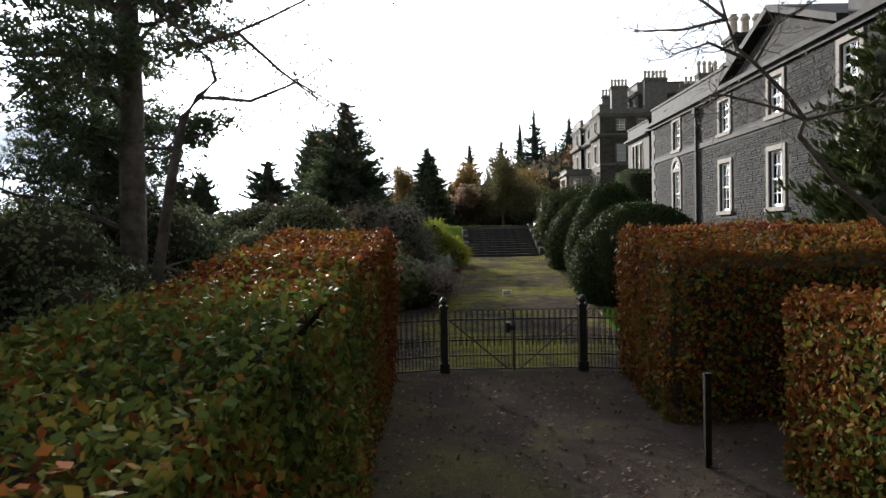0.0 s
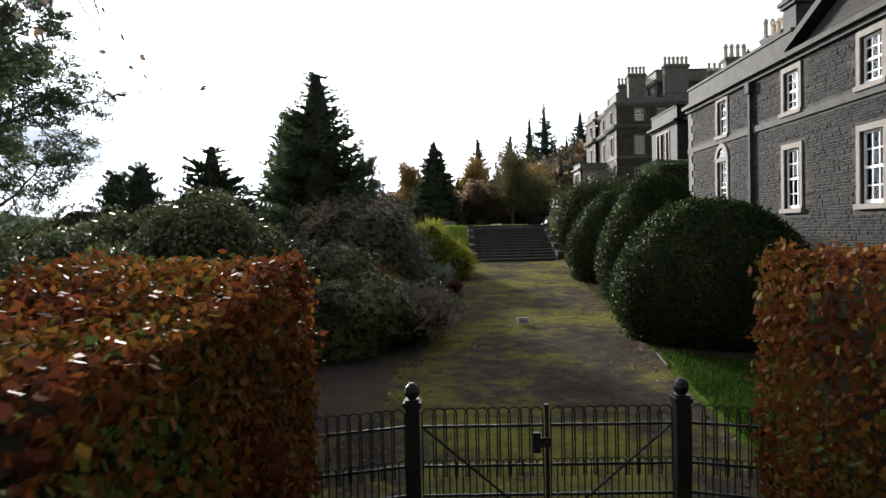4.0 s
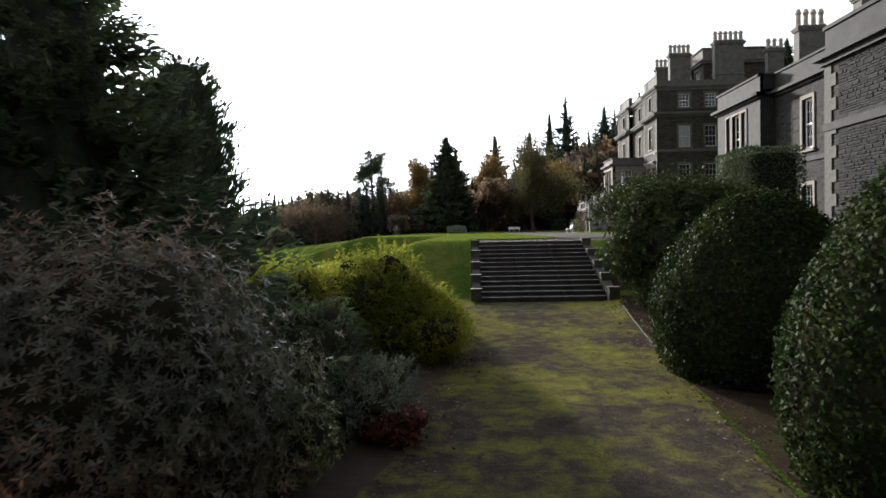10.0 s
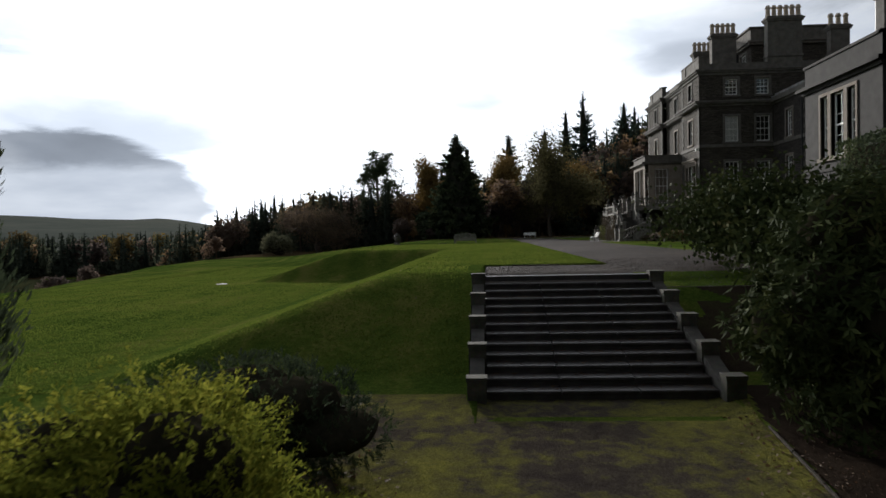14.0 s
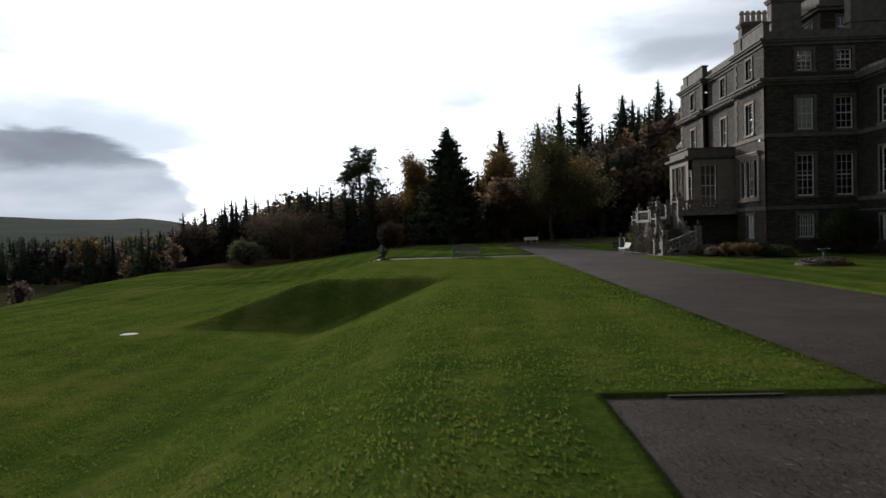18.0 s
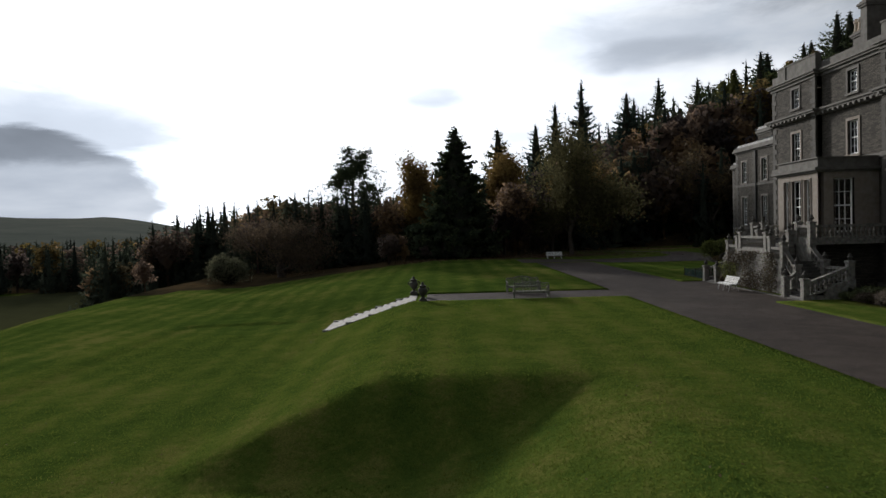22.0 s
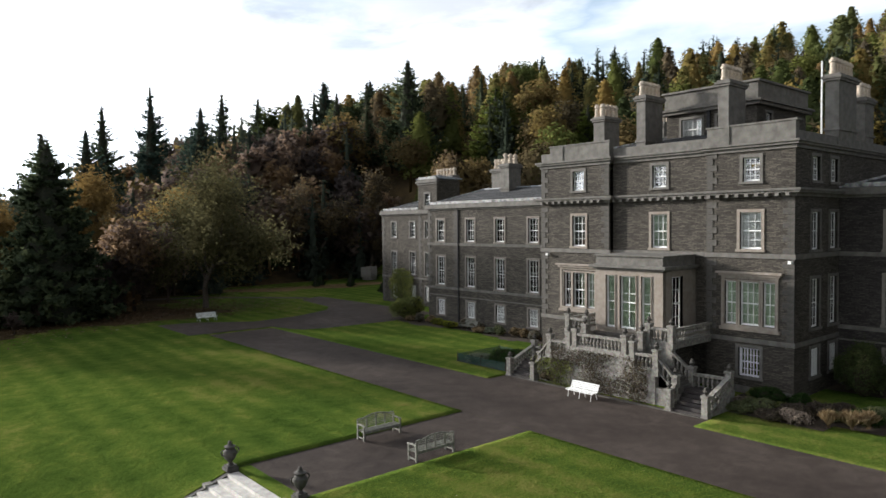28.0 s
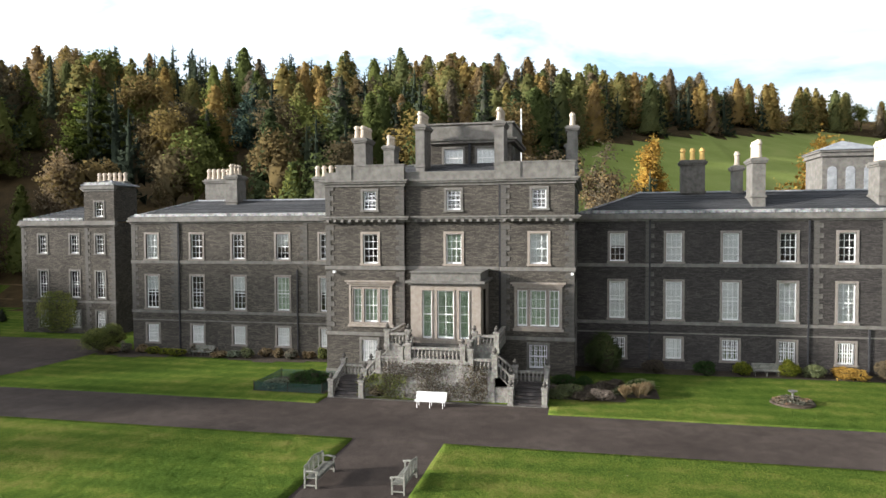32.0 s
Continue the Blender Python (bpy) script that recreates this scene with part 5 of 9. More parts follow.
def stonework(h, X, Y1, holes):
    """Uneven coursed stones on the service front; the nearest stretch as pieces, the rest joined."""
    r = random.Random(17)
    verts, faces, count = [], [], 0
    z = 0.3
    while z < 7.05:
        hgt = r.choice((0.06, 0.075, 0.085, 0.1, 0.13))
        y = Y1 - 0.7
        while y > 9.0:
            w = r.uniform(0.16, 0.48)
            a, b, c, d = y - w + 0.012, y - 0.004, z + 0.006, min(z + hgt - 0.008, 7.07)
            y -= w
            if 5.2 < d and c < 5.55 or any(a < q + k / 2 + 0.24 and b > q - k / 2 - 0.24 and c < e1 + 0.26 and d > e0 - 0.2 for q, e0, e1, k in holes):
                continue
            out, j = r.uniform(0.006, 0.02), lambda k: r.uniform(-k, k)
            front = [(X - out + j(0.006), a + 0.02 + j(0.008), c + 0.012 + j(0.006)), (X - out + j(0.006), b - 0.02 + j(0.008), c + 0.012 + j(0.006)), (X - out + j(0.006), b - 0.02 + j(0.008), d - 0.012 + j(0.006)), (X - out + j(0.006), a + 0.02 + j(0.008), d - 0.012 + j(0.006))]
            back = [(X - 0.001, a, c), (X - 0.001, b, c), (X - 0.001, b, d), (X - 0.001, a, d)]
            quads = ((3, 2, 1, 0), (0, 1, 5, 4), (1, 2, 6, 5), (2, 3, 7, 6), (3, 0, 4, 7))
            if 24.0 < b < 33.0 and 2.6 < c < 5.2 and count < 300:
                count += 1
                mesh_np("stone", front + back, quads, M["stone_piece"], h)
            else:
                k = len(verts)
                verts += front + back
                faces += [tuple(k + i for i in q) for q in quads]
        z += hgt
    tagged(mesh_np("stonework", verts, faces, M["stone"], h), "", kind="stuff")


def stone_piece():
    """Like the rubble stones, with a colour for each piece."""
    m = M["stone"].copy()
    info = m.node_tree.nodes.new("ShaderNodeObjectInfo")
    for n in list(m.node_tree.nodes):
        if n.bl_idname == "ShaderNodeNewGeometry":
            goal = [l.to_socket for l in n.outputs["Random Per Island"].links]
            for g in goal:
                m.node_tree.links.new(info.outputs["Random"], g)
    return m


M["stone_piece"] = stone_piece()


def service_end():
    h = empty("service_wing", (0, 0, 0), 0, "two-storey brown rubble stone wing with pediment and sash windows", "house wing")
    X, Y1, Y2 = 12.2, 38.5, 4.0
    u = lambda y: Y1 - y
    ws = []
    for y in (28.95, 24.75, 20.5, 15.5, 10.5):
        ws += [(u(y), 5.6, 6.85, 0.95, dict(rows=4, stone="window_stone", deep=0.07, cover="net_curtain")), (u(y), 2.5, 4.4, 1.0, dict(rows=4, stone="window_stone", deep=0.07, cover="net_curtain"))]
    ws.append((u(34.6), 5.6, 6.95, 0.9, dict(rows=4, stone="window_stone", deep=0.07, cover="net_curtain")))
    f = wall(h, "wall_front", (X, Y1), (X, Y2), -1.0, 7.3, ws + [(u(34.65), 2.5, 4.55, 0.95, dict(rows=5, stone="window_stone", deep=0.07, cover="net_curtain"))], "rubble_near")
    bm = bmesh.new()
    ring_o = [(math.cos(a) * 0.66, math.sin(a) * 0.66) for a in np.linspace(0, math.pi, 13)]
    ring_i = [(math.cos(a) * 0.475, math.sin(a) * 0.475) for a in np.linspace(0, math.pi, 13)]
    cols = [[bm.verts.new((x, y, z)) for (x, z), y in ((o, -0.06), (i, -0.06), (o, 0.05), (i, 0.05))] for o, i in zip(ring_o, ring_i)]
    for p, q in zip(cols, cols[1:]):
        bm.faces.new((p[0], p[1], q[1], q[0]))
        bm.faces.new((p[0], q[0], q[2], p[2]))
        bm.faces.new((p[1], p[3], q[3], q[1]))
    arch = part("arch_surround", bm, M["window_stone"], h)
    arch.matrix_basis = f.matrix_basis @ Matrix.Translation((u(34.65), 0, 4.62))
    bm = bmesh.new()
    c0 = [bm.verts.new((x, -0.012, z)) for x, z in ring_i]
    bm.faces.new(c0)
    fan = part("fanlight", bm, M["glass"], h)
    fan.matrix_basis = arch.matrix_basis.copy()
    trim(h, "string_course", f, 0, Y1 - Y2, [(5.28, 5.5, 0.06)], "sooty_shaded")
    trim(h, "eaves_cornice", f, 0, Y1 - Y2, [(7.1, 7.25, 0.12), (7.25, 7.4, 0.26)], "sooty_shaded")
    each("parapet", ((X, X + 0.4, 28.9, 38.5, 7.4, 8.1), (X, X + 0.4, 4, 20.6, 7.4, 8.1), (X - 0.05, X + 0.45, 28.9, 38.55, 8.1, 8.2), (X + 0.4, 20, 38.1, 38.5, 7.4, 8.1)), "sooty_shaded", h)
    # pediment
    bm = bmesh.new()
    tri_ = [(28.5, 7.4), (21.0, 7.4), (24.75, 8.85)]
    lo, hi = [bm.verts.new((X + 0.02, y, z)) for y, z in tri_], [bm.verts.new((X + 7, y, z)) for y, z in tri_]
    bm.faces.new(lo)
    for i in range(3):
        bm.faces.new((lo[i], hi[i], hi[(i + 1) % 3], lo[(i + 1) % 3]))
    part("pediment", bm, M["rubble_near"], h)
    for (ya, za), (yb, zb) in (((28.85, 7.42), (24.75, 9.0)), ((20.65, 7.42), (24.75, 9.0))):
        bm = bmesh.new()
        pr = [bm.verts.new((x, y, z + d)) for x in (X - 0.3, X + 7.2) for d in (0, 0.22) for y, z in ((ya, za), (yb, zb))]
        for q in ((0, 1, 3, 2), (4, 6, 7, 5), (2, 3, 7, 6), (0, 4, 5, 1), (1, 5, 7, 3), (0, 2, 6, 4)):
            bm.faces.new([pr[i] for i in q])
        part("raking_cornice", bm, M["sooty_shaded"], h)
    quoins(h, f, 0.0, 0.2, 7.0, 1, 0.33)
    wall(h, "wall_end", (20, Y1), (X, Y1), -1, 7.3, [], "rubble_near")
    wall(h, "wall_end", (X, Y2), (20, Y2), -1, 7.3, [], "rubble_near")
    wall(h, "wall_back", (20, Y2), (20, Y1), -1, 7.3, [], "rubble_near")
    hip_roof(h, X + 0.4, 20, Y2, Y1 - 0.4, 7.35, 1.3, 3.5)
    pipe_ = part("downpipe", boxes((X - 0.15, X - 0.035, 31.75, 31.9, 0, 6.7)), M["pipe"], h)
    part("hopper_head", boxes((X - 0.22, X - 0.035, 31.66, 31.99, 6.7, 7.08)), M["pipe"], pipe_)
    stonework(h, X, Y1, [(Y1 - a, b, c, w) for a, b, c, w, _ in ws] + [(34.65, 2.5, 5.2, 0.95)])
    chimney(h, 15.2, 33.3, 7.6, 10.6, 1.9, 1.0, 4, along="x", mat="sooty_shaded")
    chimney(h, 18.3, 37.0, 7.6, 9.4, 1.8, 0.9, 4, along="x", mat="sooty_shaded")
    # link and pavilion
    p = empty("garden_pavilion", (0, 0, 0), 0, "single-storey ashlar pavilion with buff triple window", "house wing")
    px = 16.3
    g = wall(p, "wall_front", (px, 58.7), (px, 52.9), 1.0, 9.0, [(1.7, 6.0, 8.5, 0.6, dict(cols=1, rows=3, stone="sandstone", margin=0.12, **BLIND)), (2.75, 6.0, 8.5, 1.0, dict(cols=2, rows=3, stone="sandstone", margin=0.12, blind=0.6)), (3.8, 6.0, 8.5, 0.6, dict(cols=1, rows=3, stone="sandstone", margin=0.12, **BLIND))], "sooty_shaded")
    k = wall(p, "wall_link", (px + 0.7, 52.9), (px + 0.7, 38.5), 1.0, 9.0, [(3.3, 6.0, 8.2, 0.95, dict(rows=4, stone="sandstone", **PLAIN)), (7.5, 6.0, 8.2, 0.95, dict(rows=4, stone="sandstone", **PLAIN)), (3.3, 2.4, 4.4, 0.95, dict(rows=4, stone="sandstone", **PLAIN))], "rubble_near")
    s = wall(p, "wall_side", (px, 52.9), (px + 8, 52.9), 1.0, 9.0, [], "sooty_shaded")
    wall(p, "wall_side", (px + 8, 58.7), (px, 58.7), 1.0, 9.0, [], "sooty_shaded")
    wall(p, "wall_back", (px + 8, 38.5), (px + 8, 58.7), 1.0, 9.0, [], "sooty_shaded")
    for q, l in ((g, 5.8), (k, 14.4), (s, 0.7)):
        trim(p, "cornice", q, 0, l, [(8.85, 8.98, 0.1), (8.98, 9.12, 0.3)], "sooty_shaded")
        trim(p, "parapet", q, 0, l, [(9.12, 9.95, 0.0), (9.95, 10.05, 0.06)], "sooty_shaded")
        trim(p, "string_course", q, 0, l, [(5.45, 5.65, 0.06)], "sooty_shaded")
    part("roof", boxes((px + 0.2, px + 8, 52.9, 58.6, 9.0, 9.3), (px + 0.9, px + 8, 38.6, 52.8, 9.0, 9.3)), M["lead"], p)
    chimney(p, 19.3, 44.5, 9.2, 12.2, 1.0, 2.0, 4, mat="sooty_shaded")


main_block()
wings()
service_end()


# ---- plants ----
M["bronze"] = material("bronze_needles", (0, 0, 0), island=[(0.0, (0.035, 0.026, 0.022)), (0.5, (0.07, 0.05, 0.04)), (1.0, (0.13, 0.085, 0.055))], scale=0.9, rough=0.8, spec=0.0)
# darker than the outer needles: shade inside the crown put into the colour
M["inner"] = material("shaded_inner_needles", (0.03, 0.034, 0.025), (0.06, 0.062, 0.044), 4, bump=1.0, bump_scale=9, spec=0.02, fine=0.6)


def kites(P, D, W, size, aspect):
    """Leaf-shaped four-sided faces at P, along D, across W."""
    s = np.broadcast_to(np.asarray(size, float), (len(P),))[:, None]
    v = np.stack([P - D * s * 0.5, P + W * s * aspect * 0.5 - D * s * 0.05, P + D * s * 0.5, P - W * s * aspect * 0.5 - D * s * 0.05], 1)
    return v.reshape(-1, 3), np.arange(4 * len(P)).reshape(-1, 4)


def leaf_cloud(P, N, size, rng, spread=0.9, aspect=0.6, droop=0.25):
    """Leaves about points on a surface with outward normals."""
    n = len(P)
    face = unit(N + spread * rng.normal(size=(n, 3)))
    D = np.cross(face, rng.normal(size=(n, 3)))
    D = unit(unit(D) + [0, 0, -droop])
    W = unit(np.cross(face, D))
    return kites(P, D, W, size * rng.uniform(0.65, 1.3, n), aspect)


def thin(vf, wide=1.45):
    """Leaves of four corners turned into three-cornered ones of like area, for woods seen from afar."""
    v, f = vf
    q = v[f]
    m = (q[:, 1] + q[:, 3]) / 2
    t = np.stack([q[:, 0], m + (q[:, 1] - m) * wide * 1.3 + (q[:, 2] - m) * 0.6, m + (q[:, 3] - m) * wide * 1.3 + (q[:, 2] - m) * 0.6], 1)
    return t.reshape(-1, 3), np.arange(3 * len(f)).reshape(-1, 3)


def join(parts_):
    v, f, k = [], [], 0
    for a, b in parts_:
        v.append(a)
        f.append(b + k)
        k += len(a)
    return np.concatenate(v), np.concatenate(f)


def lumps(d, seed, amount, freq=3.0):
    r = np.random.default_rng(seed)
    out = 0
    for k in range(5):
        w = r.normal(size=3) * freq * (0.6 + 0.5 * k)
        out = out + np.sin(d @ w + r.uniform(0, 6.28)) / (1 + 0.6 * k)
    return 1 + amount * out / 2.2


def sphere_points(n, rng, low=-0.35):
    d = unit(rng.normal(size=(int(n * 2.6), 3)))
    return d[d[:, 2] > low][:n]


def ball(center, r, k, seed, amount, freq):
    """A lumpy closed form, as vertices and faces."""
    th, ph = np.meshgrid(np.linspace(0, 2 * np.pi, 14)[:-1], np.linspace(-1.2, 1.57, 7))
    e = np.stack([np.cos(th) * np.cos(ph), np.sin(th) * np.cos(ph), np.sin(ph)], -1).reshape(-1, 3)
    q = center + e * r * (k * lumps(e, seed, amount, freq))[:, None]
    idx = np.arange(len(e)).reshape(7, 13)
    return np.maximum(q, [-99, -99, 0.01]), np.stack([idx[:-1], np.roll(idx, -1, 1)[:-1], np.roll(idx, -1, 1)[1:], idx[1:]], -1).reshape(-1, 4)


def whorls(P, N, size, rng, spread=0.9, aspect=0.35, each_=6):
    """Rosettes of long leaves at shoot ends, as on a rhododendron."""
    n = len(P)
    axis = unit(N + 0.45 * spread * rng.normal(size=(n, 3)) + [0, 0, 0.35])
    u = unit(np.cross(axis, rng.normal(size=(n, 3))))
    w = np.cross(axis, u)
    a = rng.uniform(0, 6.283, (n, 1)) + np.arange(each_) * 6.283 / each_ + rng.uniform(-0.25, 0.25, (n, each_))
    D = unit(u[:, None] * np.cos(a)[..., None] + w[:, None] * np.sin(a)[..., None] + axis[:, None] * rng.uniform(-0.25, 0.55, (n, each_, 1))).reshape(-1, 3)
    A = np.repeat(axis, each_, 0)
    W = unit(np.cross(A + 0.35 * rng.normal(size=A.shape), D))
    L = size * rng.uniform(0.7, 1.25, len(D))
    return kites(np.repeat(P, each_, 0) + D * L[:, None] * 0.5, D, W, L, aspect)


def plumes(P, N, size, rng, spread=0.5, aspect=0.22, each_=14, reach=3.6, rise=0.5, nod=0.35):
    """Feathery sprays: thin leaflets set along arching shoots."""
    n = len(P)
    axis = unit(N * 0.9 + [0, 0, rise] + spread * rng.normal(size=(n, 3)))
    R = size * reach * rng.uniform(0.6, 1.3, n)
    s_ = np.linspace(0.0, 1.0, each_)[None, :] + rng.uniform(-0.03, 0.03, (n, each_))
    u = unit(np.cross(axis, rng.normal(size=(n, 3))))
    sign = np.where(np.arange(each_) % 2, 1.0, -1.0)
    Q = P[:, None] + axis[:, None] * (s_ * R[:, None])[..., None] - np.array([0, 0, 1.0]) * (nod * R[:, None] * s_ ** 2)[..., None]
    D = unit(axis[:, None] * 0.8 + u[:, None] * (sign[None, :] * rng.uniform(0.3, 0.9, (n, each_)))[..., None] - np.array([0, 0, 1.0]) * (nod * s_)[..., None] + 0.25 * rng.normal(size=(n, each_, 3))).reshape(-1, 3)
    L = (size * (1.15 - 0.6 * s_) * rng.uniform(0.7, 1.25, (n, each_))).ravel()
    W = unit(np.cross(D, rng.normal(size=D.shape)))
    return kites(Q.reshape(-1, 3) + D * L[:, None] * 0.4, D, W, L, aspect)


def shrub(name, x, y, rx, ry, h, mat, n, size, label, amount=0.12, seed=1, aspect=0.55, low=-0.5, group="", spread=0.9, fuzz=0.08, shape=1.0, freq=3.0, category="shrub", inner=0.9, lift=0.42, lobes=13, droop=0.25, habit="leaf", **sprays):
    """A shrub of several leafy lobes about solid dark cores; with lobes=0 one clipped form."""
    rng = np.random.default_rng(seed)
    z0 = float(land(x, y))
    ob = empty(name, (x, y, z0), 0, label, category, group)
    c, r = np.array([0, 0, h * lift]), np.array([rx, ry, h * (1 - lift)])
    if lobes:
        d = sphere_points(lobes, rng, -0.1)
        hubs = [(c * 0.9, r * 0.68)] + [(c + e * r * rng.uniform(0.5, 0.76), r * rng.uniform(0.26, 0.44)) for e in d]
        share = np.array([q[0] * q[1] for _, q in hubs])
        P, N = [], []
        for k, (m, q) in enumerate(hubs):
            e = sphere_points(int(2.2 * n * share[k] / share.sum()), rng, low)
            p = m + e * q * (lumps(e, seed + k, amount, freq) * (1 + fuzz * np.abs(rng.normal(size=len(e))) - 0.3 * fuzz))[:, None]
            out = np.ones(len(p), bool)
            for j, (m2, q2) in enumerate(hubs):
                if j != k:
                    out &= (((p - m2) / q2) ** 2).sum(1) > 0.8
            out &= p[:, 2] > 0.0
            P.append(p[out])
            N.append(unit(e / q)[out])
        P, N = np.concatenate(P), np.concatenate(N)
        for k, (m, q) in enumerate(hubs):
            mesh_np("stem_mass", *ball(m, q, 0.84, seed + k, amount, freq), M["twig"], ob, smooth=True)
        core = None
    else:
        d = sphere_points(n, rng, low)

        def crown(d, k):
            q = d * r * (k * lumps(d, seed, amount, freq))[:, None]
            t = np.clip(d[:, 2:3], 0, 1)
            q[:, :2] *= 1 - (1 - shape) * t ** 1.5
            return np.maximum(c + q, [-99, -99, 0.01])
        P, N = crown(d, 1 + fuzz * rng.normal(size=len(d))), unit(d / r)
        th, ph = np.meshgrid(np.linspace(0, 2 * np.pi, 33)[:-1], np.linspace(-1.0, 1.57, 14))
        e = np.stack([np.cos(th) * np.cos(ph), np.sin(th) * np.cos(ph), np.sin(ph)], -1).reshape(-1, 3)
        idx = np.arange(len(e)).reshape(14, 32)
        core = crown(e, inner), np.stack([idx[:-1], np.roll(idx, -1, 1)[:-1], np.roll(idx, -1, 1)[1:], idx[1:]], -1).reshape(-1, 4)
    if habit == "whorl":
        leaves = whorls(P[::6], N[::6], size, rng, spread, aspect)
    elif habit == "plume":
        leaves = plumes(P[::14], N[::14], size, rng, spread, aspect, **sprays)
    else:
        leaves = leaf_cloud(P, N, size, rng, spread, aspect, droop)
    mesh_np("foliage", *(thin(leaves) if size < 0.07 or n < 1200 else leaves), M[mat], ob)
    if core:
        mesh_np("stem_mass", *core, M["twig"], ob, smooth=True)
    return ob


def fronds(H, R, rng, tiers=22, per=7, twigs=8, size=0.05, droop=0.25, bare=0.06, power=0.85, rough=0.2, tip=0.04, aspect=0.3, lift=0.12, fan=0.34):
    """Layered boughs of a conifer: twigs set to both sides along sagging branches with raised tips, as kites. size: shortest twig, as a share of H."""
    t = np.repeat(np.clip((np.arange(tiers) + rng.uniform(-0.3, 0.3, tiers)) / tiers, 0, 1), per)
    t = t[rng.uniform(size=len(t)) < 0.5 + 0.5 * (1 - t)]
    n = len(t)
    a = rng.uniform(0, 6.283, n)
    l = R * (np.clip(1 - t, 0, 1) ** power + tip) * np.clip(1 + rough * rng.normal(size=n), 0.4, 1.5)
    z = H * (bare + (1 - bare) * np.clip(t + rng.uniform(-0.5, 0.5, n) / tiers, 0, 0.995))
    keep = rng.uniform(size=(n, twigs)) < 0.35 + 0.65 * (l / l.max())[:, None]
    b = np.repeat(np.arange(n), twigs)[keep.ravel()]
    k = len(b)
    s_ = np.sqrt(rng.uniform(0.02, 1.0, k))
    out = np.stack([np.cos(a), np.sin(a), np.zeros(n)], -1)[b]
    side = np.stack([-np.sin(a), np.cos(a), np.zeros(n)], -1)[b] * np.where(rng.uniform(size=k) < 0.5, -1, 1)[:, None]
    lb = l[b]
    sag = lb * (-droop * s_ + (droop * 0.45 + lift) * s_ ** 3)
    L = (lb * fan * (1.08 - s_) + size * H * np.clip(0.3 + 1.6 * lb / R, 0.3, 1)) * rng.uniform(0.6, 1.25, k)
    D = unit(out * 0.8 + side * rng.uniform(0.15, 1.1, k)[:, None] + np.outer(lift * 2 * s_ - droop * 1.3 + 0.35 * rng.normal(size=k), [0, 0, 1]))
    P = out * (s_ * lb)[:, None] + np.stack([np.zeros(k), np.zeros(k), z[b] + sag], -1) + D * (L * 0.35)[:, None] + rng.normal(size=(k, 3)) * (0.03 * lb)[:, None]
    W = unit(np.cross(D, np.array([0, 0, 0.5]) + rng.normal(size=(k, 3))))
    return kites(P, D, W, L, aspect)


def limbs(start, way, length, radius, depth, rng, bend=0.35, kids=3, out=None, tips=None, up=0.12, ratio=0.68):
    """Branching limbs: a list of tubes, and the places of the twig ends."""
    out = [] if out is None else out
    tips = [] if tips is None else tips
    n = 6 if depth > 1 else 4
    P, d = [np.array(start, float)], unit(np.array(way, float))
    for _ in range(n):
        d = unit(d + bend * 0.45 * rng.normal(size=3) + [0, 0, up * 0.3])
        P.append(P[-1] + d * length / n)
    out.append(tube(P, np.linspace(radius, radius * 0.5, n + 1), 7 if depth > 2 else (5 if depth > 0 else 3)))
    if depth == 0:
        tips += P[2:]
        return out, tips
    for k in range(kids + 1):
        i = n if k == 0 else int(rng.integers(2, n))
        q = unit(np.cross(d, rng.normal(size=3)))
        nd = unit(d * (0.9 if k == 0 else 0.55) + q * (0.35 if k == 0 else 0.85) + [0, 0, up])
        limbs(P[i], nd, length * ratio * rng.uniform(0.75, 1.15), radius * (0.5 if k else 0.55) * rng.uniform(0.8, 1.05), depth - 1, rng, bend, kids, out, tips, up, ratio)
    return out, tips


def conifer(x, y, H, R, label, mat="needles", seed=1, twigs=10, tiers=26, per=9, size=0.03, droop=0.25, power=0.85, bare=0.05, z=None, trunk=None, name="conifer_tree", fill=0.0, **more):
    rng = np.random.default_rng(seed)
    z0 = float(land(x, y)) if z is None else z
    ob = empty(name, (x, y, z0), rng.uniform(0, 360), label, "tree")
    t = tube([(0, 0, -0.3), (0, 0, H * 0.3), (0, 0, H * 0.7), (0, 0, H)], np.array([1, 0.8, 0.4, 0.06]) * (trunk or H * 0.014 + 0.02), 9)
    mesh_np("trunk", *t, M["bark"], ob, smooth=True)
    crown = fronds(H, R, rng, tiers, per, twigs, size, droop, bare, power, **more)
    if x > 50 or y > 120:
        v, f, n = soft(thin(crown), rng)
        mesh_np("crown", v, f, M[mat], ob, normals=n)
    else:
        mesh_np("crown", *crown, M[mat], ob)
    # closed cone that carries the crown's painted inner shade
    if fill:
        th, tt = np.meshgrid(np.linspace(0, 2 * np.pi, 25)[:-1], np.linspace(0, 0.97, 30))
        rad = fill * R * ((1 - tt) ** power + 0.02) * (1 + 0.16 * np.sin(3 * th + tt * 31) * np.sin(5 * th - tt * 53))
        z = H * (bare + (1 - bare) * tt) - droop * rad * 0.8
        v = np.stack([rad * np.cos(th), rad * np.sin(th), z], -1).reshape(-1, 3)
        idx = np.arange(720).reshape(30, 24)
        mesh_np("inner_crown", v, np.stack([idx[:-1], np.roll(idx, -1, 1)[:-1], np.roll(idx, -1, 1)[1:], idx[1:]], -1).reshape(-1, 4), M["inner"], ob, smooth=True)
    return ob


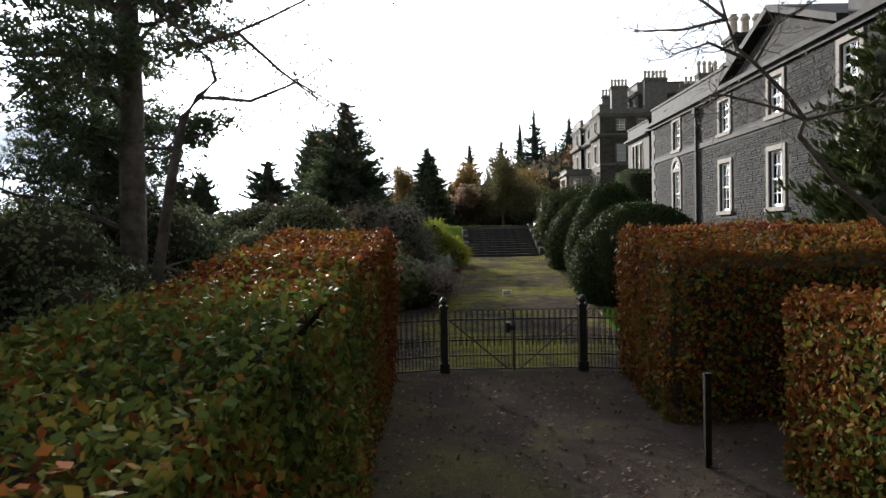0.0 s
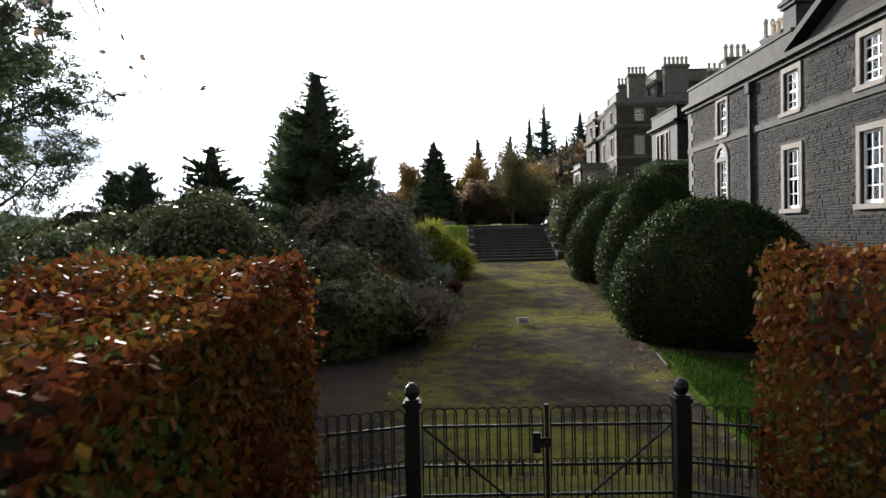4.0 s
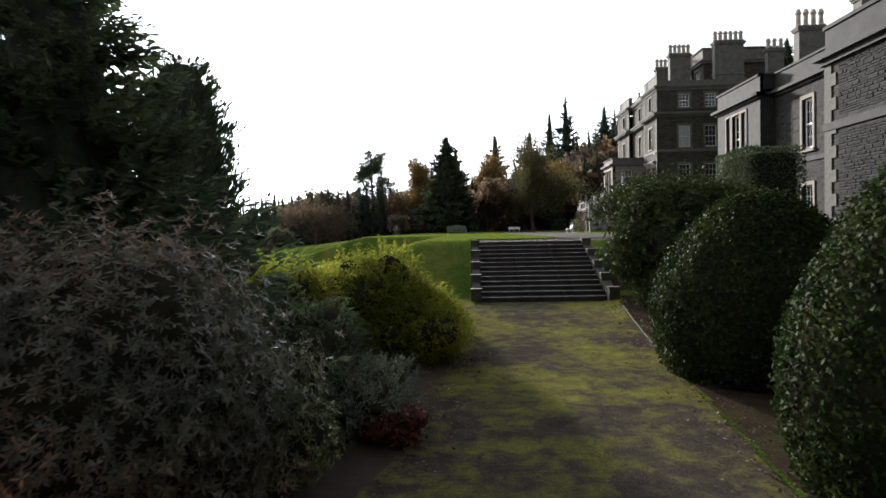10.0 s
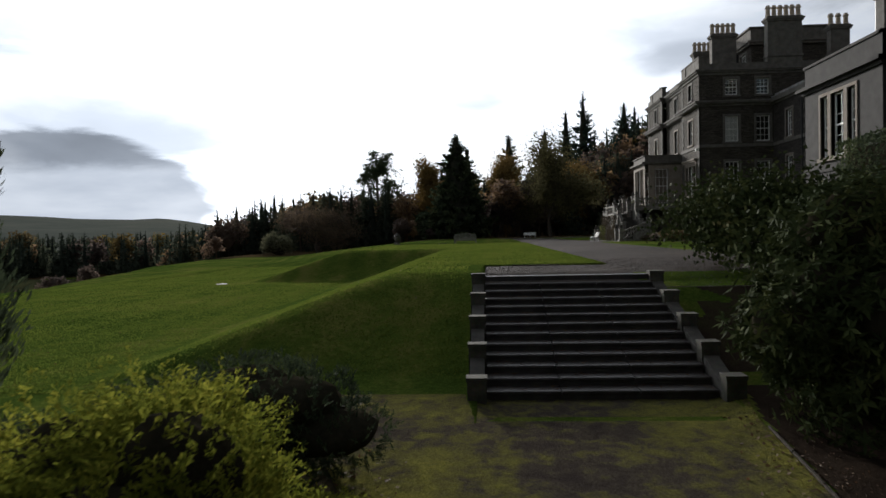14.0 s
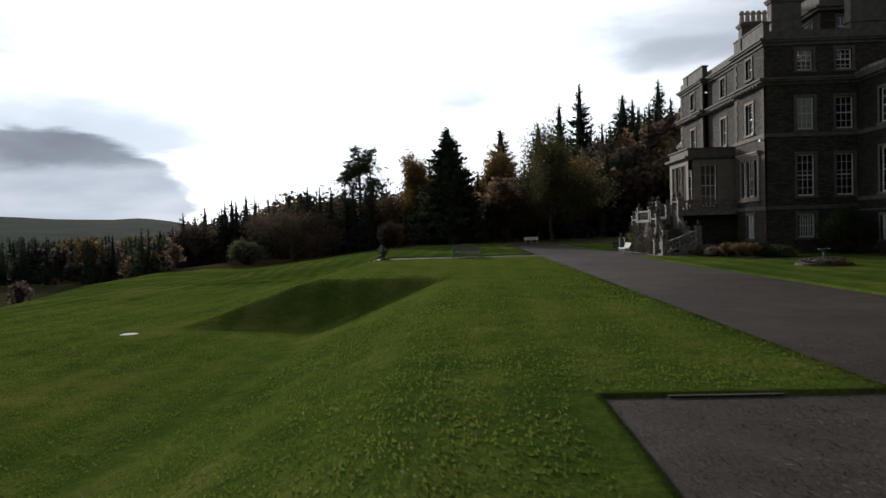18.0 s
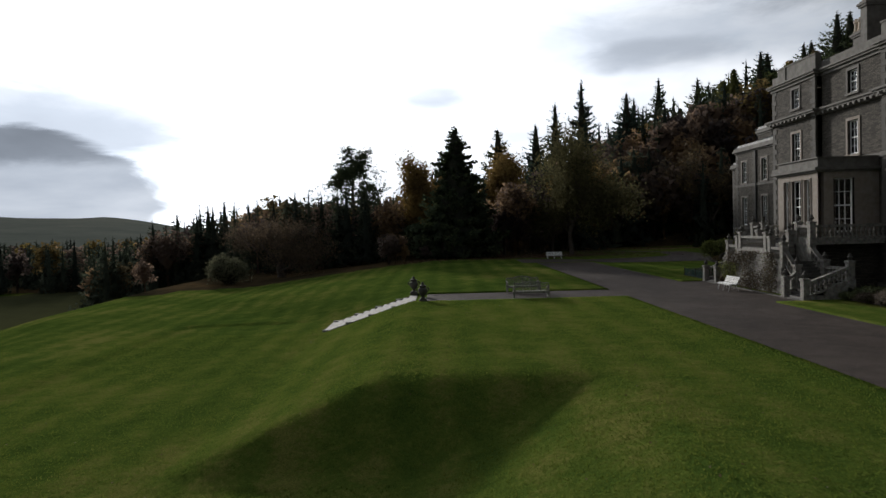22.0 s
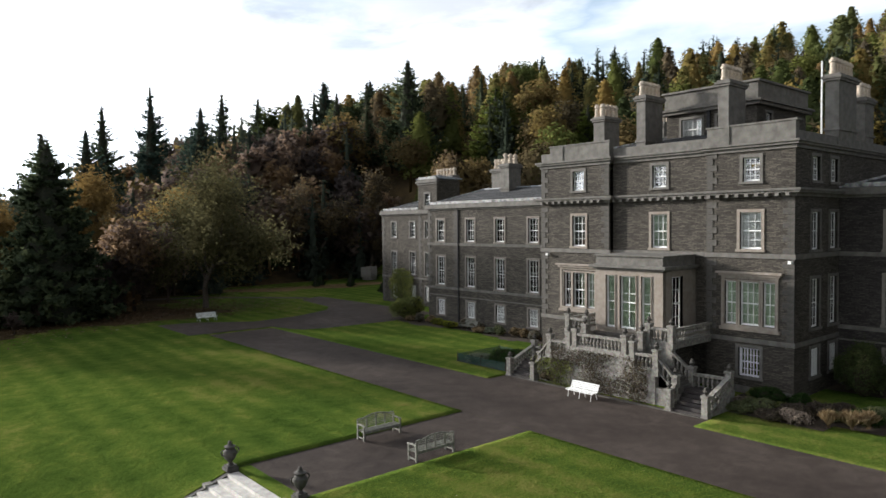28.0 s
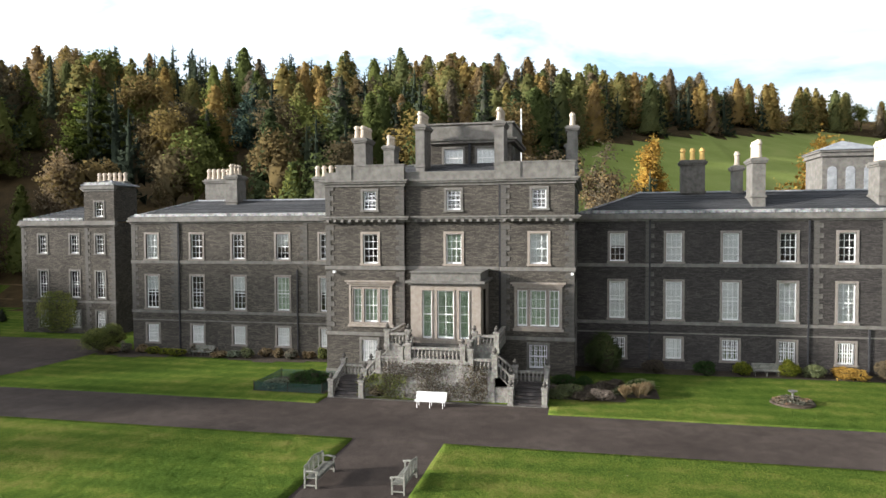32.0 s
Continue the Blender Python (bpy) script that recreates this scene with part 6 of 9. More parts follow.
def broadleaf(x, y, H, R, label, mat="gold", seed=1, leaves=6000, size=0.3, depth=4, low=0.25, z=None, bark="bark", name="broadleaf_tree", kids=3, trunk=None, leaf_spread=0.35, ratio=0.68, up=0.14, lean=(0, 0), slump=0.0):
    """Tapered trunk and limbs, with leaves clustered on the twigs."""
    rng = np.random.default_rng(seed)
    z0 = float(land(x, y)) if z is None else z
    ob = empty(name, (x, y, z0), 0, label, "tree")
    tubes, tips = limbs((0, 0, -0.2), (lean[0], lean[1], 1), H * 0.36, trunk or H * 0.022, depth, rng, 0.3, kids, up=up, ratio=ratio)
    v, f = join(tubes)
    top = max(t[2] for t in tips)
    wide = np.percentile([np.hypot(t[0], t[1]) for t in tips], 92)
    k = np.array([R / wide, R / wide, H / top])
    v = v * k
    v[:, 2] *= np.clip(1 - slump * np.hypot(v[:, 0], v[:, 1]), 0.3, 1)
    mesh_np("trunk", v, f, M[bark], ob, smooth=True)
    if leaves:
        tips = np.array(tips) * k
        tips[:, 2] *= np.clip(1 - slump * np.hypot(tips[:, 0], tips[:, 1]), 0.3, 1)
        tips = tips[tips[:, 2] > H * low]
        P = tips[rng.integers(0, len(tips), leaves)] + rng.normal(size=(leaves, 3)) * leaf_spread * R * 0.3
        crown = leaf_cloud(P, unit(P - [0, 0, H * 0.4]), size, rng, 1.2, 0.7)
        if x > 50 or y > 120:
            v, f, n = soft(thin(crown), rng, np.array([0, 0, H * 0.45]))
            mesh_np("crown", v, f, M[mat], ob, normals=n)
        else:
            mesh_np("crown", *crown, M[mat], ob)
    return ob


def hedge(name, x0, x1, y0, y1, top, n, size, mat, label, seed=1, slope=0.0, category="hedge", wave=0.06, other=None, turn=0.0):
    """A clipped hedge: leaves over its top and sides, a solid dark core within. slope: rise of its top per metre of y.
    """
    rng = np.random.default_rng(seed)
    g = float(np.min(land(np.array([x0, x1, x0, x1]), np.array([y0, y0, y1, y1])))) - 0.05
    ob = empty(name, (0, 0, 0), 0, label, category)
    zt = lambda y: top + slope * (y - y1)
    areas = np.array([(x1 - x0) * (y1 - y0), (y1 - y0) * (top - g), (y1 - y0) * (top - g), (x1 - x0) * (top - g), (x1 - x0) * (top - g)])
    which = rng.choice(5, n, p=areas / areas.sum())
    a, b = rng.uniform(size=n), rng.uniform(size=n)
    yy = np.where(which < 3, y0 + (y1 - y0) * a, np.where(which == 3, y0, y1))
    xx = np.select([which == 0, which == 1, which == 2], [x0 + (x1 - x0) * b, np.full(n, x0), np.full(n, x1)], x0 + (x1 - x0) * a)
    zz = np.where(which == 0, zt(yy), g + (zt(yy) - g) * b)
    N = np.array([[0, 0, 1], [-1, 0, 0], [1, 0, 0], [0, -1, 0], [0, 1, 0]], float)[which]
    P = np.stack([xx, yy, zz], -1)
    bulge = wave * (np.sin(P[:, 1] * 2.1 + P[:, 2] * 1.7) + np.sin(P[:, 0] * 2.7 + P[:, 1] * 0.9 + 1)) * 0.5 + np.abs(rng.normal(size=n)) * 0.05 - 0.03
    v, f = leaf_cloud(P + N * bulge[:, None], N, size, rng, 0.75, 0.62, 0.3)
    if other:
        pick = rng.uniform(size=n) < np.clip((turn - P[:, 1]) / 4 + 0.4 - 0.35 * (P[:, 2] > zt(P[:, 1]) - 0.15), 0.06, 0.85)
        for m, which_ in ((other, pick), (mat, ~pick)):
            q = v.reshape(-1, 4, 3)[which_]
            mesh_np("foliage", q.reshape(-1, 3), np.arange(len(q) * 4).reshape(-1, 4), M[m], ob)
    else:
        mesh_np("foliage", v, f, M[mat], ob)
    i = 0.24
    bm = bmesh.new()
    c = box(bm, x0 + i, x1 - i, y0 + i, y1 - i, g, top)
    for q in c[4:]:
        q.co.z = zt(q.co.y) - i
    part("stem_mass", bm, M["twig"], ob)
    return ob


def dome(x, y, r, h, seed, label, shape=0.8, n=36000):
    return shrub("topiary_dome", x, y, r, r, h, "dome_leaf", n, 0.058, label, amount=0.035, seed=seed, low=-0.75, group="clipped domes along the path", fuzz=0.024, shape=shape, spread=0.8, lobes=0, category="topiary", inner=0.965, lift=0.34)


dome(6.35, 20.2, 1.85, 2.6, 3, "broad clipped evergreen topiary dome beside the mossy path", 0.86)
dome(6.75, 25.2, 1.5, 3.32, 4, "tall clipped evergreen topiary dome beside the mossy path", 0.7)
dome(6.92, 30.1, 1.68, 2.92, 5, "rounded clipped evergreen topiary dome beside the mossy path", 0.75)

hedge("beech_hedge", -1.25, 0.3, 0.4, 12.0, 1.83, 100000, 0.066, "beech", "clipped beech hedge in green, gold and russet leaf", 11, 0.085, other="beech_green", turn=9.0)
hedge("beech_hedge", 3.75, 11.6, 9.6, 12.1, 1.83, 50000, 0.07, "beech", "long clipped beech hedge turning autumn brown by the gate", 12, 0.12, other="beech_green", turn=9.5)
hedge("beech_hedge", 4.25, 7.0, 6.3, 8.0, 1.15, 30000, 0.068, "beech", "lower clipped beech hedge with yellow leaves", 13, other="beech_green", turn=7.5)
hedge("yew_hedge", 12.8, 15.0, 45.6, 49.0, 5.7, 12000, 0.1, "needles", "dark square-clipped yew hedge against the house", 14)

# borders left of the path
shrub("holly_shrub", -3.3, 17.2, 2.1, 1.9, 2.75, "rhodo", 13000, 0.085, "dark glossy holly bush in the border", 0.16, 21)
shrub("holly_shrub", -1.85, 15.3, 1.4, 1.35, 2.85, "rhodo", 20000, 0.06, "small-leaved dark holly beside the gate", 0.16, 62, low=-0.9)
shrub("holly_shrub", -2.3, 14.6, 1.3, 1.3, 1.9, "rhodo", 8000, 0.075, "small-leaved dark evergreen behind the hedge end", 0.16, 47)
shrub("rhododendron", -0.5, 19.0, 1.15, 1.1, 1.4, "rhodo", 24000, 0.085, "dark green rhododendron spreading over the path edge", 0.2, 22, 0.32, low=-0.9, habit="whorl", fuzz=0.16)
shrub("heather_shrub", 0.4, 20.0, 1.0, 1.1, 1.0, "heather", 16000, 0.06, "fine grey-brown heathery shrub at the path edge", 0.2, 48, 0.2, low=-0.9, habit="plume", spread=0.4, rise=1.0, nod=0.05, reach=3.0, fuzz=0.2)
shrub("rhododendron", -1.1, 23.7, 1.6, 1.5, 2.65, "red_leaf", 56000, 0.07, "dark rhododendron with bronze-tinted shoots", 0.42, 23, 0.3, low=-0.9, lobes=24, fuzz=0.26, spread=0.9, freq=4.5, habit="whorl")
shrub("rhododendron", -0.1, 25.5, 0.9, 0.9, 1.5, "rhodo", 12000, 0.07, "dark glossy rhododendron below the bronze one", 0.3, 84, 0.3, low=-0.9, fuzz=0.2, habit="whorl")
shrub("azalea", -0.3, 21.2, 0.66, 0.58, 1.42, "azalea", 6500, 0.055, "small orange autumn azalea", 0.3, 24, fuzz=0.25)
shrub("rhododendron", -1.3, 20.4, 1.3, 1.2, 2.05, "rhodo", 20000, 0.085, "dark rhododendron filling the border", 0.2, 61, 0.32, low=-0.9, habit="whorl", fuzz=0.16)
shrub("low_shrub", 0.45, 22.0, 0.95, 0.95, 0.9, "rhodo", 14000, 0.06, "low glossy dark evergreen shrub", 0.25, 25, 0.4, low=-0.9, habit="whorl", fuzz=0.2)
shrub("low_shrub", 1.25, 26.8, 0.42, 0.5, 0.42, "dark_red", 1600, 0.07, "low dark red-leaved shrub at the path edge", 0.25, 85, 0.4, low=-0.9, lobes=6, fuzz=0.2)
shrub("grey_shrub", 0.6, 27.6, 0.75, 1.2, 0.75, "grey_leaf", 9000, 0.08, "grey-green strappy shrub at the path edge", 0.25, 26, 0.2, low=-0.9, habit="plume", spread=0.4, rise=0.8, nod=0.3, reach=3.0, fuzz=0.2)
shrub("evergreen_shrub", -0.55, 28.2, 1.3, 1.4, 1.7, "needles", 24000, 0.06, "dense feathery dark green conifer shrub", 0.2, 27, 0.2, low=-0.9, habit="plume", spread=0.45, reach=3.0, fuzz=0.12)
for x, y, rx, h, seed, label in ((0.15, 32.0, 1.1, 1.95, 28, "feathery yellow-green dwarf cypress"), (1.05, 31.4, 1.0, 1.3, 49, "spreading yellow-green dwarf cypress at the path edge"), (-1.05, 30.4, 0.85, 1.85, 29, "smaller feathery yellow-green cypress"), (1.1, 33.4, 0.75, 0.5, 60, "low yellow-green mat of cypress sprays")):
    shrub("golden_cypress", x, y, rx, rx * 1.05, h, "yellow_green", int(46000 * rx), 0.066, label, 0.24, seed, 0.2, fuzz=0.2, freq=4, lobes=22, spread=0.5, low=-0.9, habit="plume", reach=4.5)
shrub("juniper", -0.75, 35.6, 2.05, 1.9, 1.25, "juniper", 26000, 0.075, "low spreading dark juniper", 0.14, 30, 0.22, low=-0.95, lift=0.3, lobes=12, habit="plume", spread=0.35, rise=0.5, nod=0.15, reach=2.0, fuzz=0.05)
shrub("juniper", -2.6, 34.6, 1.7, 1.6, 0.95, "juniper", 13000, 0.075, "low dark juniper running into the grass", 0.14, 59, 0.22, low=-0.95, lift=0.3, lobes=10, habit="plume", spread=0.35, rise=0.5, nod=0.15, reach=2.0, fuzz=0.05)
shrub("juniper", -1.7, 26.6, 1.5, 1.3, 1.2, "juniper", 10000, 0.075, "low spreading juniper below the conifer", 0.16, 31, 0.22, low=-0.9, habit="plume", spread=0.35, rise=0.5, nod=0.15, reach=2.0, fuzz=0.05)
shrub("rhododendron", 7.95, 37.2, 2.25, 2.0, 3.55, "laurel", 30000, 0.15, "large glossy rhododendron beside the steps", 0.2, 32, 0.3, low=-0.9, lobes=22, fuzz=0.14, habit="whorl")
shrub("holly_shrub", -6.2, 21.0, 1.9, 2.0, 2.3, "rhodo", 8000, 0.1, "dark shrubbery behind the border", 0.18, 34)
shrub("holly_shrub", -4.4, 13.6, 2.1, 1.9, 3.0, "rhodo", 8000, 0.085, "dark evergreen bush behind the beech hedge", 0.18, 35)

# trees near the path
conifer(-2.3, 25.9, 6.5, 2.45, "broad dark spruce in the border", seed=41, twigs=125, tiers=34, per=24, size=0.017, droop=0.18, power=0.8, aspect=0.26, rough=0.16, fill=0.45, lift=0.2, fan=0.17)
conifer(-5.05, 35.7, 6.45, 1.62, "dense columnar dark cypress", seed=42, twigs=42, tiers=60, per=18, size=0.022, droop=-0.7, power=0.36, aspect=0.26, bare=0.0, rough=0.1, fill=0.72, lift=0.3, fan=0.14)
conifer(-3.75, 21.6, 3.15, 1.7, "small dense purple-brown conifer", "bronze", seed=43, twigs=60, tiers=32, per=16, size=0.03, droop=0.05, power=0.6, fill=0.65, fan=0.16)
conifer(-4.62, 24.1, 4.35, 1.75, "open spreading young fir tree", seed=44, twigs=190, tiers=22, per=14, size=0.022, droop=0.05, power=0.68, aspect=0.26, rough=0.12, fill=0.32, lift=0.16, fan=0.2, tip=0.02)
conifer(-8.1, 27.8, 4.3, 0.95, "dark upright cypress in the shrubbery", seed=45, twigs=40, tiers=34, per=14, size=0.035, droop=-0.9, power=0.5, fill=0.65, fan=0.15)
conifer(-9.2, 28.4, 4.25, 0.9, "dark upright cypress in the shrubbery", seed=46, twigs=40, tiers=34, per=14, size=0.035, droop=-0.9, power=0.5, fill=0.65, fan=0.15)


# ---- woods ----
def heart(profile, sides=9):
    """A closed uneven form inside a far crown, from rows of (radius, height), in triangles."""
    v = [(r * (1 + 0.16 * np.sin(2.3 * i + 1.7 * k)) * np.cos(6.283 * i / sides + 0.5 * k), r * (1 + 0.16 * np.sin(2.3 * i + 1.7 * k)) * np.sin(6.283 * i / sides + 0.5 * k), z + 0.02 * np.sin(3.1 * i + k)) for k, (r, z) in enumerate(profile) for i in range(sides)]
    idx = np.arange(len(v)).reshape(len(profile), sides)
    q = np.stack([idx[:-1], np.roll(idx, -1, 1)[:-1], np.roll(idx, -1, 1)[1:], idx[1:]], -1).reshape(-1, 4)
    return np.array(v), np.concatenate([q[:, :3], q[:, [0, 2, 3]]])


def full(vf, q, power, share=0.45):
    """A far conifer with a closed heart."""
    return join([vf, heart([(share * q * ((1 - t) ** power + 0.02), 0.08 + 0.9 * t) for t in (0, 0.15, 0.3, 0.45, 0.6, 0.75, 0.9, 1.0)])])


def cone_crown(rng, n, size, q, power):
    """Leafy sprays of a broad-based pointed crown of height 1 with uneven boughs."""
    t = rng.uniform(0, 1, n) ** 1.3
    a = rng.uniform(0, 6.283, n)
    ends = 1 + 0.24 * np.sin(3 * a + 17 * t) + 0.16 * np.sin(5 * a - 29 * t + 1)
    r = q * (np.clip(1 - t, 0, 1) ** power + 0.015) * ends * rng.uniform(0.55, 1.12, n)
    P = np.stack([r * np.cos(a), r * np.sin(a), 0.06 + 0.93 * t - 0.1 * r], -1)
    v, f = leaf_cloud(P, unit(P * [1, 1, 0] + [0, 0, 0.12]), size, rng, 1.0, 0.6)
    return thin((v, f))


def soft(vf, rng, mid=None, up=0.45, ragged=0.35):
    """Faces turned outwards, with normals that follow the whole crown: vertices, faces, normals."""
    v, f = vf
    c = v[f].mean(1)
    n = unit(c - mid) if mid is not None else unit(unit(c * [1, 1, 0]) + [0, 0, up])
    n = unit(n + ragged * rng.normal(size=n.shape))
    geo = np.cross(v[f[:, 1]] - v[f[:, 0]], v[f[:, 2]] - v[f[:, 0]])
    f = np.where((geo * n).sum(1)[:, None] < 0, f[:, ::-1], f)
    out = np.zeros_like(v)
    for k in range(f.shape[1]):
        np.add.at(out, f[:, k], n)
    return v, f, unit(out)


def stamp(kinds, spots, rng):
    """Trees of several kinds set at spots (x, y, height, kind), joined into one; also a tone for each tree's own colour."""
    out, tones, ways = [], [], []
    for x, y, h, k in spots:
        v, f, n = kinds[k][int(rng.integers(len(kinds[k])))]
        a = rng.uniform(0, 6.28)
        c, s = np.cos(a), np.sin(a)
        turn = np.array([[c, s, 0], [-s, c, 0], [0, 0, 1]])
        w = v @ turn * [h * rng.uniform(0.85, 1.15), h * rng.uniform(0.85, 1.15), h]
        out.append((w + [x, y, float(land(x, y)) - 0.3], f))
        tones.append(np.full(len(v), rng.uniform(0, 1)))
        ways.append(n @ turn)
    return (*join(out), np.concatenate(tones), np.concatenate(ways))


def round_crown(rng, n, size):
    """A unit-high broadleaf crown of leaf clumps, uneven, with gaps."""
    hubs = unit(rng.normal(size=(16, 3))) * [0.26, 0.26, 0.3] * rng.uniform(0.5, 1.0, (16, 1)) + [0, 0, 0.58]
    P = hubs[rng.integers(0, 16, n)] + unit(rng.normal(size=(n, 3))) * 0.135 * rng.uniform(0.15, 1, (n, 1)) ** 0.5
    v, f = leaf_cloud(P, unit(P - [0, 0, 0.5]), size, rng, 1.0, 0.7)
    t, g = tube([(0, 0, 0), (0.01, 0, 0.3), (0, 0.01, 0.6)], [0.022, 0.016, 0.008], 4)
    return join([thin((v, f)), heart([(0.02, 0.34), (0.1, 0.45), (0.13, 0.56), (0.1, 0.67), (0.01, 0.76)]), (t, np.concatenate([g[:, :3], g[:, [0, 2, 3]]]))])


rng = np.random.default_rng(5)
FIRS = [soft(full(thin(fronds(1.0, q, rng, 26, 8, 8, 0.024, 0.3, 0.1, p, 0.25, aspect=0.5)), q, p, 0.3), rng, ragged=0.45) for q, p in ((0.2, 0.95), (0.23, 0.85), (0.17, 1.0), (0.25, 0.8), (0.21, 0.9), (0.18, 0.85))]
FIRS_FAR = [soft(full(thin(fronds(1.0, q, rng, 18, 6, 6, 0.034, 0.25, 0.06, 0.8, 0.28, aspect=0.7)), q, 0.8, 0.28), rng, ragged=0.45) for q in (0.19, 0.22, 0.17, 0.25)]
LARCH = [soft(full(cone_crown(rng, 620, 0.05, q, p), q, p, 0.62), rng, ragged=0.55) for q, p in ((0.27, 0.55), (0.31, 0.5), (0.25, 0.62), (0.29, 0.55), (0.33, 0.5), (0.27, 0.66))]
ROUND = [soft(round_crown(rng, 480, 0.066), rng, np.array([0, 0, 0.45]), ragged=0.55) for _ in range(6)]
ROUND_FINE = [soft(round_crown(rng, 1500, 0.034), rng, np.array([0, 0, 0.45]), ragged=0.55) for _ in range(5)]
LARCH_FINE = [soft(full(cone_crown(rng, 1500, 0.032, q, p), q, p, 0.62), rng, ragged=0.55) for q, p in ((0.28, 0.6), (0.32, 0.52), (0.25, 0.66))]
SMALL_FIRS = [soft(thin(fronds(1.0, q, rng, 30, 9, 12, 0.02, 0.2, 0.03, 0.85, aspect=0.4)), rng) for q in (0.2, 0.25, 0.17)]


def wood(name, label, mat, kinds, spots, seed):
    v, f, tones, ways = stamp(kinds, spots, np.random.default_rng(seed))
    ob = mesh_np(name, v, f, M[mat], normals=ways)
    ob.data.attributes.new("tone", "FLOAT", "POINT").data.foreach_set("value", tones.astype(np.float32))
    return tagged(ob, label, "woodland", kind="stuff")


CREST_S, CREST_N = 0.42, 0.86


def hillside():
    r = np.random.default_rng(8)
    firs, crest_firs, larch, brown, olive = [], [], [], [], []
    # behind the house: open field, then mixed wood, then plantation on the crest
    for i_ in range(2050):
        x, y = r.uniform(58, 400), r.uniform(-100, 330)
        if meadow(x, y) or (x < 84 and y < 104) or (x < 260 and y < -60) or 0.8 * x + 0.45 * (y - 100) - 40 > 176:
            continue
        z = float(land(x, y))
        way = (y - 82) / (x + 24)
        tall = 1.2 if way < 0.3 else 1.0
        near = 0.8 * x + 0.45 * (y - 100) - 40 < 62
        p, drift = r.uniform(), math.sin(x * 0.031 + 1) * math.cos(y * 0.027 + 2)
        if z > 50 and CREST_S < way < CREST_N:
            crest_firs.append((x, y, r.uniform(12, 17), 0))
        elif p < (0.14 if way > 0.3 else 0.2) - 0.1 * drift:
            firs.append((x, y, r.uniform(13, 20), 0))
        elif near and p < 0.62:
            brown.append((x, y, r.uniform(12, 18), 1))
        elif near:
            olive.append((x, y, r.uniform(12, 19), 1))
        elif p < 0.78:
            larch.append((x, y, r.uniform(11, 18) * tall, i_ % 2))
        elif p < 0.88:
            brown.append((x, y, r.uniform(12, 18), 1))
        else:
            olive.append((x, y, r.uniform(13, 19), 1))
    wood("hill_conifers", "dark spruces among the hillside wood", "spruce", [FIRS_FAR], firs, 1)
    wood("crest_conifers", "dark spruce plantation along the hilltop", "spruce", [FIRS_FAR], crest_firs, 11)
    wood("hill_larches", "golden larches over the hillside", "larch", [LARCH, LARCH_FINE], larch, 2)
    wood("hill_broadleaves", "brown broadleaved trees on the hillside", "hill_brown", [ROUND, ROUND_FINE], brown, 3)
    wood("hill_green_trees", "green-leaved trees on the lower hillside", "hill_green", [ROUND, LARCH, ROUND_FINE, LARCH_FINE], [(x, y, h, i % 2 + 2 * k) for i, (x, y, h, k) in enumerate(olive)], 12)
    # the wood north of the lawn and down into the valley
    firs, brown, gold = [], [], []
    for _ in range(1150):
        x = r.uniform(-230, 60)
        y = r.uniform(0, 1) ** 1.4 * 125 + max(153.0, 150 - x * 0.25)
        if vale(x, y) or (x > 22 and y < 172) or (8 < x < 24 and y < 160) or (-12 < x < 4 and y < 162):
            continue
        p = r.uniform()
        k = 1.08 if x > -8 else (1.12 if x > -40 else 1.2)
        if x < -8 and y > 185:
            k = k * 1.14
        if p < (0.4 if x > -8 else 0.72):
            firs.append((x, y, r.uniform(11, 17 if x > -8 else 13.0) * k * (1 if x > -8 else 0.9), 1 if y > 175 else 0))
        elif p < 0.92:
            brown.append((x, y, r.uniform(8, 11 if x < -8 else 13) * k, 0))
        else:
            gold.append((x, y, r.uniform(9, 13) * k, 0))
    for _ in range(75):
        brown.append((r.uniform(12, 62), r.uniform(176, 206), r.uniform(11, 16), 0))
    wood("valley_conifers", "dark conifers in the wood beyond the lawn", "valley_fir", [FIRS, FIRS_FAR], firs, 4)
    wood("valley_broadleaves", "russet and brown broadleaved wood beyond the lawn", "valley_brown", [ROUND, ROUND_FINE], [(x, y, h, 1 if y < 172 else 0) for x, y, h, _ in brown], 5)
    wood("valley_gold_trees", "scattered golden trees in the far wood", "hill_brown", [ROUND], gold, 6)
    low = []
    for _ in range(120):
        x = r.uniform(-75, 45)
        y = float(np.interp(x, [-200, -60, -32, -23, -13, -1, 8, 12, 24, 30, 60], [70, 106, 128, 134, 138, 147, 153, 165, 174, 180, 180])) + r.uniform(0, 9)
        if (x < -38 or x > -13) and not vale(x, y):
            low.append((x, y, r.uniform(2.5, 5.5), 0))
    wood("wood_edge_thicket", "dark russet thicket along the wood edge", "valley_brown", [ROUND], low, 15)
    # trees west of the garden, and all round to close the view
    ring = []
    for _ in range(220):
        a = r.uniform(0, 6.28)
        d = r.uniform(150, 420)
        x, y = d * math.cos(a), 90 + d * math.sin(a)
        if ((x < -75 and y < 250) or y < -60) and not vale(x, y):
            ring.append((x, y, r.uniform(12, 18), int(r.integers(2))))
    wood("far_woods", "mixed dark woods across the valley", "valley_brown", [FIRS_FAR, ROUND], ring, 7)
    near = []
    for _ in range(30):
        near.append((r.uniform(-40, -17), r.uniform(-12, 33), r.uniform(4.5, 7.5), 0))
    wood("west_shrubbery_trees", "dark mixed trees behind the garden shrubbery", "valley_fir", [SMALL_FIRS], near, 9)


hillside()
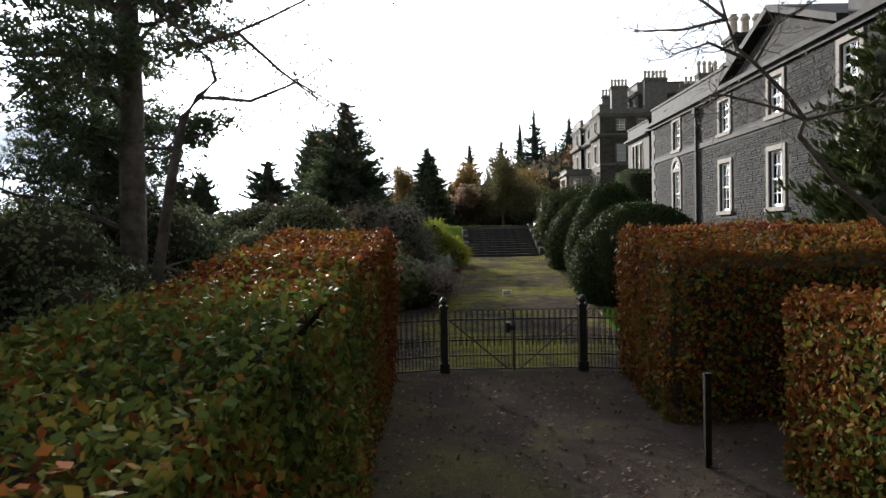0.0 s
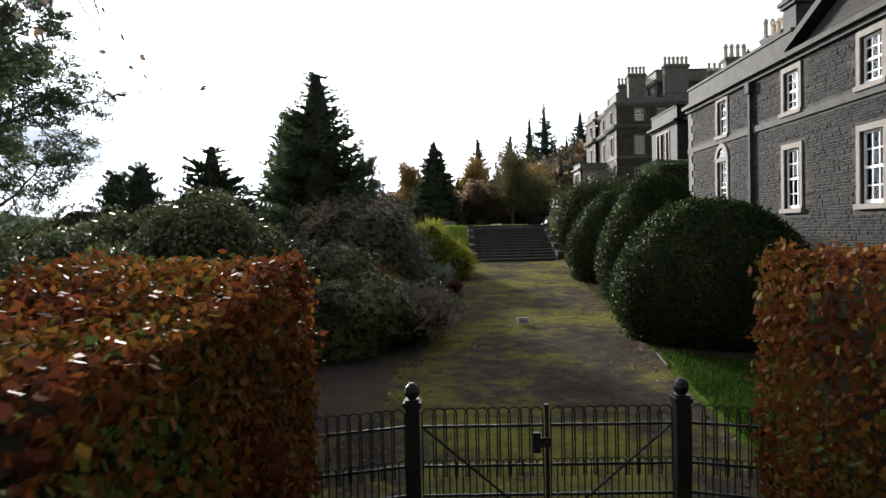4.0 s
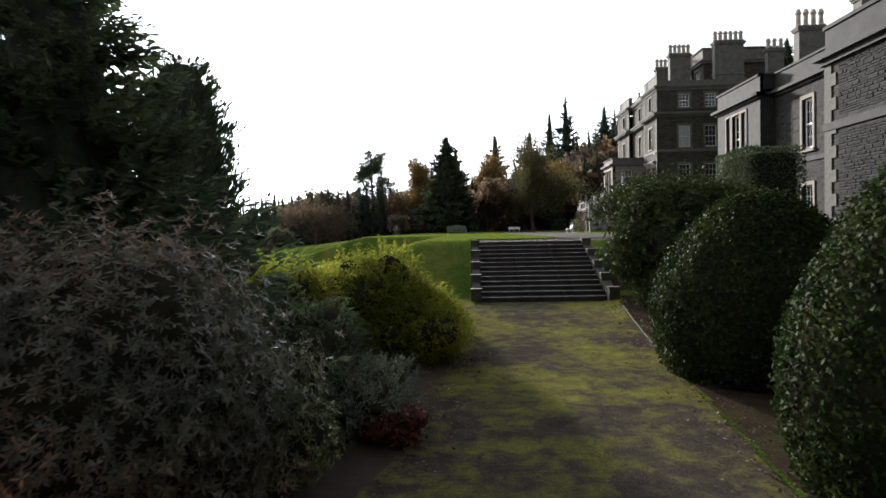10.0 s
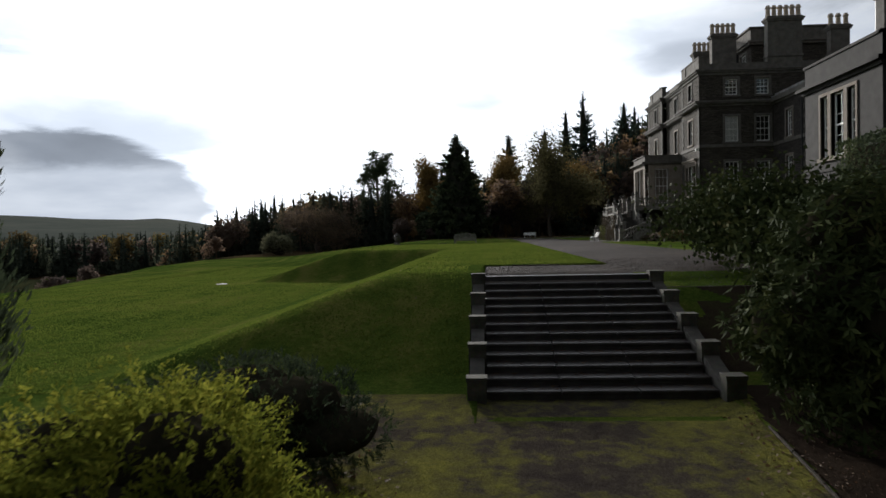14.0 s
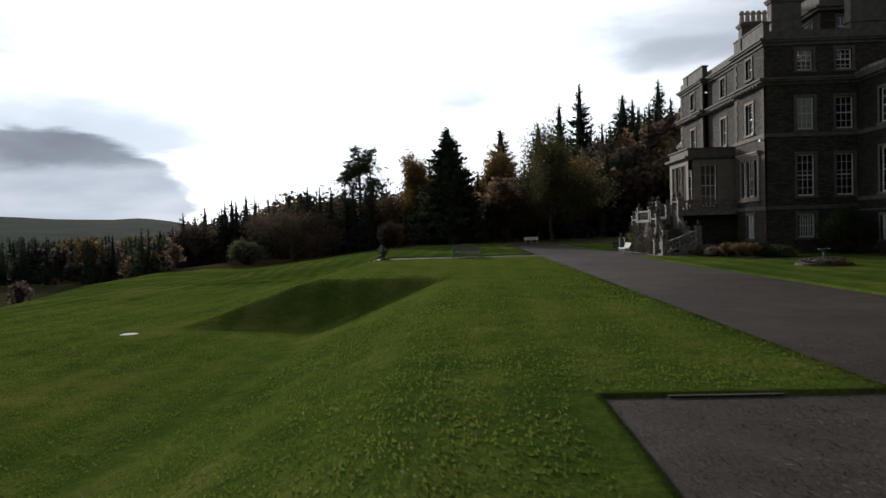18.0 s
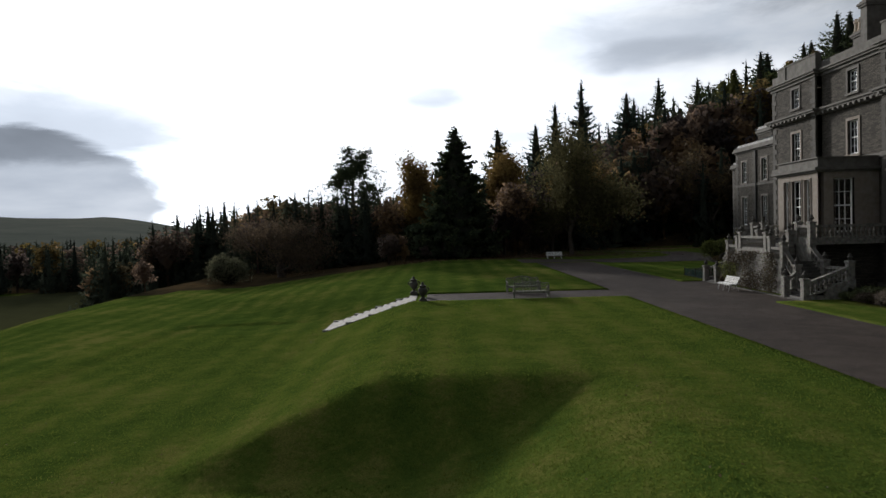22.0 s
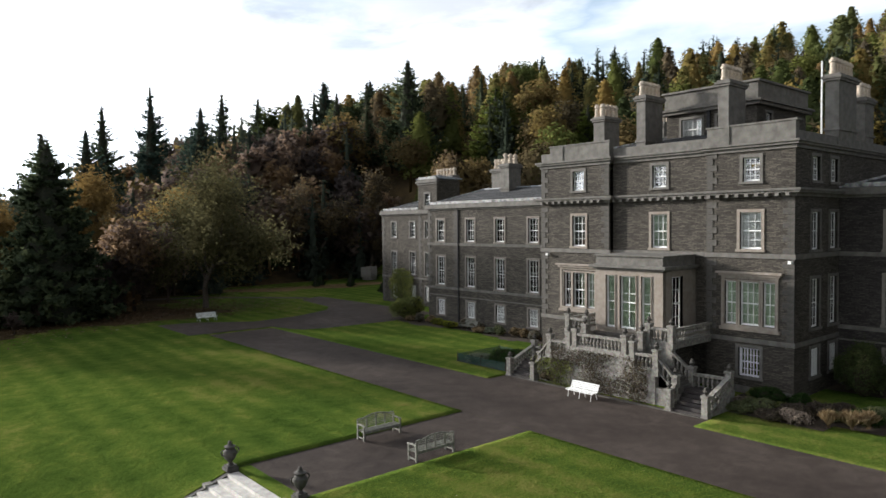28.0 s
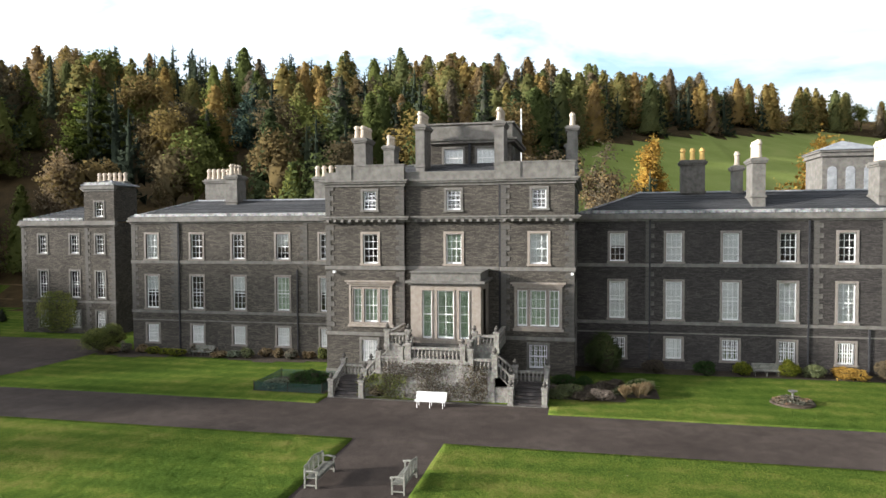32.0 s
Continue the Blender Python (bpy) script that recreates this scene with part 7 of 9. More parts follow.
# marked trees beyond the lawn
conifer(-2.5, 150.0, 18.6, 5.6, "large dark fir beyond the lawn", seed=51, twigs=80, tiers=44, per=16, size=0.02, droop=0.2, power=0.85, rough=0.22, fill=0.6, fan=0.2, aspect=0.4)
conifer(29.3, 217.5, 30.0, 5.0, "tall spire-shaped fir on the slope", "blue_needles", seed=52, twigs=46, tiers=48, per=9, size=0.016, droop=0.12, power=0.85, rough=0.3, fan=0.2, fill=0.36, aspect=0.36, lift=0.3, tip=0.015)
shrub("holly_shrub", -3.4, 9.6, 1.6, 1.8, 2.5, "rhodo", 6000, 0.08, "glossy dark holly behind the beech hedge", 0.16, 37)
shrub("holly_shrub", -4.2, 5.8, 1.8, 2.0, 2.6, "rhodo", 6000, 0.08, "dark laurel mass behind the beech hedge", 0.16, 38)
shrub("holly_shrub", -7.4, 14.5, 2.6, 2.6, 3.4, "olive", 6000, 0.1, "olive-green thicket in the shrubbery", 0.18, 39)
shrub("holly_shrub", -8.0, 23.5, 2.8, 2.6, 3.2, "rhodo", 6000, 0.1, "dark thicket deeper in the shrubbery", 0.18, 40)
shrub("holly_shrub", -8.5, 30.5, 2.6, 2.4, 2.6, "box_leaf", 5000, 0.1, "dark green thicket below the cypress", 0.18, 46)


# ---- garden things ----
def place(me_name, key, mat, build, parent, m, name=None, label=""):
    ob = new(name or me_name, shared(me_name, key, M[mat], build))
    ob.parent = parent
    ob.matrix_basis = m
    return tagged(ob, label)


def at(x, y, z, turn=0.0, tilt=0.0):
    return pose(x, y, z, tilt, 0, turn)


def iron_gate():
    gz = -0.37
    g = empty("garden_gate", (0, 0, 0), 0, "pair of low black iron gates with hooped tops", "gate")

    def hoop(bm, w=0.106, h=0.98):
        pts = [(-w / 2, 0, 0.42)] + [(w / 2 * math.cos(a), 0, h - w / 2 + w / 2 * math.sin(a)) for a in np.linspace(math.pi, 0, 9)] + [(w / 2, 0, 0.42)]
        arc_tube(bm, pts, 0.006)

    def low_hoop(bm, w=0.053, h=0.56):
        pts = [(-w / 2, 0, 0.04)] + [(w / 2 * math.cos(a), 0, h - w / 2 + w / 2 * math.sin(a)) for a in np.linspace(math.pi, 0, 7)] + [(w / 2, 0, 0.04)]
        arc_tube(bm, pts, 0.005)

    def bar(bm):
        arc_tube(bm, [(0, 0, 0.04), (0, 0, 0.5), (0, 0, 0.9)], 0.006)

    def rails(length):
        return lambda bm: [box(bm, 0, length, -0.008, 0.008, z, z + 0.022) for z in (0.05, 0.26, 0.5, 0.82)]

    def leaf(x0, x1, y0, y1, parent):
        L = math.hypot(x1 - x0, y1 - y0)
        turn = math.degrees(math.atan2(y1 - y0, x1 - x0))
        m = pose(x0, y0, gz, 0, 0, turn)
        place("gate_rails", round(L, 2), "iron", rails(L), parent, m, "gate_rail")
        n = int(L / 0.085)
        for i in range(n):
            place("hoop_bar", 0, "iron", hoop, parent, m @ Matrix.Translation((0.06 + (L - 0.12) * i / max(1, n - 1), 0, 0)))
        n2 = int(L / 0.053)
        for i in range(n2):
            place("short_bar", 0, "iron", low_hoop, parent, m @ Matrix.Translation((0.03 + (L - 0.06) * i / (n2 - 1), 0.004, 0)))
        return m, L

    for a, b, s in ((1.13, 2.11, 1), (2.16, 3.14, -1)):
        m, L = leaf(a, b, 12.32, 12.32, g)
        brace = part("gate_brace", boxes(), M["iron"], g)
        bm = bmesh.new()
        p, q = ((0.02, 0.82), (L * 0.93, 0.06)) if s > 0 else ((L - 0.02, 0.82), (L * 0.07, 0.06))
        arc_tube(bm, [(p[0], -0.012, p[1]), ((p[0] + q[0]) / 2, -0.012, (p[1] + q[1]) / 2), (q[0], -0.012, q[1])], 0.011)
        bm.to_mesh(brace.data)
        bm.free()
        brace.matrix_basis = m
    part("meeting_stile", boxes((2.12, 2.15, 12.30, 12.34, gz + 0.03, gz + 1.0)), M["iron"], g)
    part("latch", boxes((2.03, 2.16, 12.28, 12.30, gz + 0.66, gz + 0.74), (2.02, 2.08, 12.27, 12.31, gz + 0.62, gz + 0.78)), M["iron"], g)
    for x in (1.06, 3.21):
        p = part("gate_post", boxes((x - 0.055, x + 0.055, 12.26, 12.38, gz - 0.1, gz + 1.06), (x - 0.07, x + 0.07, 12.25, 12.39, gz + 1.0, gz + 1.04), (x - 0.075, x + 0.075, 12.245, 12.395, gz - 0.1, gz + 0.16)), M["iron"], g)
        bm = bmesh.new()
        turned(bm, [(0.03, 1.06), (0.05, 1.08), (0.065, 1.12), (0.05, 1.16), (0.02, 1.19)], (x, 12.32, gz), 10)
        part("post_finial", bm, M["iron"], p)
    for x0, x1, y1 in ((0.3, 1.0, 12.1), (3.28, 3.95, 12.1)):
        f = empty("railing", (0, 0, 0), 0, "hooped black iron railing between gate and hedge", "railing", "railings beside the gate")
        if x0 < 1:
            leaf(x0, x1, y1, 12.32, f)
        else:
            leaf(x0, x1, 12.32, y1, f)


iron_gate()
p = empty("wooden_post", (3.6, 8.25, -0.6), 0, "thin weathered wooden post with a square cap beside the path", "post")
part("shaft", boxes((-0.03, 0.03, -0.03, 0.03, -0.1, 0.98)), M["dark_timber"], p)
part("cap", boxes((-0.036, 0.036, -0.036, 0.036, 0.98, 1.01)), M["dark_timber"], p)


def garden_steps():
    s = empty("garden_steps", (0, 0, 0), 0, "broad flight of dark stone garden steps strewn with leaves", "steps")
    n, y0, y1, z0, z1 = 12, 39.3, 44.1, 0.6, 2.24
    dy, dz = (y1 - y0) / n, (z1 - z0 - 0.06) / n
    for i in range(n):
        z, y = z0 + 0.06 + dz * i, y0 + dy * i
        st = place("step", 0, "dark_steps", lambda bm: box(bm, 2.45, 6.2, 0.03, 0.6, -0.45, -0.055), s, at(0, y, z))
        for k, (a, b) in enumerate(((2.45, 3.68), (3.69, 4.95), (4.96, 6.2))):
            place("tread", k, "step_top", lambda bm: bmesh.ops.bevel(bm, geom=[e for v in [box(bm, a, b, 0.0, dy + 0.03, -0.055, 0.0)] for e in bm.edges], offset=0.012, segments=1, affect="EDGES"), st, Matrix.Translation((0, 0, 0.002 * ((i + k) % 3))))
    part("landing_slab", boxes((2.45, 6.2, y1, y1 + 0.36, z1 - 0.1, z1 + 0.012)), M["step_top"], s)
    for x in (2.14, 6.2):
        for k in range(5):
            ya, za = y0 - 0.2 + 1.25 * k, z0 + 0.36 + 0.343 * k
            w = part("coping_block", boxes((x, x + 0.31, ya - 0.14, ya + 0.14, -0.2, za - 0.07), (x - 0.015, x + 0.325, ya - 0.155, ya + 0.155, za - 0.07, za)), M["coping"], s)
            if k < 4:
                bm = bmesh.new()
                v = box(bm, x + 0.03, x + 0.28, ya + 0.14, ya + 1.11, -0.2, za - 0.2)
                for q in (v[6], v[7]):
                    q.co.z = za + 0.1
                part("side_wall", bm, M["quoin"], s)


M["coping"] = material("mossy_coping", (0.05, 0.047, 0.036), (0.1, 0.094, 0.075), 4, bump=0.5, bump_scale=18, fine=0.5)
M["step_top"] = material("worn_tread", (0.02, 0.0165, 0.0155), (0.06, 0.051, 0.048), 2.5, bump=0.3, bump_scale=16, fine=0.5, rough=0.55, spec=0.4)
garden_steps()


def tread_leaves():
    """Wet leaves lying on every tread, thicker towards the risers."""
    r = np.random.default_rng(15)
    n, dy, dz = 900, 0.4, 0.1317
    i = r.integers(0, 12, n)
    P = np.stack([r.uniform(2.5, 6.15, n), 39.3 + dy * (i + 0.1 + 0.85 * r.uniform(0, 1, n) ** 0.5), 0.672 + dz * i], -1)
    v, f = leaf_cloud(P, np.tile([0, 0, 1.0], (n, 1)), 0.055, r, 0.25, 0.7, 0.0)
    tagged(mesh_np("tread_leaves", v, f, M["litter"]), "wet brown leaves lying on the garden steps", "leaves", kind="stuff")


tread_leaves()


def white_steps():
    s = empty("pale_steps", (0, 0, 0), 0, "flight of pale worn slab steps set into the grass bank", "steps")
    n, x0, x1, z0, z1 = 13, -6.25, -11.6, 2.22, 0.5
    dx, dz = (x1 - x0) / n, (z1 - z0) / n
    r = random.Random(4)
    for i in range(n):
        xa, xb = x0 + dx * i, x0 + dx * (i + 1)
        z = z0 + dz * i
        cuts = sorted([92.45, 96.25] + [r.uniform(93.2, 95.6) for _ in range(2)])
        for a, b in zip(cuts, cuts[1:]):
            if b - a > 0.05:
                part("step_slab", boxes((xb - 0.04, xa, a + 0.006, b - 0.006, z - 0.16, z + r.uniform(-0.008, 0.008))), M["steps"], s)
    for y in (92.2, 96.25):
        for k in range(4):
            xa, xb = x0 + (x1 - x0) * k / 4, x0 + (x1 - x0) * (k + 1) / 4
            za, zb = z0 + (z1 - z0) * k / 4 + 0.1, z0 + (z1 - z0) * (k + 1) / 4 + 0.1
            bm = bmesh.new()
            v = box(bm, xb, xa, y, y + 0.25, -0.1, zb)
            for q in (v[5], v[6]):
                q.co.z = za
            w = part("side_wall", bm, M["quoin"], s)
            part("coping_block", boxes((xb - 0.02, xb + 0.3, y - 0.03, y + 0.28, zb - 0.1, zb + 0.12)), M["balustone"], w)


white_steps()


def urn(x, y):
    z = float(land(x, y))
    u = empty("garden_urn", (x, y, z), 0, "weathered stone urn with small handles on a plinth", "urn", "urns at the garden steps")
    part("plinth", boxes((-0.24, 0.24, -0.24, 0.24, 0, 0.12), (-0.19, 0.19, -0.19, 0.19, 0.12, 0.2)), M["quoin"], u)
    bm = bmesh.new()
    turned(bm, [(0.15, 0.2), (0.08, 0.27), (0.08, 0.32), (0.2, 0.45), (0.27, 0.62), (0.27, 0.74), (0.17, 0.84), (0.21, 0.9), (0.23, 0.94), (0.12, 0.98), (0.06, 1.06), (0.09, 1.1), (0.03, 1.16)], sides=16)
    body = part("bowl", bm, M["quoin"], u)
    for s in (-1, 1):
        bm = bmesh.new()
        arc_tube(bm, [(s * (0.24 + 0.12 * math.sin(a)), 0, 0.72 + 0.13 * math.cos(a)) for a in np.linspace(0.2, 2.9, 7)], 0.03)
        part("handle", bm, M["quoin"], body)


urn(-6.45, 96.55)
urn(-5.75, 92.15)


def arched_bench(x, y, turn, label):
    """A long bench with a rising scrolled back and rolled arms."""
    b = empty("garden_bench", (x, y, float(land(x, y)) + 0.006), turn, label, "bench", "benches on the cross path")
    L = 2.05
    for k in range(6):
        part("seat_slat", boxes((-L / 2, L / 2, -0.28 + 0.085 * k, -0.28 + 0.085 * k + 0.065, 0.42, 0.445)), M["grey_wood"], b)
    part("seat_rail", boxes((-L / 2, L / 2, -0.29, -0.25, 0.33, 0.42), (-L / 2, L / 2, 0.2, 0.24, 0.33, 0.42)), M["grey_wood"], b)

    def top(u):
        return 0.78 + 0.24 * max(0.0, math.cos(u * 1.25)) ** 1.5 + (0.06 if abs(u) > 0.82 else 0)
    bm = bmesh.new()
    arc_tube(bm, [(u, 0.25, top(u)) for u in np.linspace(-L / 2, L / 2, 25)], 0.032, 6)
    part("back_rail", bm, M["grey_wood"], b)
    for z in (0.52, 0.6, 0.68, 0.76, 0.84, 0.92):
        half = L / 2 if z < 0.77 else math.acos(min(1, ((z - 0.78) / 0.24) ** (1 / 1.5))) / 1.25
        part("back_slat", boxes((-half, half, 0.235, 0.26, z - 0.018, z + 0.018)), M["grey_wood"], b)
    for u in (-0.5, 0.0, 0.5):
        part("back_post", boxes((u - 0.03, u + 0.03, 0.225, 0.27, 0.42, top(u))), M["grey_wood"], b)
    for s in (-1, 1):
        u = s * (L / 2 - 0.03)
        for yy in (-0.27, 0.23):
            part("leg", boxes((u - 0.035, u + 0.035, yy - 0.035, yy + 0.035, 0, 0.66 if yy < 0 else 0.82)), M["grey_wood"], b)
        part("stretcher", boxes((u - 0.025, u + 0.025, -0.24, 0.2, 0.1, 0.15)), M["grey_wood"], b)
        bm = bmesh.new()
        arc_tube(bm, [(u, yy, 0.68 + 0.03 * math.sin((yy + 0.3) * 6)) for yy in np.linspace(-0.36, 0.25, 8)], 0.045, 8)
        part("armrest", bm, M["grey_wood"], b)
    return b


arched_bench(0.5, 96.2, 0, "weathered grey bench with arched slatted back facing the path")
arched_bench(0.55, 92.45, 180, "weathered grey arched-back bench with its back to the lawn")


def slat_bench(x, y, turn, label, mat="white", L=1.85, group=""):
    """A slatted park bench with a curved seat and splayed legs."""
    b = empty("park_bench", (x, y, float(land(x, y)) + 0.008), turn, label, "bench", group)
    prof = [(-0.27, 0.40), (-0.17, 0.44), (-0.06, 0.43), (0.05, 0.42), (0.14, 0.45), (0.2, 0.53), (0.24, 0.62), (0.28, 0.71), (0.32, 0.80)]
    for k, (a, z) in enumerate(prof):
        flat = k < 5
        part("slat", boxes((-L / 2, L / 2, a - (0.042 if flat else 0.015), a + (0.042 if flat else 0.015), z - (0.014 if flat else 0.036), z + (0.014 if flat else 0.036))), M[mat], b)
    for u in (-L / 2 + 0.15, 0, L / 2 - 0.15):
        bm = bmesh.new()
        arc_tube(bm, [(u, a + 0.012, z - 0.03) for a, z in prof], 0.02)
        part("frame", bm, M[mat], b)
        for yy, foot in ((-0.2, -0.29), (0.14, 0.3)):
            bm = bmesh.new()
            arc_tube(bm, [(u, yy, 0.42), (u, (yy + foot) / 2, 0.22), (u, foot, 0.0)], 0.022)
            part("leg", bm, M[mat], b)
    return b


slat_bench(12.75, 94.2, -90, "white painted slatted bench before the stone stair")
slat_bench(9.5, 139.3, 0, "white painted slatted bench at the head of the lawn", L=2.0)
slat_bench(25.0, 72.9, -90, "pale teak bench against the wing", "grey_wood", 1.8)
slat_bench(24.5, 116.2, -90, "pale teak bench between border plants", "grey_wood", 1.8)


# ---- the double stair to the garden front ----
def perron():
    s = empty("double_stair", (0, 0, 0), 0, "double stone garden stair with balustrades and finials", "stair")
    C = 94.25
    mir = lambda y: 2 * C - y

    def bal(bm):
        turned(bm, [(0.07, 0), (0.07, 0.06), (0.04, 0.1), (0.085, 0.24), (0.075, 0.32), (0.035, 0.46), (0.06, 0.52), (0.06, 0.56)], sides=8)

    def pier(x, y, z, h=1.12, finial=True):
        p = part("pier", boxes((x - 0.16, x + 0.16, y - 0.16, y + 0.16, z - 0.3, z + h - 0.12), (x - 0.2, x + 0.2, y - 0.2, y + 0.2, z + h - 0.12, z + h), (x - 0.19, x + 0.19, y - 0.19, y + 0.19, z - 0.3, z + 0.1)), M["balustone"], s)
        if finial:
            f = shared("finial", 0, M["quoin"], lambda bm: turned(bm, [(0.1, 0), (0.05, 0.05), (0.13, 0.14), (0.15, 0.2), (0.07, 0.27), (0.1, 0.31), (0.02, 0.4)], sides=10))
            q = new("finial", f)
            q.parent = p
            q.matrix_basis = Matrix.Translation((x, y, z + h))

    def rail(x0, y0, z0, x1, y1, z1):
        L = math.hypot(x1 - x0, y1 - y0)
        ux, uy = (x1 - x0) / L, (y1 - y0) / L
        for lo, hi, w, nm in ((0.0, 0.1, 0.11, "bottom_rail"), (0.66, 0.8, 0.13, "top_rail")):
            bm = bmesh.new()
            px, py = -uy * w, ux * w
            v = [bm.verts.new((x + k * px, y + k * py, z + e)) for x, y, z in ((x0, y0, z0), (x1, y1, z1)) for e in (lo, hi) for k in (-1, 1)]
            for q in ((0, 1, 3, 2), (4, 6, 7, 5), (0, 4, 5, 1), (2, 3, 7, 6), (0, 2, 6, 4), (1, 5, 7, 3)):
                bm.faces.new([v[i] for i in q])
            part(nm, bm, M["balustone"], s)
        n = max(2, int(L / 0.23))
        for i in range(n):
            t = (i + 0.5) / n
            place("baluster", 0, "balustone", bal, s, at(x0 + (x1 - x0) * t, y0 + (y1 - y0) * t, z0 + (z1 - z0) * t + 0.1))

    G, L1, L2, L3, TOP = 2.24, 3.2, 4.1, 4.7, 5.3
    # masses
    part("front_wall", boxes((14.25, 14.6, 90.6, mir(90.6), 2.0, L2)), M["balustone"], s)
    part("centre_wall", boxes((14.2, 14.62, 92.2, mir(92.2), L2, L3)), M["balustone"], s)
    part("landing", boxes((14.6, 17.0, 90.6, mir(90.6), 2.0, L2 - 0.02)), M["quoin"], s)
    part("centre_landing", boxes((14.62, 16.0, 92.2, mir(92.2), L2 - 0.02, L3)), M["quoin"], s)
    for i in range(4):
        part("step", boxes((15.5 + 0.28 * i, 17.0, 92.4, mir(92.4), L3 + 0.15 * i, L3 + 0.15 * (i + 1))), M["quoin"], s)
    for k, f in enumerate((lambda y: y, mir)):
        b = lambda x0, x1, ya, yb, z0, z1: (x0, x1, min(f(ya), f(yb)), max(f(ya), f(yb)), z0, z1)
        part("upper_platform", boxes(b(15.9, 20.0, 90.6, 92.0, TOP - 0.3, TOP)), M["balustone"], s)
        part("platform_wall", boxes(b(15.9, 16.2, 90.6, 92.2, L2, TOP - 0.3)), M["balustone"], s)
        # entry flight, rising to the east
        for i in range(6):
            part("step", boxes(b(13.95 + 0.24 * i, 16.1, 87.75, 89.45, 2.0, G + 0.16 * (i + 1))), M["dark_steps"], s)
        part("outer_wall", boxes(b(14.0, 16.3, 87.45, 87.75, 2.0, 2.5), b(15.0, 16.3, 87.45, 87.75, 2.5, 3.1)), M["balustone"], s)
        part("inner_wall", boxes(b(14.0, 14.6, 89.45, 89.75, 2.0, 2.6), b(14.3, 14.6, 89.6, 90.6, 2.0, L1)), M["balustone"], s)
        part("back_wall", boxes(b(16.1, 16.4, 87.45, 89.7, 2.0, L1)), M["balustone"], s)
        # flight towards the centre
        for i in range(6):
            part("step", boxes(b(14.6, 16.0, 89.45 + 0.2 * i, 90.62, 2.0, L1 + 0.15 * (i + 1))), M["quoin"], s)
        part("landing_top", boxes(b(14.55, 16.0, 90.6, 92.2, L2 - 0.02, L2 + 0.01)), M["quoin"], s)
        pier(13.98, f(87.6), G, 1.15)
        pier(13.98, f(89.6), G, 1.15)
        pier(14.62, f(89.62), 2.9, 1.1)
        pier(16.1, f(89.55), L1, 1.05)
        pier(16.3, f(87.6), L1, 1.05)
        pier(14.4, f(90.6), L2, 1.1)
        pier(14.4, f(92.05), L2 + 0.25, 1.15)
        pier(14.4, f(92.55), L3, 1.05, True)
        pier(16.0, f(90.7), TOP, 1.0)
        pier(16.0, f(92.1), TOP, 1.0)
        pier(15.6, f(92.3), L3, 1.15)
        rail(13.98, f(87.6), G + 0.12, 16.3, f(87.6), L1)
        rail(13.98, f(89.6), G + 0.12, 14.62, f(89.6), 2.9)
        rail(14.55, f(89.62), 3.1, 14.42, f(90.6), L2)
        rail(16.1, f(89.55), L1, 16.0, f(90.7), L2 + 0.05)
        rail(16.3, f(87.6), L1 - 0.1, 16.1, f(89.55), L1 - 0.1)
        rail(14.4, f(90.6), L2, 14.4, f(92.05), L2)
        rail(16.0, f(90.7), TOP, 16.0, f(92.1), TOP)
        rail(16.0, f(90.7), TOP, 20.1, f(90.7), TOP)
    rail(14.4, 92.55, L3, 14.4, mir(92.55), L3)
    part("kerb", boxes((13.75, 13.95, 87.4, mir(87.4), 2.1, 2.28)), M["quoin"], s)
    return s


perron()


# ---- planting by the house ----
def patch(name, x0, x1, y0, y1, mat, n, size, h, label, seed, aspect=0.4, category="planting", kind="", lean=0.5):
    """Loose low planting over a bed."""
    r = np.random.default_rng(seed)
    x, y = r.uniform(x0, x1, n), r.uniform(y0, y1, n)
    hh = h * (0.45 + 0.55 * np.abs(np.sin(x * 2.3 + seed) * np.cos(y * 1.9 + seed * 2)))
    z = land(x, y) + hh * np.sqrt(r.uniform(0, 1, n))
    P = np.stack([x, y, z], -1)
    N = unit(np.stack([r.normal(size=n) * lean, r.normal(size=n) * lean, np.ones(n)], -1))
    v, f = leaf_cloud(P, N, size, r, 0.8, aspect)
    return tagged(mesh_np(name, v, f, M[mat]), label, category, kind=kind)


sheet("flower_bed_soil", lines((22.9, 25.9, 0.5)), lines((103.8, 128, 0.6)), M["soil"], 0.03, keep=lambda x, y: x > 23.6 + 0.5 * np.sin(y * 0.5), label="dark soil of the wing border", category="flower bed")
sheet("flower_bed_soil", lines((15.3, 20.1, 0.4)), lines((80.8, 88.6, 0.4)), M["soil"], 0.03, keep=lambda x, y: (x > 15.6 + (y < 83) * 1.2) & ~((x < 16.5) & (y > 87.3)), label="dark soil of the bed by the stair", category="flower bed")
sheet("flower_bed_soil", lines((24.2, 26.0, 0.4)), lines((58, 86, 0.6)), M["soil"], 0.03, label="dark soil along the south wing", category="flower bed")
sheet("flower_bed_soil", lines((14.3, 18.6, 0.5)), lines((101.5, 106.5, 0.5)), M["soil"], 0.03, label="dark soil of the rose bed", category="flower bed")
r6 = random.Random(6)
BORDER = [("olive", "olive-green border shrub"), ("red_leaf", "rusty autumn border plant"), ("grey_leaf", "silvery low border plant"), ("rhodo", "dark evergreen border plant"), ("yellow_green", "bright green border plant"), ("straw", "faded straw-coloured perennial clump")]
for y in np.arange(104.6, 126, 1.25):
    mat, lab = BORDER[r6.randrange(6)]
    k = r6.uniform(0.45, 0.8)
    shrub("border_plant", r6.uniform(24.2, 25.2), float(y), k, k, r6.uniform(0.5, 1.0), mat, 700, 0.13, lab + " before the north wing", 0.2, 100 + int(y * 10), 0.4, group="north border plants", category="plant")
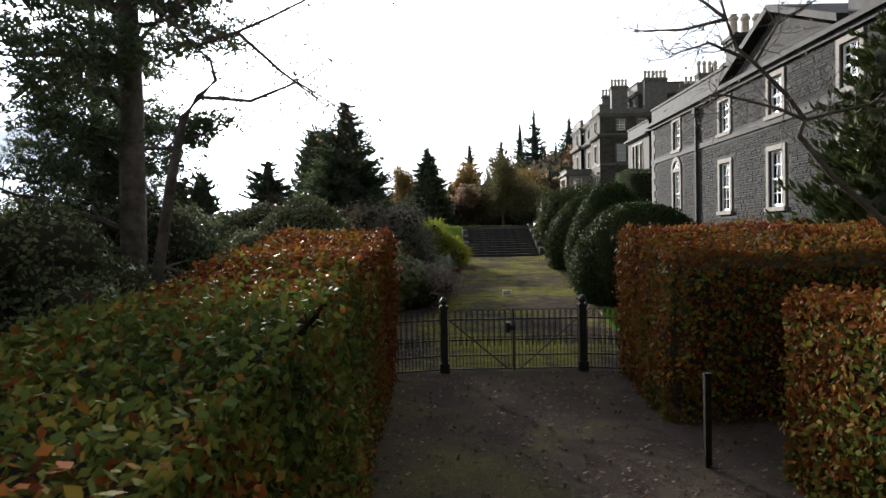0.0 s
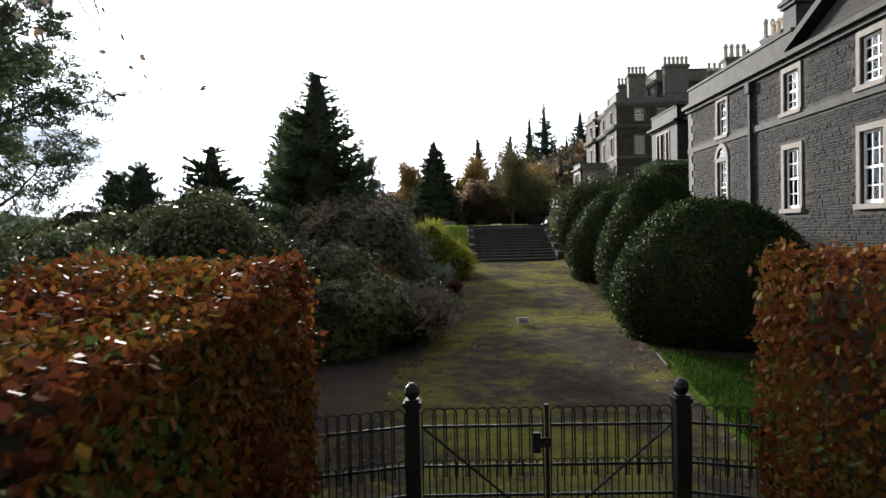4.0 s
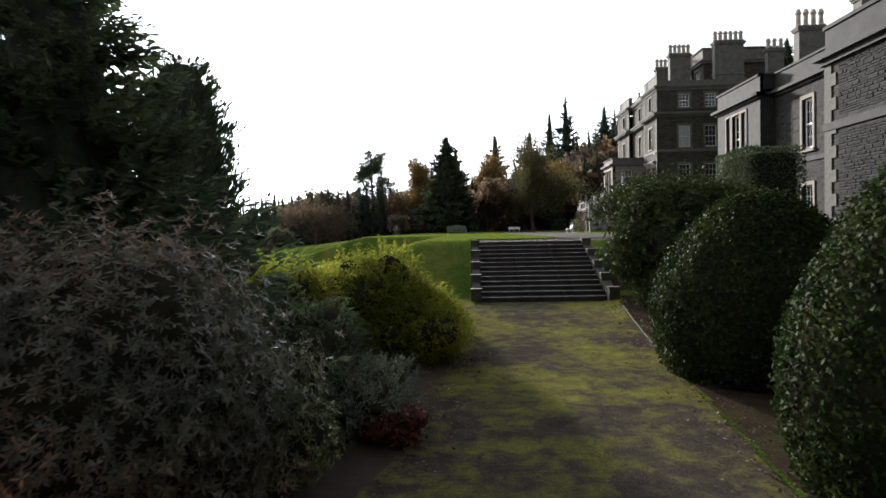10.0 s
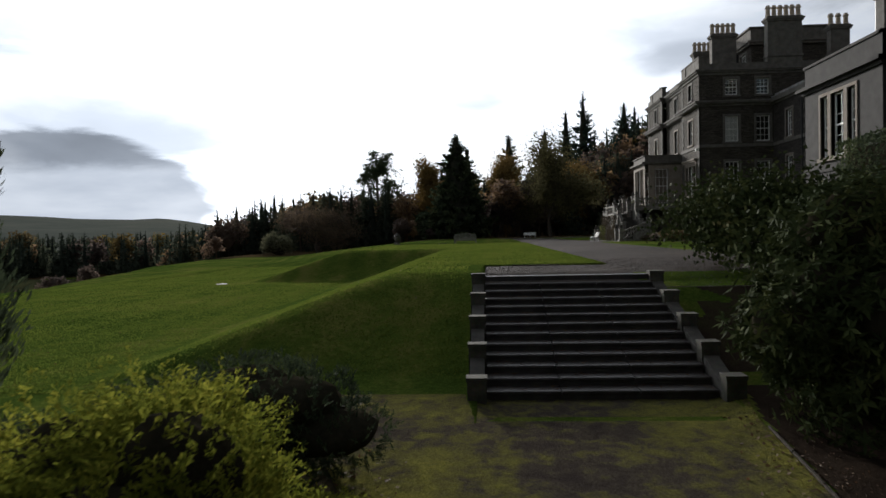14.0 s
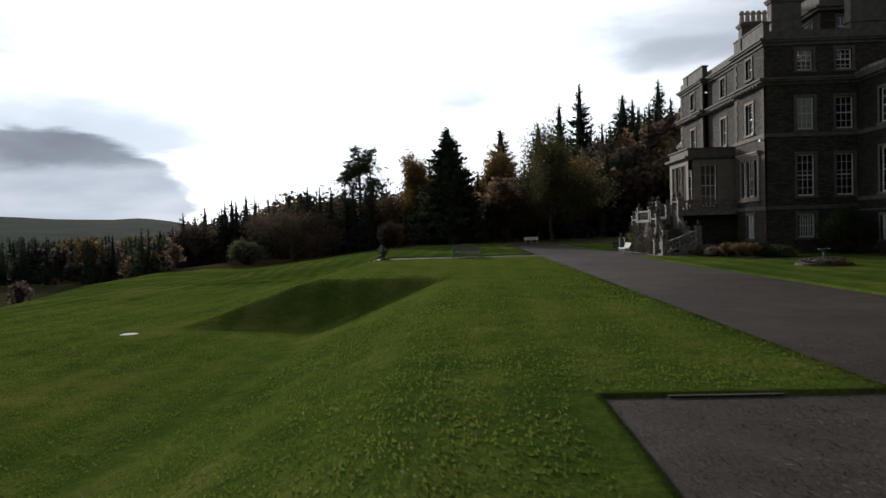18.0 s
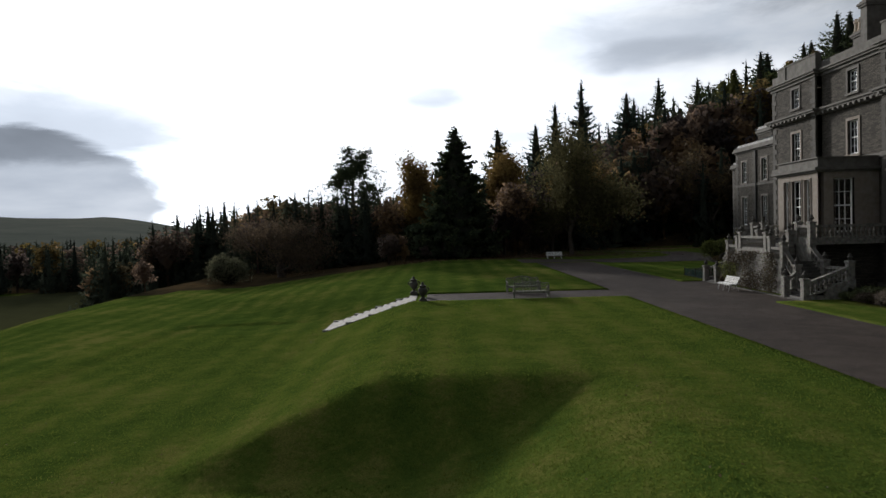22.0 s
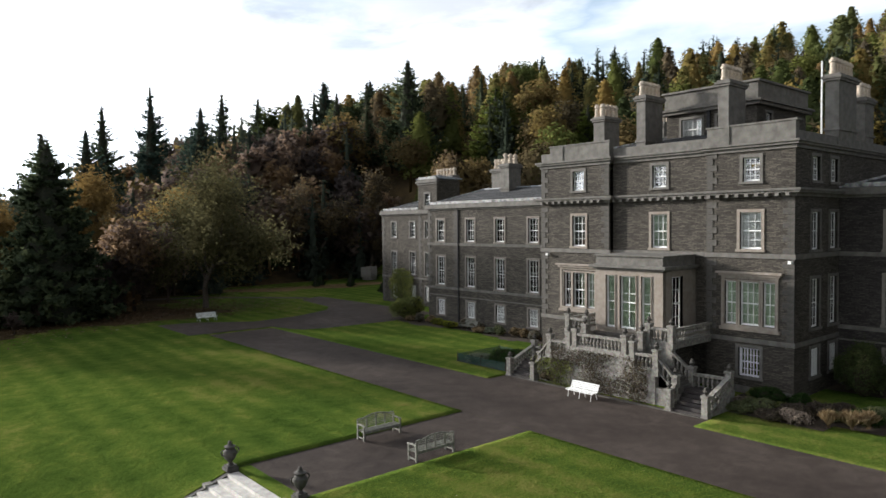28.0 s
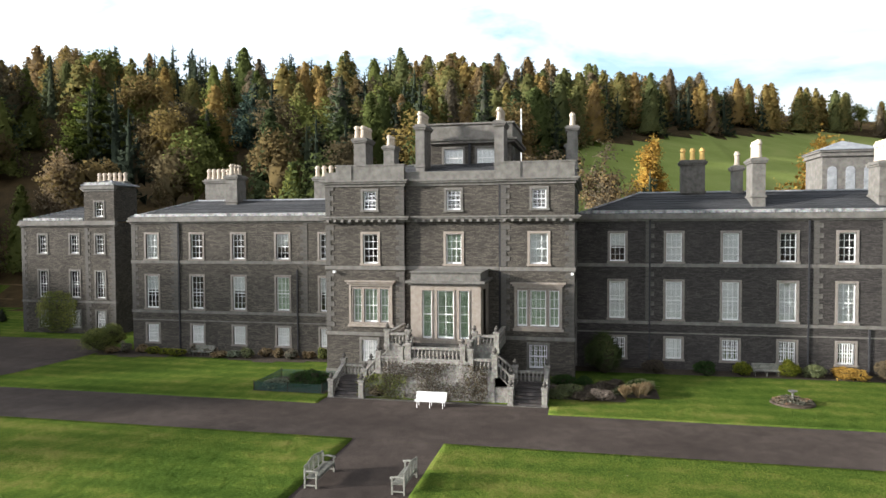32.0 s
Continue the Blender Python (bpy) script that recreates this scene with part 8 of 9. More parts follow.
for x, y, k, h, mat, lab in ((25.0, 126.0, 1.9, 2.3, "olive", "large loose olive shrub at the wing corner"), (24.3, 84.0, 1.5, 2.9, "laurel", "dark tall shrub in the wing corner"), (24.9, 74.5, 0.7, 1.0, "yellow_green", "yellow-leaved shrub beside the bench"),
                             (24.9, 71.4, 0.75, 1.1, "yellow_green", "yellow-leaved shrub beside the bench"), (24.8, 77.0, 0.8, 0.9, "box_leaf", "dark green shrub by the wall"), (24.9, 80.4, 0.9, 0.9, "thicket", "brown autumn shrub by the wall"),
                             (24.9, 67.6, 1.2, 0.8, "gold", "spreading orange autumn shrub by the wall"), (24.9, 65.3, 0.8, 1.3, "russet", "bare twiggy shrub by the wall"), (24.9, 69.8, 0.8, 0.9, "rhodo", "low evergreen by the wall"),
                             (16.7, 86.2, 0.9, 0.75, "rhodo", "low green shrub in the stair bed"), (17.2, 84.6, 0.85, 0.7, "thicket", "brown-leaved shrub in the stair bed"), (18.6, 86.6, 0.9, 0.9, "box_leaf", "green shrub below the south bay"),
                             (18.4, 84.0, 0.9, 0.6, "thicket", "brown twiggy shrub in the stair bed"), (19.0, 82.0, 0.9, 0.7, "rhodo", "dark green shrub at the corner of the bed"), (16.4, 103.6, 1.5, 0.9, "box_leaf", "clump of roses and greenery in the bed"), (15.4, 105.2, 0.9, 0.6, "grey_leaf", "greyish rose clump in the bed")):
    shrub("border_shrub", x, y, k, k * 0.9, h, mat, int(2400 * k * h + 900), 0.11, lab, 0.3, int(x * 31 + y * 7), 0.45, fuzz=0.22, spread=1.1)
BED = [("rhodo", "dark green plant filling the stair bed"), ("thicket", "dead brown perennial in the stair bed"), ("heather", "dark heathery perennial in the stair bed"), ("olive", "olive-green plant in the stair bed"), ("box_leaf", "low evergreen in the stair bed")]
for k, (x, y) in enumerate(((16.2, 87.0), (16.0, 85.3), (17.4, 87.2), (17.7, 85.7), (19.2, 85.3), (18.0, 83.1), (19.4, 83.4), (16.2, 84.3), (19.3, 87.4), (18.2, 81.9), (19.4, 81.4))):
    mat, lab = BED[k % 5]
    shrub("bed_plant", x, y, 0.75, 0.7, 0.4 + 0.3 * r6.random(), mat, 1800, 0.1, lab, 0.35, 500 + k, 0.45, group="plants in the stair bed", category="plant", lobes=9, fuzz=0.3, spread=1.2)
for x, y, k in ((16.9, 82.1, 0.7), (16.4, 82.9, 0.45), (17.5, 81.6, 0.5)):
    r = np.random.default_rng(int(x * 100))
    n = 700
    a, t = r.uniform(0, 6.28, n), r.uniform(0, 1, n) ** 0.6
    rad = k * (0.25 + 0.75 * r.uniform(0, 1, n)) * t
    P = np.stack([np.cos(a) * rad, np.sin(a) * rad, 0.1 + 0.75 * t * (1.15 - 0.6 * rad / k)], -1)
    D = unit(np.stack([np.cos(a) * 0.6, np.sin(a) * 0.6, np.full(n, 0.8)], -1) + r.normal(size=(n, 3)) * 0.25)
    W = unit(np.cross(D, r.normal(size=(n, 3))))
    g = empty("grass_clump", (x, y, float(land(x, y))), 0, "faded straw-coloured ornamental grass clump", "plant", "straw grasses in the bed")
    mesh_np("tuft", *kites(P, D, W, 0.4, 0.09), M["straw"], g)


def creeper(name, x, y0, y1, z0, z1, mat, n, size, label, seed, out=0.25, oval=False):
    """A climber trained on a west-facing wall."""
    r = np.random.default_rng(seed)
    y, z = r.uniform(y0, y1, n), r.uniform(z0, z1, n)
    u, w = (y - (y0 + y1) / 2) / ((y1 - y0) / 2), (z - (z0 + z1) / 2) / ((z1 - z0) / 2)
    ok = (np.abs(u) ** 2.5 + np.abs(w) ** 2.5 < 1 + 0.15 * np.sin(y * 5 + z * 3)) if oval else (np.sin(y * 2.1 + seed) + np.sin(z * 3.1 + y) + r.normal(size=n) * 0.8 > -0.5)
    y, z = y[ok], z[ok]
    P = np.stack([x - np.abs(r.normal(size=len(y))) * out, y, z], -1)
    ob = empty(name, (0, 0, 0), 0, label, "climber")
    mesh_np("foliage", *leaf_cloud(P, np.tile([-1.0, 0, 0.3], (len(y), 1)), size, r, 0.9, 0.6), M[mat], ob)
    tubes = []
    for k in range(7):
        yy = y0 + (y1 - y0) * (k + 0.5) / 7
        if not oval or 0.25 < (k + 0.5) / 7 < 0.75:
            tubes += limbs((x - 0.06, yy, z0 - 0.1), (0, 0.2 * r.normal(), 1), (z1 - z0) * 0.6, 0.02, 2, r, 0.25, 2)[0]
    v, f = join(tubes)
    v[:, 0] = x - 0.03 - np.abs(v[:, 0] - x) * 0.3
    mesh_np("stem", v, f, M["bark"], ob)
    return ob


creeper("wall_creeper", 33.1, 135.2, 139.8, 2.5, 6.6, "olive", 4500, 0.16, "rounded bronze-green climber on the pavilion wall", 3, 0.3, True)
creeper("climbing_rose", 14.22, 91.0, 97.6, 2.3, 4.6, "thicket", 7000, 0.1, "straggling brown climbing roses on the stair wall", 4, 0.16)
creeper("climbing_rose", 14.22, 96.0, 99.2, 2.2, 3.8, "olive", 2200, 0.1, "leafy climber low on the stair wall", 5, 0.16)
shrub("stair_shrub", 13.95 + 0.35, 97.9, 0.45, 0.7, 0.8, "russet", 700, 0.1, "bare brown shrub at the foot of the stair wall", 0.2, 77)

# green netting round the rose bed
net = empty("garden_netting", (14.4, 101.7, float(land(14.4, 101.7))), 0, "low dark green netting round the rose bed", "netting")
M["net"] = material("green_netting", (0.02, 0.05, 0.04), (0.035, 0.075, 0.06), 6, rough=0.8, bump=0)
for x0, y0, x1, y1 in ((0, 0, 4.1, 0), (0, 4.7, 4.1, 4.7), (0, 0, 0, 4.7), (4.1, 0, 4.1, 4.7)):
    bm = bmesh.new()
    L = math.hypot(x1 - x0, y1 - y0)
    for k in range(int(L / 0.09) + 1):
        box(bm, 0.09 * k, 0.09 * k + 0.03, -0.006, 0.006, 0.0, 0.55)
    for k in range(6):
        box(bm, 0, L, -0.005, 0.005, 0.02 + 0.1 * k, 0.05 + 0.1 * k)
    panel = part("net_panel", bm, M["net"], net)
    panel.matrix_basis = pose(x0, y0, 0, 0, 0, math.degrees(math.atan2(y1 - y0, x1 - x0)))
for x0, y0 in ((0, 0), (4.1, 0), (0, 4.7), (4.1, 4.7), (0, 2.35), (4.1, 2.35)):
    part("stake", boxes((x0 - 0.025, x0 + 0.025, y0 - 0.025, y0 + 0.025, -0.1, 0.66)), M["post"], net)

# round bed with bird bath
bm = bmesh.new()
turned(bm, [(1.25, 0), (1.2, 0.1), (0.9, 0.16), (0.0, 0.2)], sides=24)
bed = part("round_bed", bm, M["soil"])
bed.matrix_basis = Matrix.Translation((17.4, 73.2, float(land(17.4, 73.2))))
tagged(bed, "round soil bed cut in the south lawn", "flower bed")
shrub("bed_planting", 17.4, 73.2, 1.05, 1.05, 0.4, "red_leaf", 1500, 0.12, "rusty low planting filling the round bed", 0.2, 81)
b = empty("bird_bath", (17.4, 73.2, float(land(17.4, 73.2)) + 0.15), 0, "small pale stone bird bath in the round bed", "bird bath")
bm = bmesh.new()
turned(bm, [(0.14, 0), (0.07, 0.08), (0.06, 0.45), (0.1, 0.5), (0.26, 0.58), (0.27, 0.62), (0.2, 0.6)], sides=14)
part("bowl", bm, M["freestone"], b)
bm = bmesh.new()
turned(bm, [(0.34, 0), (0.34, 0.03), (0.3, 0.04)], sides=20)
mh = part("manhole_cover", bm, M["steps"])
mh.matrix_basis = Matrix.Translation((-12.85, 67.1, float(land(-12.85, 67.1)) + 0.004))
tagged(mh, "small round pale cover set in the lawn", "manhole cover")

# label plate on the path
pl = empty("path_sign", (2.87, 21.6, float(land(2.87, 21.6)) + 0.01), 4, "small white sign plate propped on the path", "sign")
part("plate", boxes((-0.14, 0.14, -0.01, 0.01, 0.02, 0.16), (-0.02, 0.02, 0.0, 0.08, 0.0, 0.04)), M["white"], pl)
for k, z in enumerate((0.13, 0.1, 0.07, 0.045)):
    part("text_bar", boxes((-0.1, 0.1 - 0.03 * (k % 2), -0.014, -0.0105, z - 0.007, z + 0.007)), M["iron"], pl)

# edging along the path
edge = empty("path_edging", (0, 0, 0), 0, "thin weathered edging boards along the path", "edging")
y = 17.6
while y < 37.6:
    if 18.5 < y < 31.5:
        y = 31.6
    x0, x1 = float(path_right(y)) + 0.03, float(path_right(y + 0.95)) + 0.03
    place("edging_board", 0, "post", lambda bm: box(bm, 0, 0.97, -0.015, 0.015, -0.1, 0.035), edge, pose(x0, y, float(land(x0, y)), math.degrees(0.0), -2.0, math.degrees(math.atan2(0.95, x1 - x0))))
    y += 1.0

# topiary and hedge by the north garden
for x, y, h in ((36.8, 164.7, 1.9), (38.4, 166.0, 1.9), (40.5, 160.8, 1.9), (41.7, 162.3, 1.9), (38.9, 150.0, 1.5)):
    conifer(x, y, h, 0.62, "small dark clipped cone on the north lawn", "box_leaf", seed=int(x * 3), twigs=14, tiers=18, per=12, size=0.06, droop=-0.3, fill=0.75, power=0.8, bare=0.02, name="topiary_cone")
shrub("north_hedge", 40.5, 181.5, 4.6, 1.5, 2.3, "box_leaf", 5000, 0.25, "long rounded evergreen hedge by the wood", 0.06, 91, category="hedge")
shrub("round_bush", 45.5, 180.0, 1.8, 1.6, 2.6, "olive", 1800, 0.25, "rounded olive bush by the wood", 0.1, 92)
st = empty("stone_steps", (50, 168, 3), 30, "small grey stone steps with rail beyond the lawn", "steps")
for i in range(5):
    part("step", boxes((-1.0 - 0.0 * i, 1.0, 0.35 * i, 0.35 * (i + 1), -0.5, 0.17 * (i + 1))), M["balustone"], st)
part("rail", boxes((-1.2, -1.0, 0, 1.9, 0, 1.7), (1.0, 1.2, 0, 1.9, 0, 1.7)), M["balustone"], st)

# ---- single trees ----
M["thin_olive"] = material("thinning_olive_leaves", (0, 0, 0), island=[(0.0, (0.07475, 0.07245, 0.0414)), (0.5, (0.1437, 0.1323, 0.0667)), (1.0, (0.2415, 0.2127, 0.09775))], scale=0.3, rough=0.8, spec=0.0, through_leaf=0.4)
# tawny crowns lightened in colour for the haze over the wood
M["tawny"] = material("tawny_leaves", (0, 0, 0), island=[(0.0, (0.15, 0.105, 0.0525)), (0.5, (0.27, 0.18, 0.0675)), (1.0, (0.405, 0.27, 0.09))], scale=0.25, rough=0.8, spec=0.0, leafmix=0.4, through_leaf=0.4)
broadleaf(13.8, 150.5, 17.0, 7.0, "spreading olive-leaved tree with a dark trunk by the drive", "thin_olive", 61, 30000, 0.25, 4, 0.1, leaf_spread=0.5)
broadleaf(-7.9, 165, 15.5, 5.0, "tawny golden birch at the wood edge", "tawny", 62, 24000, 0.27, 4, 0.1, leaf_spread=0.45)
broadleaf(5.4, 170, 16.5, 6.0, "russet-gold beech behind the dark fir", "tawny", 63, 30000, 0.27, 4, 0.1, leaf_spread=0.45)
broadleaf(21.0, 176, 15.0, 6.0, "brown autumn beech at the wood edge", "tawny", 64, 24000, 0.3, 4, 0.1, leaf_spread=0.45)
broadleaf(31.0, 184, 15.0, 6.5, "tawny autumn beech at the wood edge", "russet", 65, 22000, 0.3, 4, 0.1, leaf_spread=0.45)
M["willow"] = material("faded_willow_leaves", (0, 0, 0), island=[(0.0, (0.1125, 0.087, 0.0675)), (0.5, (0.18, 0.135, 0.093)), (1.0, (0.27, 0.195, 0.12))], scale=0.5, rough=0.8, spec=0.0, through_leaf=0.4)
broadleaf(-27.0, 148.0, 8.4, 6.2, "low spreading bare willow beyond the bank", "willow", 66, 14000, 0.16, 5, 0.06, trunk=0.25, leaf_spread=0.4)
M["sallow"] = material("pale_sallow_leaves", (0, 0, 0), island=[(0.0, (0.075, 0.08, 0.05)), (0.5, (0.14, 0.142, 0.088)), (1.0, (0.22, 0.21, 0.13))], scale=0.5, rough=0.8, spec=0.0, through_leaf=0.45)
shrub("bank_bush", -31.0, 137.0, 2.6, 2.4, 3.4, "sallow", 6000, 0.2, "pale green bush beyond the lawn bank", 0.3, 67, fuzz=0.3, spread=1.2)
shrub("yew_bush", -7.5, 152.0, 4.0, 3.0, 5.0, "needles", 4000, 0.35, "dark yew bush beside the fir", 0.14, 68)
PINE_BEYOND = (-18.8, 164.0, 18.0)
for i, (x, y, top) in enumerate(((28.6, 251, 42), (40.7, 220, 38.4), (57.7, 249, 47.8), (71.4, 256, 48.9), (79.8, 234, 51), (81.1, 215, 48), (74.6, 190, 47.6), (20.0, 230, 33), (9.0, 215, 30), (-2.0, 205, 25.5), (47.0, 236, 40), (66.0, 205, 42))):
    z = float(land(x, y))
    conifer(x, y, top - z, (top - z) * (0.2 if i in (0, 2, 10) else 0.27), "tall dark conifer standing above the wood", "blue_needles" if i % 3 == 1 else "needles", seed=200 + i, twigs=42, tiers=46, per=9, size=0.016, droop=0.1, power=0.8, rough=0.34, fill=0.36, fan=0.2, aspect=0.36, lift=0.3, tip=0.015)

# single trees on the hillside behind the house
for x, y, top, R, mat, seed, label in ((90.3, 178.5, 42.0, 6.5, "green_larch", 221, "large yellow-green larch on the hillside"), (112.8, 186.8, 45.5, 6.0, "green_larch", 222, "green larch on the hillside"), (99.1, 131.5, 42.0, 5.0, "needles", 223, "large dark fir behind the house"),
                                       (104.1, 104.7, 42.6, 3.2, "needles", 224, "slender dark spruce above the pasture"), (84.7, 202.7, 51.4, 5.0, "needles", 225, "tall dark Douglas fir on the slope"), (85.4, 242.3, 52.5, 5.0, "needles", 226, "tall dark Douglas fir on the slope"),
                                       (85.7, 220.2, 49.7, 4.5, "blue_needles", 227, "tall dark Douglas fir on the slope"), (120.0, 160.0, 46.0, 6.5, "blue_needles", 228, "broad dark cedar on the hillside"), (96.0, 158.0, 36.0, 5.0, "green_larch", 229, "green larch on the hillside")):
    z = float(land(x, y))
    conifer(x, y, top - z, R, label, mat, seed=seed, twigs=60, tiers=36, per=12, size=0.016, droop=0.22, power=0.75, rough=0.2, fill=0.55 if mat != "green_larch" else 0.3, fan=0.22, aspect=0.42)
for x, y, top, R, mat, seed, label in ((80.4, 82.4, 24.5, 5.5, "russet", 231, "bare brown oak before the pasture"), (92.0, 74.0, 27.0, 5.0, "gold", 232, "thin golden tree before the pasture"), (86.0, 92.0, 25.0, 5.5, "russet", 233, "bare brown tree before the pasture"),
                                       (58.0, 60.5, 22.5, 5.0, "gold", 234, "golden-leaved tree beside the belvedere"), (41.5, 176.0, 20.0, 6.5, "russet", 235, "russet beech at the wood edge"), (52.0, 172.0, 22.0, 6.0, "russet", 236, "purple-brown bare beech at the wood edge"), (62.0, 158.0, 24.0, 6.0, "wood_leaves", 237, "brown beech behind the pavilion")):
    z = float(land(x, y))
    broadleaf(x, y, top - z, R, label, mat, seed, 9000 if mat == "russet" else 13000, 0.34, 4, 0.12, leaf_spread=0.35)


# ---- trees over the start of the path ----
def pine(x, y, H, seed, label, bare=0.3, R=3.0, n=30000, count=26, coarse=1.0):
    """A tall pine with layered plates of needles on crooked limbs."""
    r = np.random.default_rng(seed)
    z0 = float(land(x, y))
    ob = empty("pine_tree", (x, y, z0), 0, label, "tree")
    mesh_np("trunk", *tube([(0, 0, -0.3), (0.05, 0, H * 0.35), (-0.05, 0.05, H * 0.7), (0, 0, H)], np.array([0.2, 0.17, 0.12, 0.03]) * coarse ** 0.5, 12), M["bark"], ob, smooth=True)
    tubes, P = [], []
    for k in range(count):
        z = H * (bare + (1 - bare) * k / count)
        a = r.uniform(0, 6.28)
        L = R * (1.05 - 0.75 * k / count) * r.uniform(0.6, 1.15)
        t, tips = limbs((0, 0, z), (math.cos(a), math.sin(a), 0.12), L * 0.62, 0.05, 2, r, 0.4, 3, up=0.03)
        tubes += t
        P += tips
    mesh_np("limb", *join(tubes), M["bark"], ob)
    P = np.array(P)
    Q = P[r.integers(0, len(P), n // 9)]
    Q = np.repeat(Q + r.normal(size=Q.shape) * np.array([0.17, 0.17, 0.08]) * coarse, 9, 0)
    D = unit(r.normal(size=Q.shape) * [1, 1, 0.7] + [0, 0, 0.35])
    L = r.uniform(0.09, 0.17, len(Q)) * coarse
    mesh_np("crown", *thin(kites(Q + D * L[:, None] * 0.5, D, unit(np.cross(D, r.normal(size=Q.shape))), L, 0.15)), M["needles"], ob)
    return ob


pine(-3.5, 11.75, 12.0, 301, "tall dark pine with layered needles behind the hedge", 0.12, 2.6, 80000, 36)
pine(-9.9, 23.5, 12.5, 302, "dark pine overhanging the border", 0.1, 4.0, 110000, 40)
pine(*PINE_BEYOND, 304, "tall Scots pine above the wood edge", 0.5, 6.4, 24000, 24, 3.0)
pine(-6.8, 9.2, 12.0, 303, "dark pine in the shrubbery behind the hedge", 0.1, 3.2, 60000, 30)


# unseen firs added behind the start to keep sky light off the hedge fronts
for k, (x, y, h) in enumerate(((-9.0, -9.0, 13.0), (-3.0, -13.0, 14.5), (3.0, -12.0, 13.5), (8.0, -9.0, 14.0), (12.5, -4.0, 12.0))):
    conifer(x, y, h, 3.4, "unseen dark fir added behind the path's start to block sky light", seed=330 + k, twigs=16, tiers=22, per=10, size=0.05, droop=0.2, power=0.6, aspect=0.5, fill=0.7)


def overhanging(name, trunk, arms, label, seed, mat, leaves, bark="bark", thick=0.09):
    """A near tree: a bent trunk and arms that fork into fine twigs."""
    r = np.random.default_rng(seed)
    ob = empty(name, (0, 0, 0), 0, label, "tree")
    tubes, tips = [tube(trunk, np.linspace(thick, 0.014, len(trunk)), 8)], []
    for arm in arms:
        tubes.append(tube(arm, np.linspace(0.026, 0.008, len(arm)), 6))
        for a, b in zip(arm, arm[1:]):
            for k in range(7):
                t = r.uniform(0.1, 1.0)
                q = np.array(a) + (np.array(b) - a) * t
                way = unit(np.array(b) - a) * 0.5 + r.normal(size=3) * [0.7, 0.5, 0.6]
                g, p_ = limbs(q, way, r.uniform(0.25, 0.6), 0.007, 2, r, 0.5, 2, up=0.0, ratio=0.7)
                tubes += g
                tips += p_
    mesh_np("trunk", *join(tubes), M[bark], ob, smooth=True)
    tips = np.array(tips)
    Q = tips[r.integers(0, len(tips), leaves)] + r.normal(size=(leaves, 3)) * 0.04
    mesh_np("crown", *leaf_cloud(Q, unit(r.normal(size=(leaves, 3))), 0.045, r, 1.0, 0.7, 0.6), M[mat], ob)


overhanging("bare_tree", [(-2.9, 10.3, -0.9), (-2.5, 10.1, 1.0), (-2.18, 9.9, 2.43), (-2.0, 9.9, 3.24), (-1.81, 9.9, 3.49), (-1.6, 9.9, 3.68), (-1.66, 9.9, 3.93)],
            [[(-1.81, 9.9, 3.49), (-1.16, 9.8, 3.41), (-0.58, 9.7, 3.6), (-0.13, 9.6, 3.3)], [(-1.66, 9.9, 3.93), (-1.85, 9.95, 4.1), (-1.33, 9.9, 4.25), (-0.94, 9.8, 4.37), (-0.49, 9.8, 4.58), (0.1, 9.7, 4.7)], [(-1.33, 9.9, 4.25), (-0.83, 9.95, 3.79), (-0.33, 10.0, 3.4)], [(-1.85, 9.95, 4.1), (-2.3, 9.9, 4.6), (-2.2, 9.8, 5.3)]],
            "thin bare tree with a few hanging brown leaves", 311, "red_leaf", 700)
overhanging("bare_tree", [(8.6, 10.6, -0.8), (7.6, 10.5, 1.2), (6.67, 10.4, 1.85), (6.04, 10.4, 2.42), (5.6, 10.4, 2.95), (5.68, 10.4, 3.15), (5.45, 10.4, 3.47), (5.05, 10.4, 3.88), (4.82, 10.4, 4.08), (4.7, 10.4, 4.44), (4.58, 10.4, 4.9)],
            [[(5.68, 10.4, 3.15), (6.15, 10.3, 3.26), (6.68, 10.3, 3.37), (7.2, 10.2, 3.6)], [(4.89, 10.4, 3.96), (4.46, 10.35, 4.13), (3.98, 10.3, 3.98)], [(4.7, 10.4, 4.44), (4.18, 10.45, 4.33), (3.55, 10.5, 4.34)], [(5.68, 10.4, 3.15), (5.37, 10.45, 3.31), (4.73, 10.5, 3.5), (4.51, 10.5, 3.51)], [(5.05, 10.4, 3.88), (5.4, 10.5, 4.4), (5.9, 10.5, 4.7)], [(4.7, 10.4, 4.44), (4.3, 10.4, 4.75), (3.8, 10.4, 4.8)]],
            "bare grey-barked tree arching over the hedge", 312, "russet", 160, "bark", 0.055)
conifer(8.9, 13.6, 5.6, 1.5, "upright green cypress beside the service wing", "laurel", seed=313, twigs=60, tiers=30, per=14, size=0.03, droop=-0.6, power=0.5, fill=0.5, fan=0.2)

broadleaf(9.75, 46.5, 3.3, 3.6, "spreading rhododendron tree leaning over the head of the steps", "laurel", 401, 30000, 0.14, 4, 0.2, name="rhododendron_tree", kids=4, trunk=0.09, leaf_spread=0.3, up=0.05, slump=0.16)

def under(x, y):
    """Beds under the clipped domes and the rhododendrons, widened over grass that lies in shade."""
    ok = np.zeros(np.shape(x), bool)
    for a, b, q in ((6.35, 20.2, 2.2), (6.2, 22.7, 1.9), (6.6, 27.7, 1.9), (6.75, 25.2, 2.0), (6.92, 30.1, 2.1), (8.0, 37.0, 3.1), (9.0, 41.0, 2.8), (9.4, 46.0, 3.1), (7.6, 33.6, 1.9)):
        ok |= np.hypot(x - a, y - b) < q + 0.2 * np.sin(x * 5 + y * 4)
    return ok & (x > np.where(y > 39, 6.6, path_right(y) + 0.08)) & ~((x < 12.4) & (y > 44.05))


